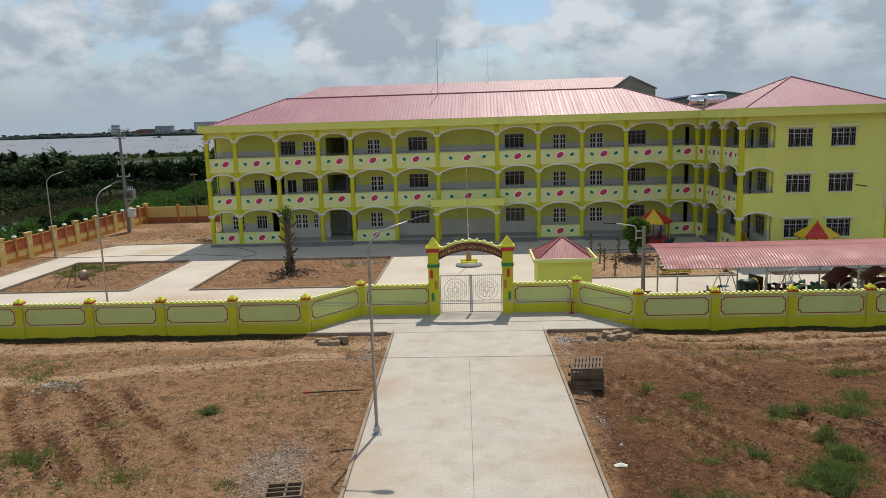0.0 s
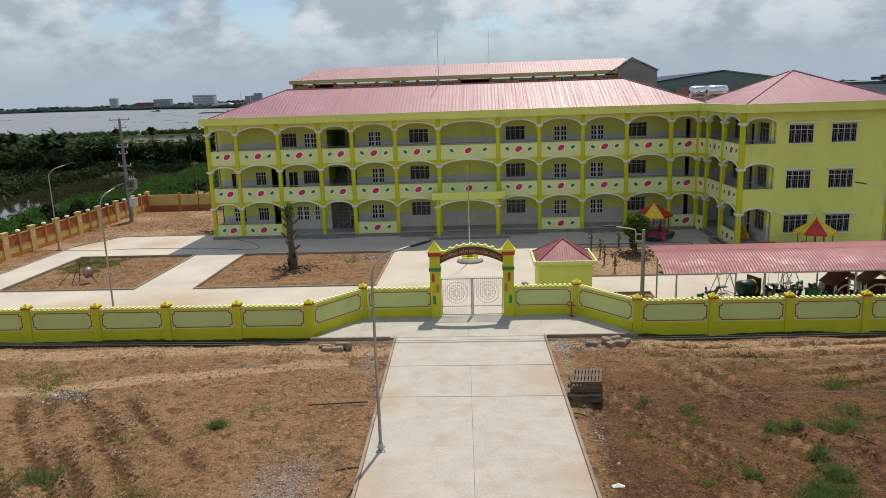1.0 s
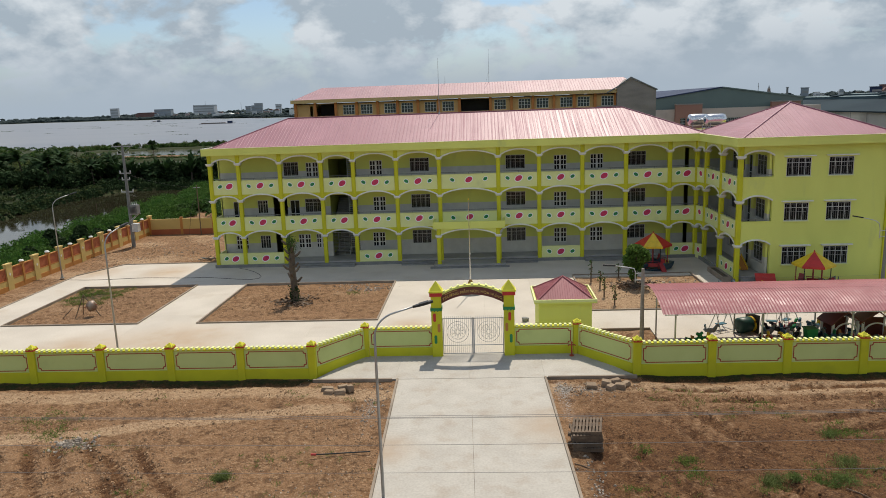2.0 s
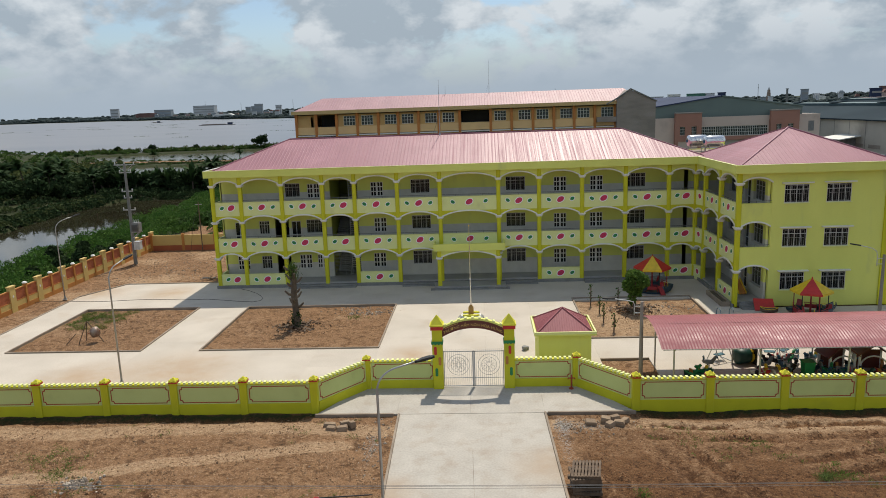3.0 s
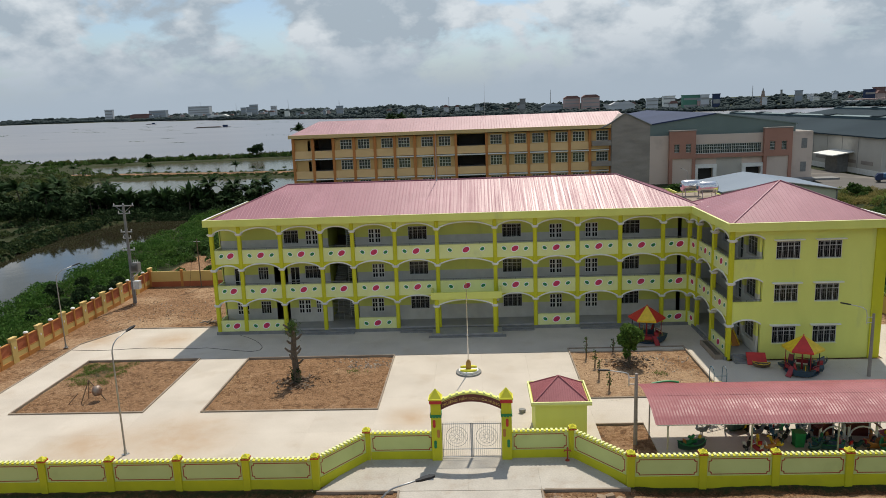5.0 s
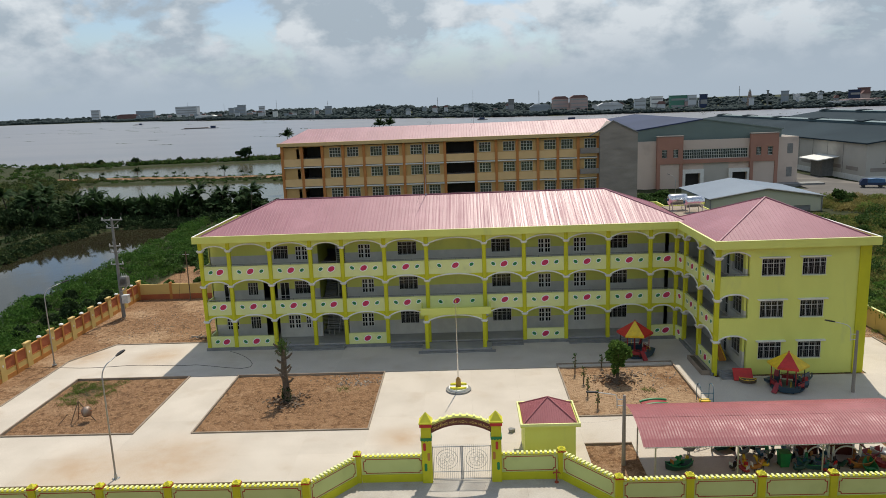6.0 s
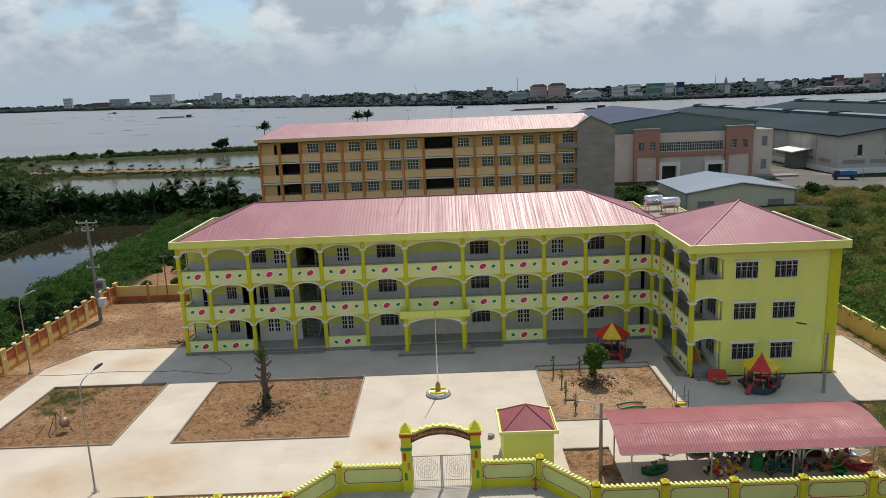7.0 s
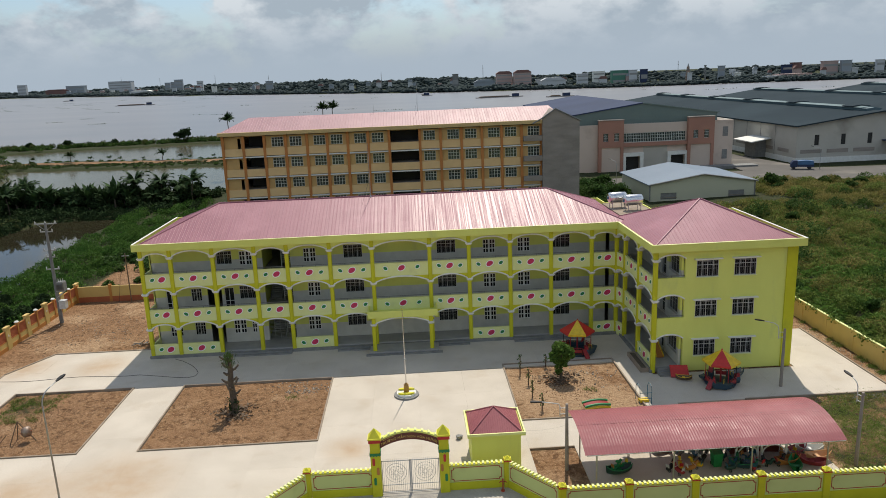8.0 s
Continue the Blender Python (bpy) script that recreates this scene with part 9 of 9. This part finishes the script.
scrub("dyke_scrub", "green reeds on the land between the ponds", LAWN_DULL, spots[1::2], 0.26, 18000, 1.0, 4.0, 0.4)
spots = keep([(x, rng.choice([266, 270, 287]) - 0.167 * (x + 74) + rng.uniform(-2, 2), rng.uniform(0.4, 1.0)) for x in rng.uniform(-175, -46, 200)])
scrub("dyke_scrub", "low scrub along the pond dyke", LEAF_BUSH, spots, 0.30, 9000, 0.6)
spots = keep([(x, 273 + rng.uniform(-5, 4) - 0.167 * (x + 74), rng.uniform(0.5, 1.2)) for x in rng.uniform(-175, -46, 300)])
scrub("dyke_scrub", "rough grass on the slope of the pond dyke", LEAF_DULL, spots, 0.16, 11000, 0.35, 4.0, 0.4)
spots = keep([(x, 384 + 0.115 * (x + 104) - abs(rng.normal()) * 2.5, rng.uniform(0.7, 1.5)) for x in rng.uniform(-225, -46, 200)])
scrub("dyke_scrub", "tall olive reeds along the river dyke", LAWN_DULL, spots, 0.22, 16000, 1.9, 6.0, 0.6)
spots = [(rng.uniform(-47, -20), rng.uniform(96, 128), rng.uniform(0.5, 1.1)) for _ in range(60)] + [(rng.uniform(-50, -38), rng.uniform(110, 150), rng.uniform(1, 2)) for _ in range(90)]
spots += [(rng.uniform(35, 47.5), rng.uniform(140, 174), rng.uniform(1.2, 2.6)) for _ in range(70)]
scrub("bank_scrub", "green scrub behind the ochre wall", LEAF_BUSH, spots, 0.30, 30000, 1.0)
spots = [(-48.4, 86.0, 1.4), (-49.6, 84.2, 1.6), (-47.9, 88.6, 1.3), (-50.2, 80.5, 1.4), (-51.6, 77.0, 1.2), (-49.0, 92.0, 1.2), (-52.6, 66.5, 1.2), (-53.2, 63.0, 1.4), (-52.0, 60.0, 1.0), (-55.0, 70.0, 1.1), (-57.0, 90.0, 1.3), (-55.5, 94.5, 1.2)]
scrub("bank_bushes", "dark leafy bushes between fence and pond", LEAF_DARK, spots, 0.26, 9000, 1.7)
# the weedy plot east of the wall
def road_edge(x):
    return 170.0 - 0.22 * (x - 72) if x < 110 else 161.6 - 0.138 * (x - 110)


plot = [(rng.uniform(42.8, 150), rng.uniform(46, 170), rng.uniform(0.8, 2.6)) for _ in range(2600)]
plot = [p for k, p in enumerate(plot) if p[0] < 0.68 * p[1] + 9 or k % 6 == 0]      # thinner far off to the east
plot = [p for p in plot if p[0] - p[2] > 42.2 and not (45 < p[0] < 74 and 135 < p[1] < 170) and p[1] + p[2] < road_edge(p[0])]
dry = [p for p in plot if p[1] > 118 + 14 * math.sin(p[0] * 0.09) or rng.rand() < 0.36]
green = [p for p in plot if p[1] < 128 + 10 * math.sin(p[0] * 0.13)]
scrub("weeds", "tall yellowing weeds on the empty plot", WEED, dry, 0.105, 170000, 0.62, 6.5, 0.5)
scrub("weeds", "green creepers and weeds on the empty plot", CREEPER, green, 0.165, 185000, 0.55, 3.2, 0.3)
near = [(rng.uniform(43.5, 74), rng.uniform(48, 99), rng.uniform(0.8, 2.0)) for _ in range(300)]
near = [p for p in near if p[0] - p[2] > 42.3 and p[0] < 0.68 * p[1] + 8]
scrub("weeds", "lush broad-leaved creeper beside the ochre wall", LEAF_MID, near, 0.24, 30000, 0.62, 1.7, 0.1)
mounds = [(rng.uniform(45, 140), rng.uniform(50, 158), rng.uniform(1.2, 3.0)) for _ in range(250)]
mounds += [(x, road_edge(x) - 3.2 + rng.uniform(-1.5, 0.5), rng.uniform(1.3, 2.3)) for x in rng.uniform(80, 150, 44)]
mounds = [p for p in mounds if p[0] - p[2] > 42.3 and not (44 < p[0] < 75 and 133 < p[1] < 170) and p[1] + p[2] < road_edge(p[0]) - 1]
scrub("shrubs", "dense green shrubs standing among the weeds", LEAF_BUSH, mounds[::3], 0.17, 46000, 1.15, 2.6, 0.2)
scrub("shrubs", "dry grass mounds among the weeds", WEED, mounds[1::3], 0.10, 44000, 0.9, 7.0, 0.5)
scrub("shrubs", "green leafy weed mounds", CREEPER, mounds[2::3], 0.15, 42000, 0.95, 3.0, 0.3)
GREENBUSH = TREES[1][1].copy()
GREENBUSH.materials.clear()
GREENBUSH.materials.append(LEAF_BUSH)
for x, y, s in ((43, 150, 0.7), (41, 142, 0.6), (38.5, 150, 0.8), (45, 170, 0.7), (80.5, 158, 0.62), (84, 160.5, 0.5), (78, 150, 0.4), (92, 147, 0.45), (99, 155, 0.5), (71, 131, 0.38), (64, 118, 0.42), (76, 122, 0.36), (55, 104, 0.4), (83, 112, 0.5), (68, 96, 0.36), (90, 128, 0.45), (60, 86, 0.34), (104, 140, 0.5), (111, 149, 0.45), (50, 74, 0.3), (58, 126, 0.36)):
    wood_tree(x, y, 2, s, "bushy green tree among the weeds", crown=GREENBUSH)

# ---- the far shore ----
def shore_y(x):
    return float(np.interp(x, SHORE_X, SHORE_Y))


TREES_FAR, CLUMPS = 7200, 3
fx = np.where(rng.rand(TREES_FAR) < 0.35, rng.uniform(-3200, -1100, TREES_FAR), rng.uniform(-1200, 1700, TREES_FAR))
fd = rng.rand(TREES_FAR) ** 2.0 * 1500
fd[: TREES_FAR // 5] = rng.uniform(-6, 12, TREES_FAR // 5)
fy = np.interp(fx, SHORE_X, SHORE_Y) - 12 + fd
tall = (9.0 + 1.4 * np.sin(fx * 0.013) + 0.9 * np.sin(fx * 0.047)) * np.minimum(1.7, 0.75 + fd / 900) * np.clip(fy / 2200, 0.85, 1.5) * np.where(fx > 150, 1.0, 1.15)
tall[: TREES_FAR // 5] *= 0.6
tall *= rng.uniform(0.85, 1.12, TREES_FAR)
crown = np.tile(0.34 * tall + 2.2, CLUMPS) * rng.uniform(0.55, 1.0, TREES_FAR * CLUMPS)
off = rng.normal(size=(CLUMPS, TREES_FAR, 2)) * 2.2
off[0] *= 0.3
fx, fy = (fx + off[..., 0] * 1.8).ravel(), (fy + off[..., 1]).ravel()
fz = np.maximum(0.5, np.tile(tall, CLUMPS) - crown * rng.uniform(0.95, 1.6, len(fx)))
# each clump of foliage: a crooked eight-sided lump, drawn out downwards
hub = np.array([(1, 0, 0), (0, 1, 0), (-1, 0, 0), (0, -1, 0), (0, 0, 1), (0, 0, -1), (0.7, 0.7, 0.5), (-0.7, 0.7, 0.5), (-0.7, -0.7, 0.5), (0.7, -0.7, 0.5)], float)
ring = [(0, 6, 9), (1, 7, 6), (2, 8, 7), (3, 9, 8), (4, 9, 6), (4, 6, 7), (4, 7, 8), (4, 8, 9), (5, 1, 0), (5, 2, 1), (5, 3, 2), (5, 0, 3), (0, 1, 6), (1, 2, 7), (2, 3, 8), (3, 0, 9)]
wv = hub[None] * rng.uniform(0.7, 1.2, (len(fx), 10, 1)) * crown[:, None, None] * np.array([1.35, 1.2, 1.0]) + np.stack([fx, fy, fz], -1)[:, None]
wf = np.arange(len(fx))[:, None, None] * 10 + np.array(ring)[None]
woods = bpy.data.meshes.new("far_woods")
woods.from_pydata(wv.reshape(-1, 3).tolist(), [], wf.reshape(-1, 3).tolist())
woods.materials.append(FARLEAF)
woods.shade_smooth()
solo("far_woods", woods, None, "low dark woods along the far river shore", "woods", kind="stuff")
DULLRED = mat("distant_brown_roof", (0.20, 0.105, 0.09), (0.165, 0.09, 0.08), 0.03, 0.8, fine=0.05)
# wall colour lifted towards the sky tone, so distance haze sits in the paint
FARWALL = mat("haze_paled_render", (0.54, 0.555, 0.57), (0.47, 0.485, 0.50), 0.02, 0.8, fine=0.03)


def far_building(x, back_off, w, h, wall, label, roof=None, rows=0):
    y = shore_y(x) + back_off
    t = thing("distant_building", (x, y, 0), label, "building", "buildings on the far shore")
    part("wall", Geo().box(-w / 2, w / 2, 0, w * 0.4, 0, h), wall, t)
    part("roof", Geo().box(-w / 2 - 0.6, w / 2 + 0.6, -0.6, w * 0.4 + 0.6, h, h + 1.2) if not roof else Geo().prism([(-w / 2 - 1, h), (w / 2 + 1, h), (w * 0.3, h + 4.5), (-w * 0.3, h + 4.5)], -1, w * 0.4, "y"), roof or wall, t)
    for r in range(rows):
        z = h * (r + 0.35) / rows
        part("window_band", Geo().box(-w * 0.46, w * 0.46, -0.15, 0.0, z, z + h * 0.3 / rows), GREYFRAME, t, "grey band of windows")


PALEROSE = mat("distant_rose_wall", (0.46, 0.33, 0.30), (0.40, 0.29, 0.265), 0.03, 0.8, fine=0.04)
# blue-grey wall colour with the haze of distance mixed in
HAZEGREY = mat("haze_blue_grey_wall", (0.30, 0.335, 0.365), (0.255, 0.285, 0.315), 0.02, 0.8, fine=0.04)
LEAFGREEN = mat("distant_green_hall", (0.08, 0.23, 0.165), (0.07, 0.20, 0.14), 0.03, 0.7, fine=0.04)
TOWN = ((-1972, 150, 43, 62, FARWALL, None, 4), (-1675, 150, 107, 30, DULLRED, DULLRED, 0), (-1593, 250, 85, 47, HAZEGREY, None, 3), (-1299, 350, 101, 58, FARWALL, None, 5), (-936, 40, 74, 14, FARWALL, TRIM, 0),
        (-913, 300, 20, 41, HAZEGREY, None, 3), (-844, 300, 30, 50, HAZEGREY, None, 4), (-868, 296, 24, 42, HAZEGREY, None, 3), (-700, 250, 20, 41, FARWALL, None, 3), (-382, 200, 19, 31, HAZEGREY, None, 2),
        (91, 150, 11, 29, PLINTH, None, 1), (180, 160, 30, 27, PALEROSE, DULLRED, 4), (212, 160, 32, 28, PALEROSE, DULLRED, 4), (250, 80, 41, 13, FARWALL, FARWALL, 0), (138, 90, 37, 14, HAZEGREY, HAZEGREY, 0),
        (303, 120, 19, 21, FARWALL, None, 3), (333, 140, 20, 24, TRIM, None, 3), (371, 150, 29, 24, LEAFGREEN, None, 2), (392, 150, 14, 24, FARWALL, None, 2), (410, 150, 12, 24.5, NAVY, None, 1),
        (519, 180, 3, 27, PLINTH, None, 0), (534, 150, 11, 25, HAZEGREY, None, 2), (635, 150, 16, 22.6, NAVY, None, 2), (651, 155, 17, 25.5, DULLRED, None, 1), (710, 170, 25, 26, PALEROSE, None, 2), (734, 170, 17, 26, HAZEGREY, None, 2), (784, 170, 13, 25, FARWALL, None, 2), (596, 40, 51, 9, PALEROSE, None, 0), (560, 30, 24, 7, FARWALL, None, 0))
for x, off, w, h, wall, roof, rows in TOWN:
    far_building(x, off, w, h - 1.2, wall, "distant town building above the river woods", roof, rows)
for i in range(74):
    x = float(rng.uniform(-1900, 760))
    off = float(rng.uniform(110, 420))
    size = float(rng.uniform(6, 14)) * (1.5 if x < -500 else 1.0)
    far_building(x, off, size, float(rng.uniform(9, 17)) * (1.3 if x < -400 else 1.0), (FARWALL, TRIM, HAZEGREY, FARWALL, PALEROSE)[i % 5], "small distant town house among the river woods", (DULLRED, None, None, HAZEGREY)[i % 4], 0)
# slim masts and the temple tower of the far town
for x, off, h in ((-1250, 300, 74), (-640, 300, 58), (-384, 205, 46), (-60, 260, 40), (148, 220, 44), (478, 190, 36), (-960, 300, 60)):
    t = thing("distant_mast", (x, shore_y(x) + off, 0), "thin grey lattice mast in the far town", "mast", "masts in the far town")
    part("mast", Geo().tube([(0, 0, 0), (0, 0, h)], [0.7, 0.35], 4), GREYFRAME, t)
    part("platform", Geo().frustum(0, 0, h * 0.82, h * 0.84, 1.1, 1.1, 6), GREYFRAME, t)
tower = thing("distant_tower", (491, shore_y(491) + 180, 0), "tapering brown tower above the far woods", "tower")
for k in range(5):
    part("tier", Geo().frustum(0, 0, 5.2 * k, 5.2 * k + 4.8, 5.6 - 0.7 * k, 5.2 - 0.7 * k, 8), RUSTSTEEL, tower, "brown brick tier")
    part("cornice", Geo().frustum(0, 0, 5.2 * k + 4.8, 5.2 * k + 5.2, 5.6 - 0.7 * k, 5.0 - 0.7 * k, 8), PLINTH, tower)
part("spire", Geo().frustum(0, 0, 26, 31, 1.6, 0.2, 8), PLINTH, tower)

# water hyacinth drifting on the river
hx, hy = rng.uniform(-900, 520, 900), rng.uniform(560, 1900, 900)
drifts = np.abs(lumps(hx, hy * 3.0, 260, 77)) < 0.10
hx, hy = hx[drifts], hy[drifts]
on = land(hx, hy) < 0.02
hx, hy = hx[on], hy[on]
hp = np.concatenate([np.stack([hx + rng.normal(size=len(hx)) * 5, hy + rng.normal(size=len(hx)) * 0.8, np.full(len(hx), WATER_Z + 0.15) + rng.rand(len(hx)) * 0.25], -1) for _ in range(14)])
solo("floating_plants", leaf_mesh("floating_plants", leaves(hp, 0.7, 1.6, 0.85), LEAF_BUSH), None, "drifts of dark water hyacinth on the river", "water plants", kind="stuff")


def barge(x, y, l, turn, label):
    t = thing("river_barge", (x, y, WATER_Z), label, "barge", "barges on the river", turn=turn)
    part("hull", Geo().prism([(-l / 2, -1.5), (l / 2 - 3, -1.5), (l / 2, 0.0), (l / 2, 0.9), (-l / 2, 0.9)], -2.6, 2.6, "y"), PLINTH, t, "low dark hull")
    part("wheelhouse", Geo().box(l / 2 - 13, l / 2 - 5, -2, 2, 0.9, 4.2), NAVY, t)
    part("cabin_roof", Geo().box(l / 2 - 13.5, l / 2 - 4.5, -2.3, 2.3, 4.2, 4.5), FARWALL, t)
    part("cargo", Geo().prism([(-l / 2 + 3, 0.9), (l / 2 - 15, 0.9), (l / 2 - 18, 2.0), (-l / 2 + 6, 2.0)], -2, 2, "y"), WOOD, t)


barge(-452, 1240, 62, 5, "long low dark barge on the river")
barge(110, 890, 58, 6, "long low dark barge on the river")
barge(172, 830, 32, 6, "long low dark barge on the river")
barge(28, 1110, 16, 0, "small dark boat on the river")
barge(-900, 2000, 30, 0, "small dark boat on the river")
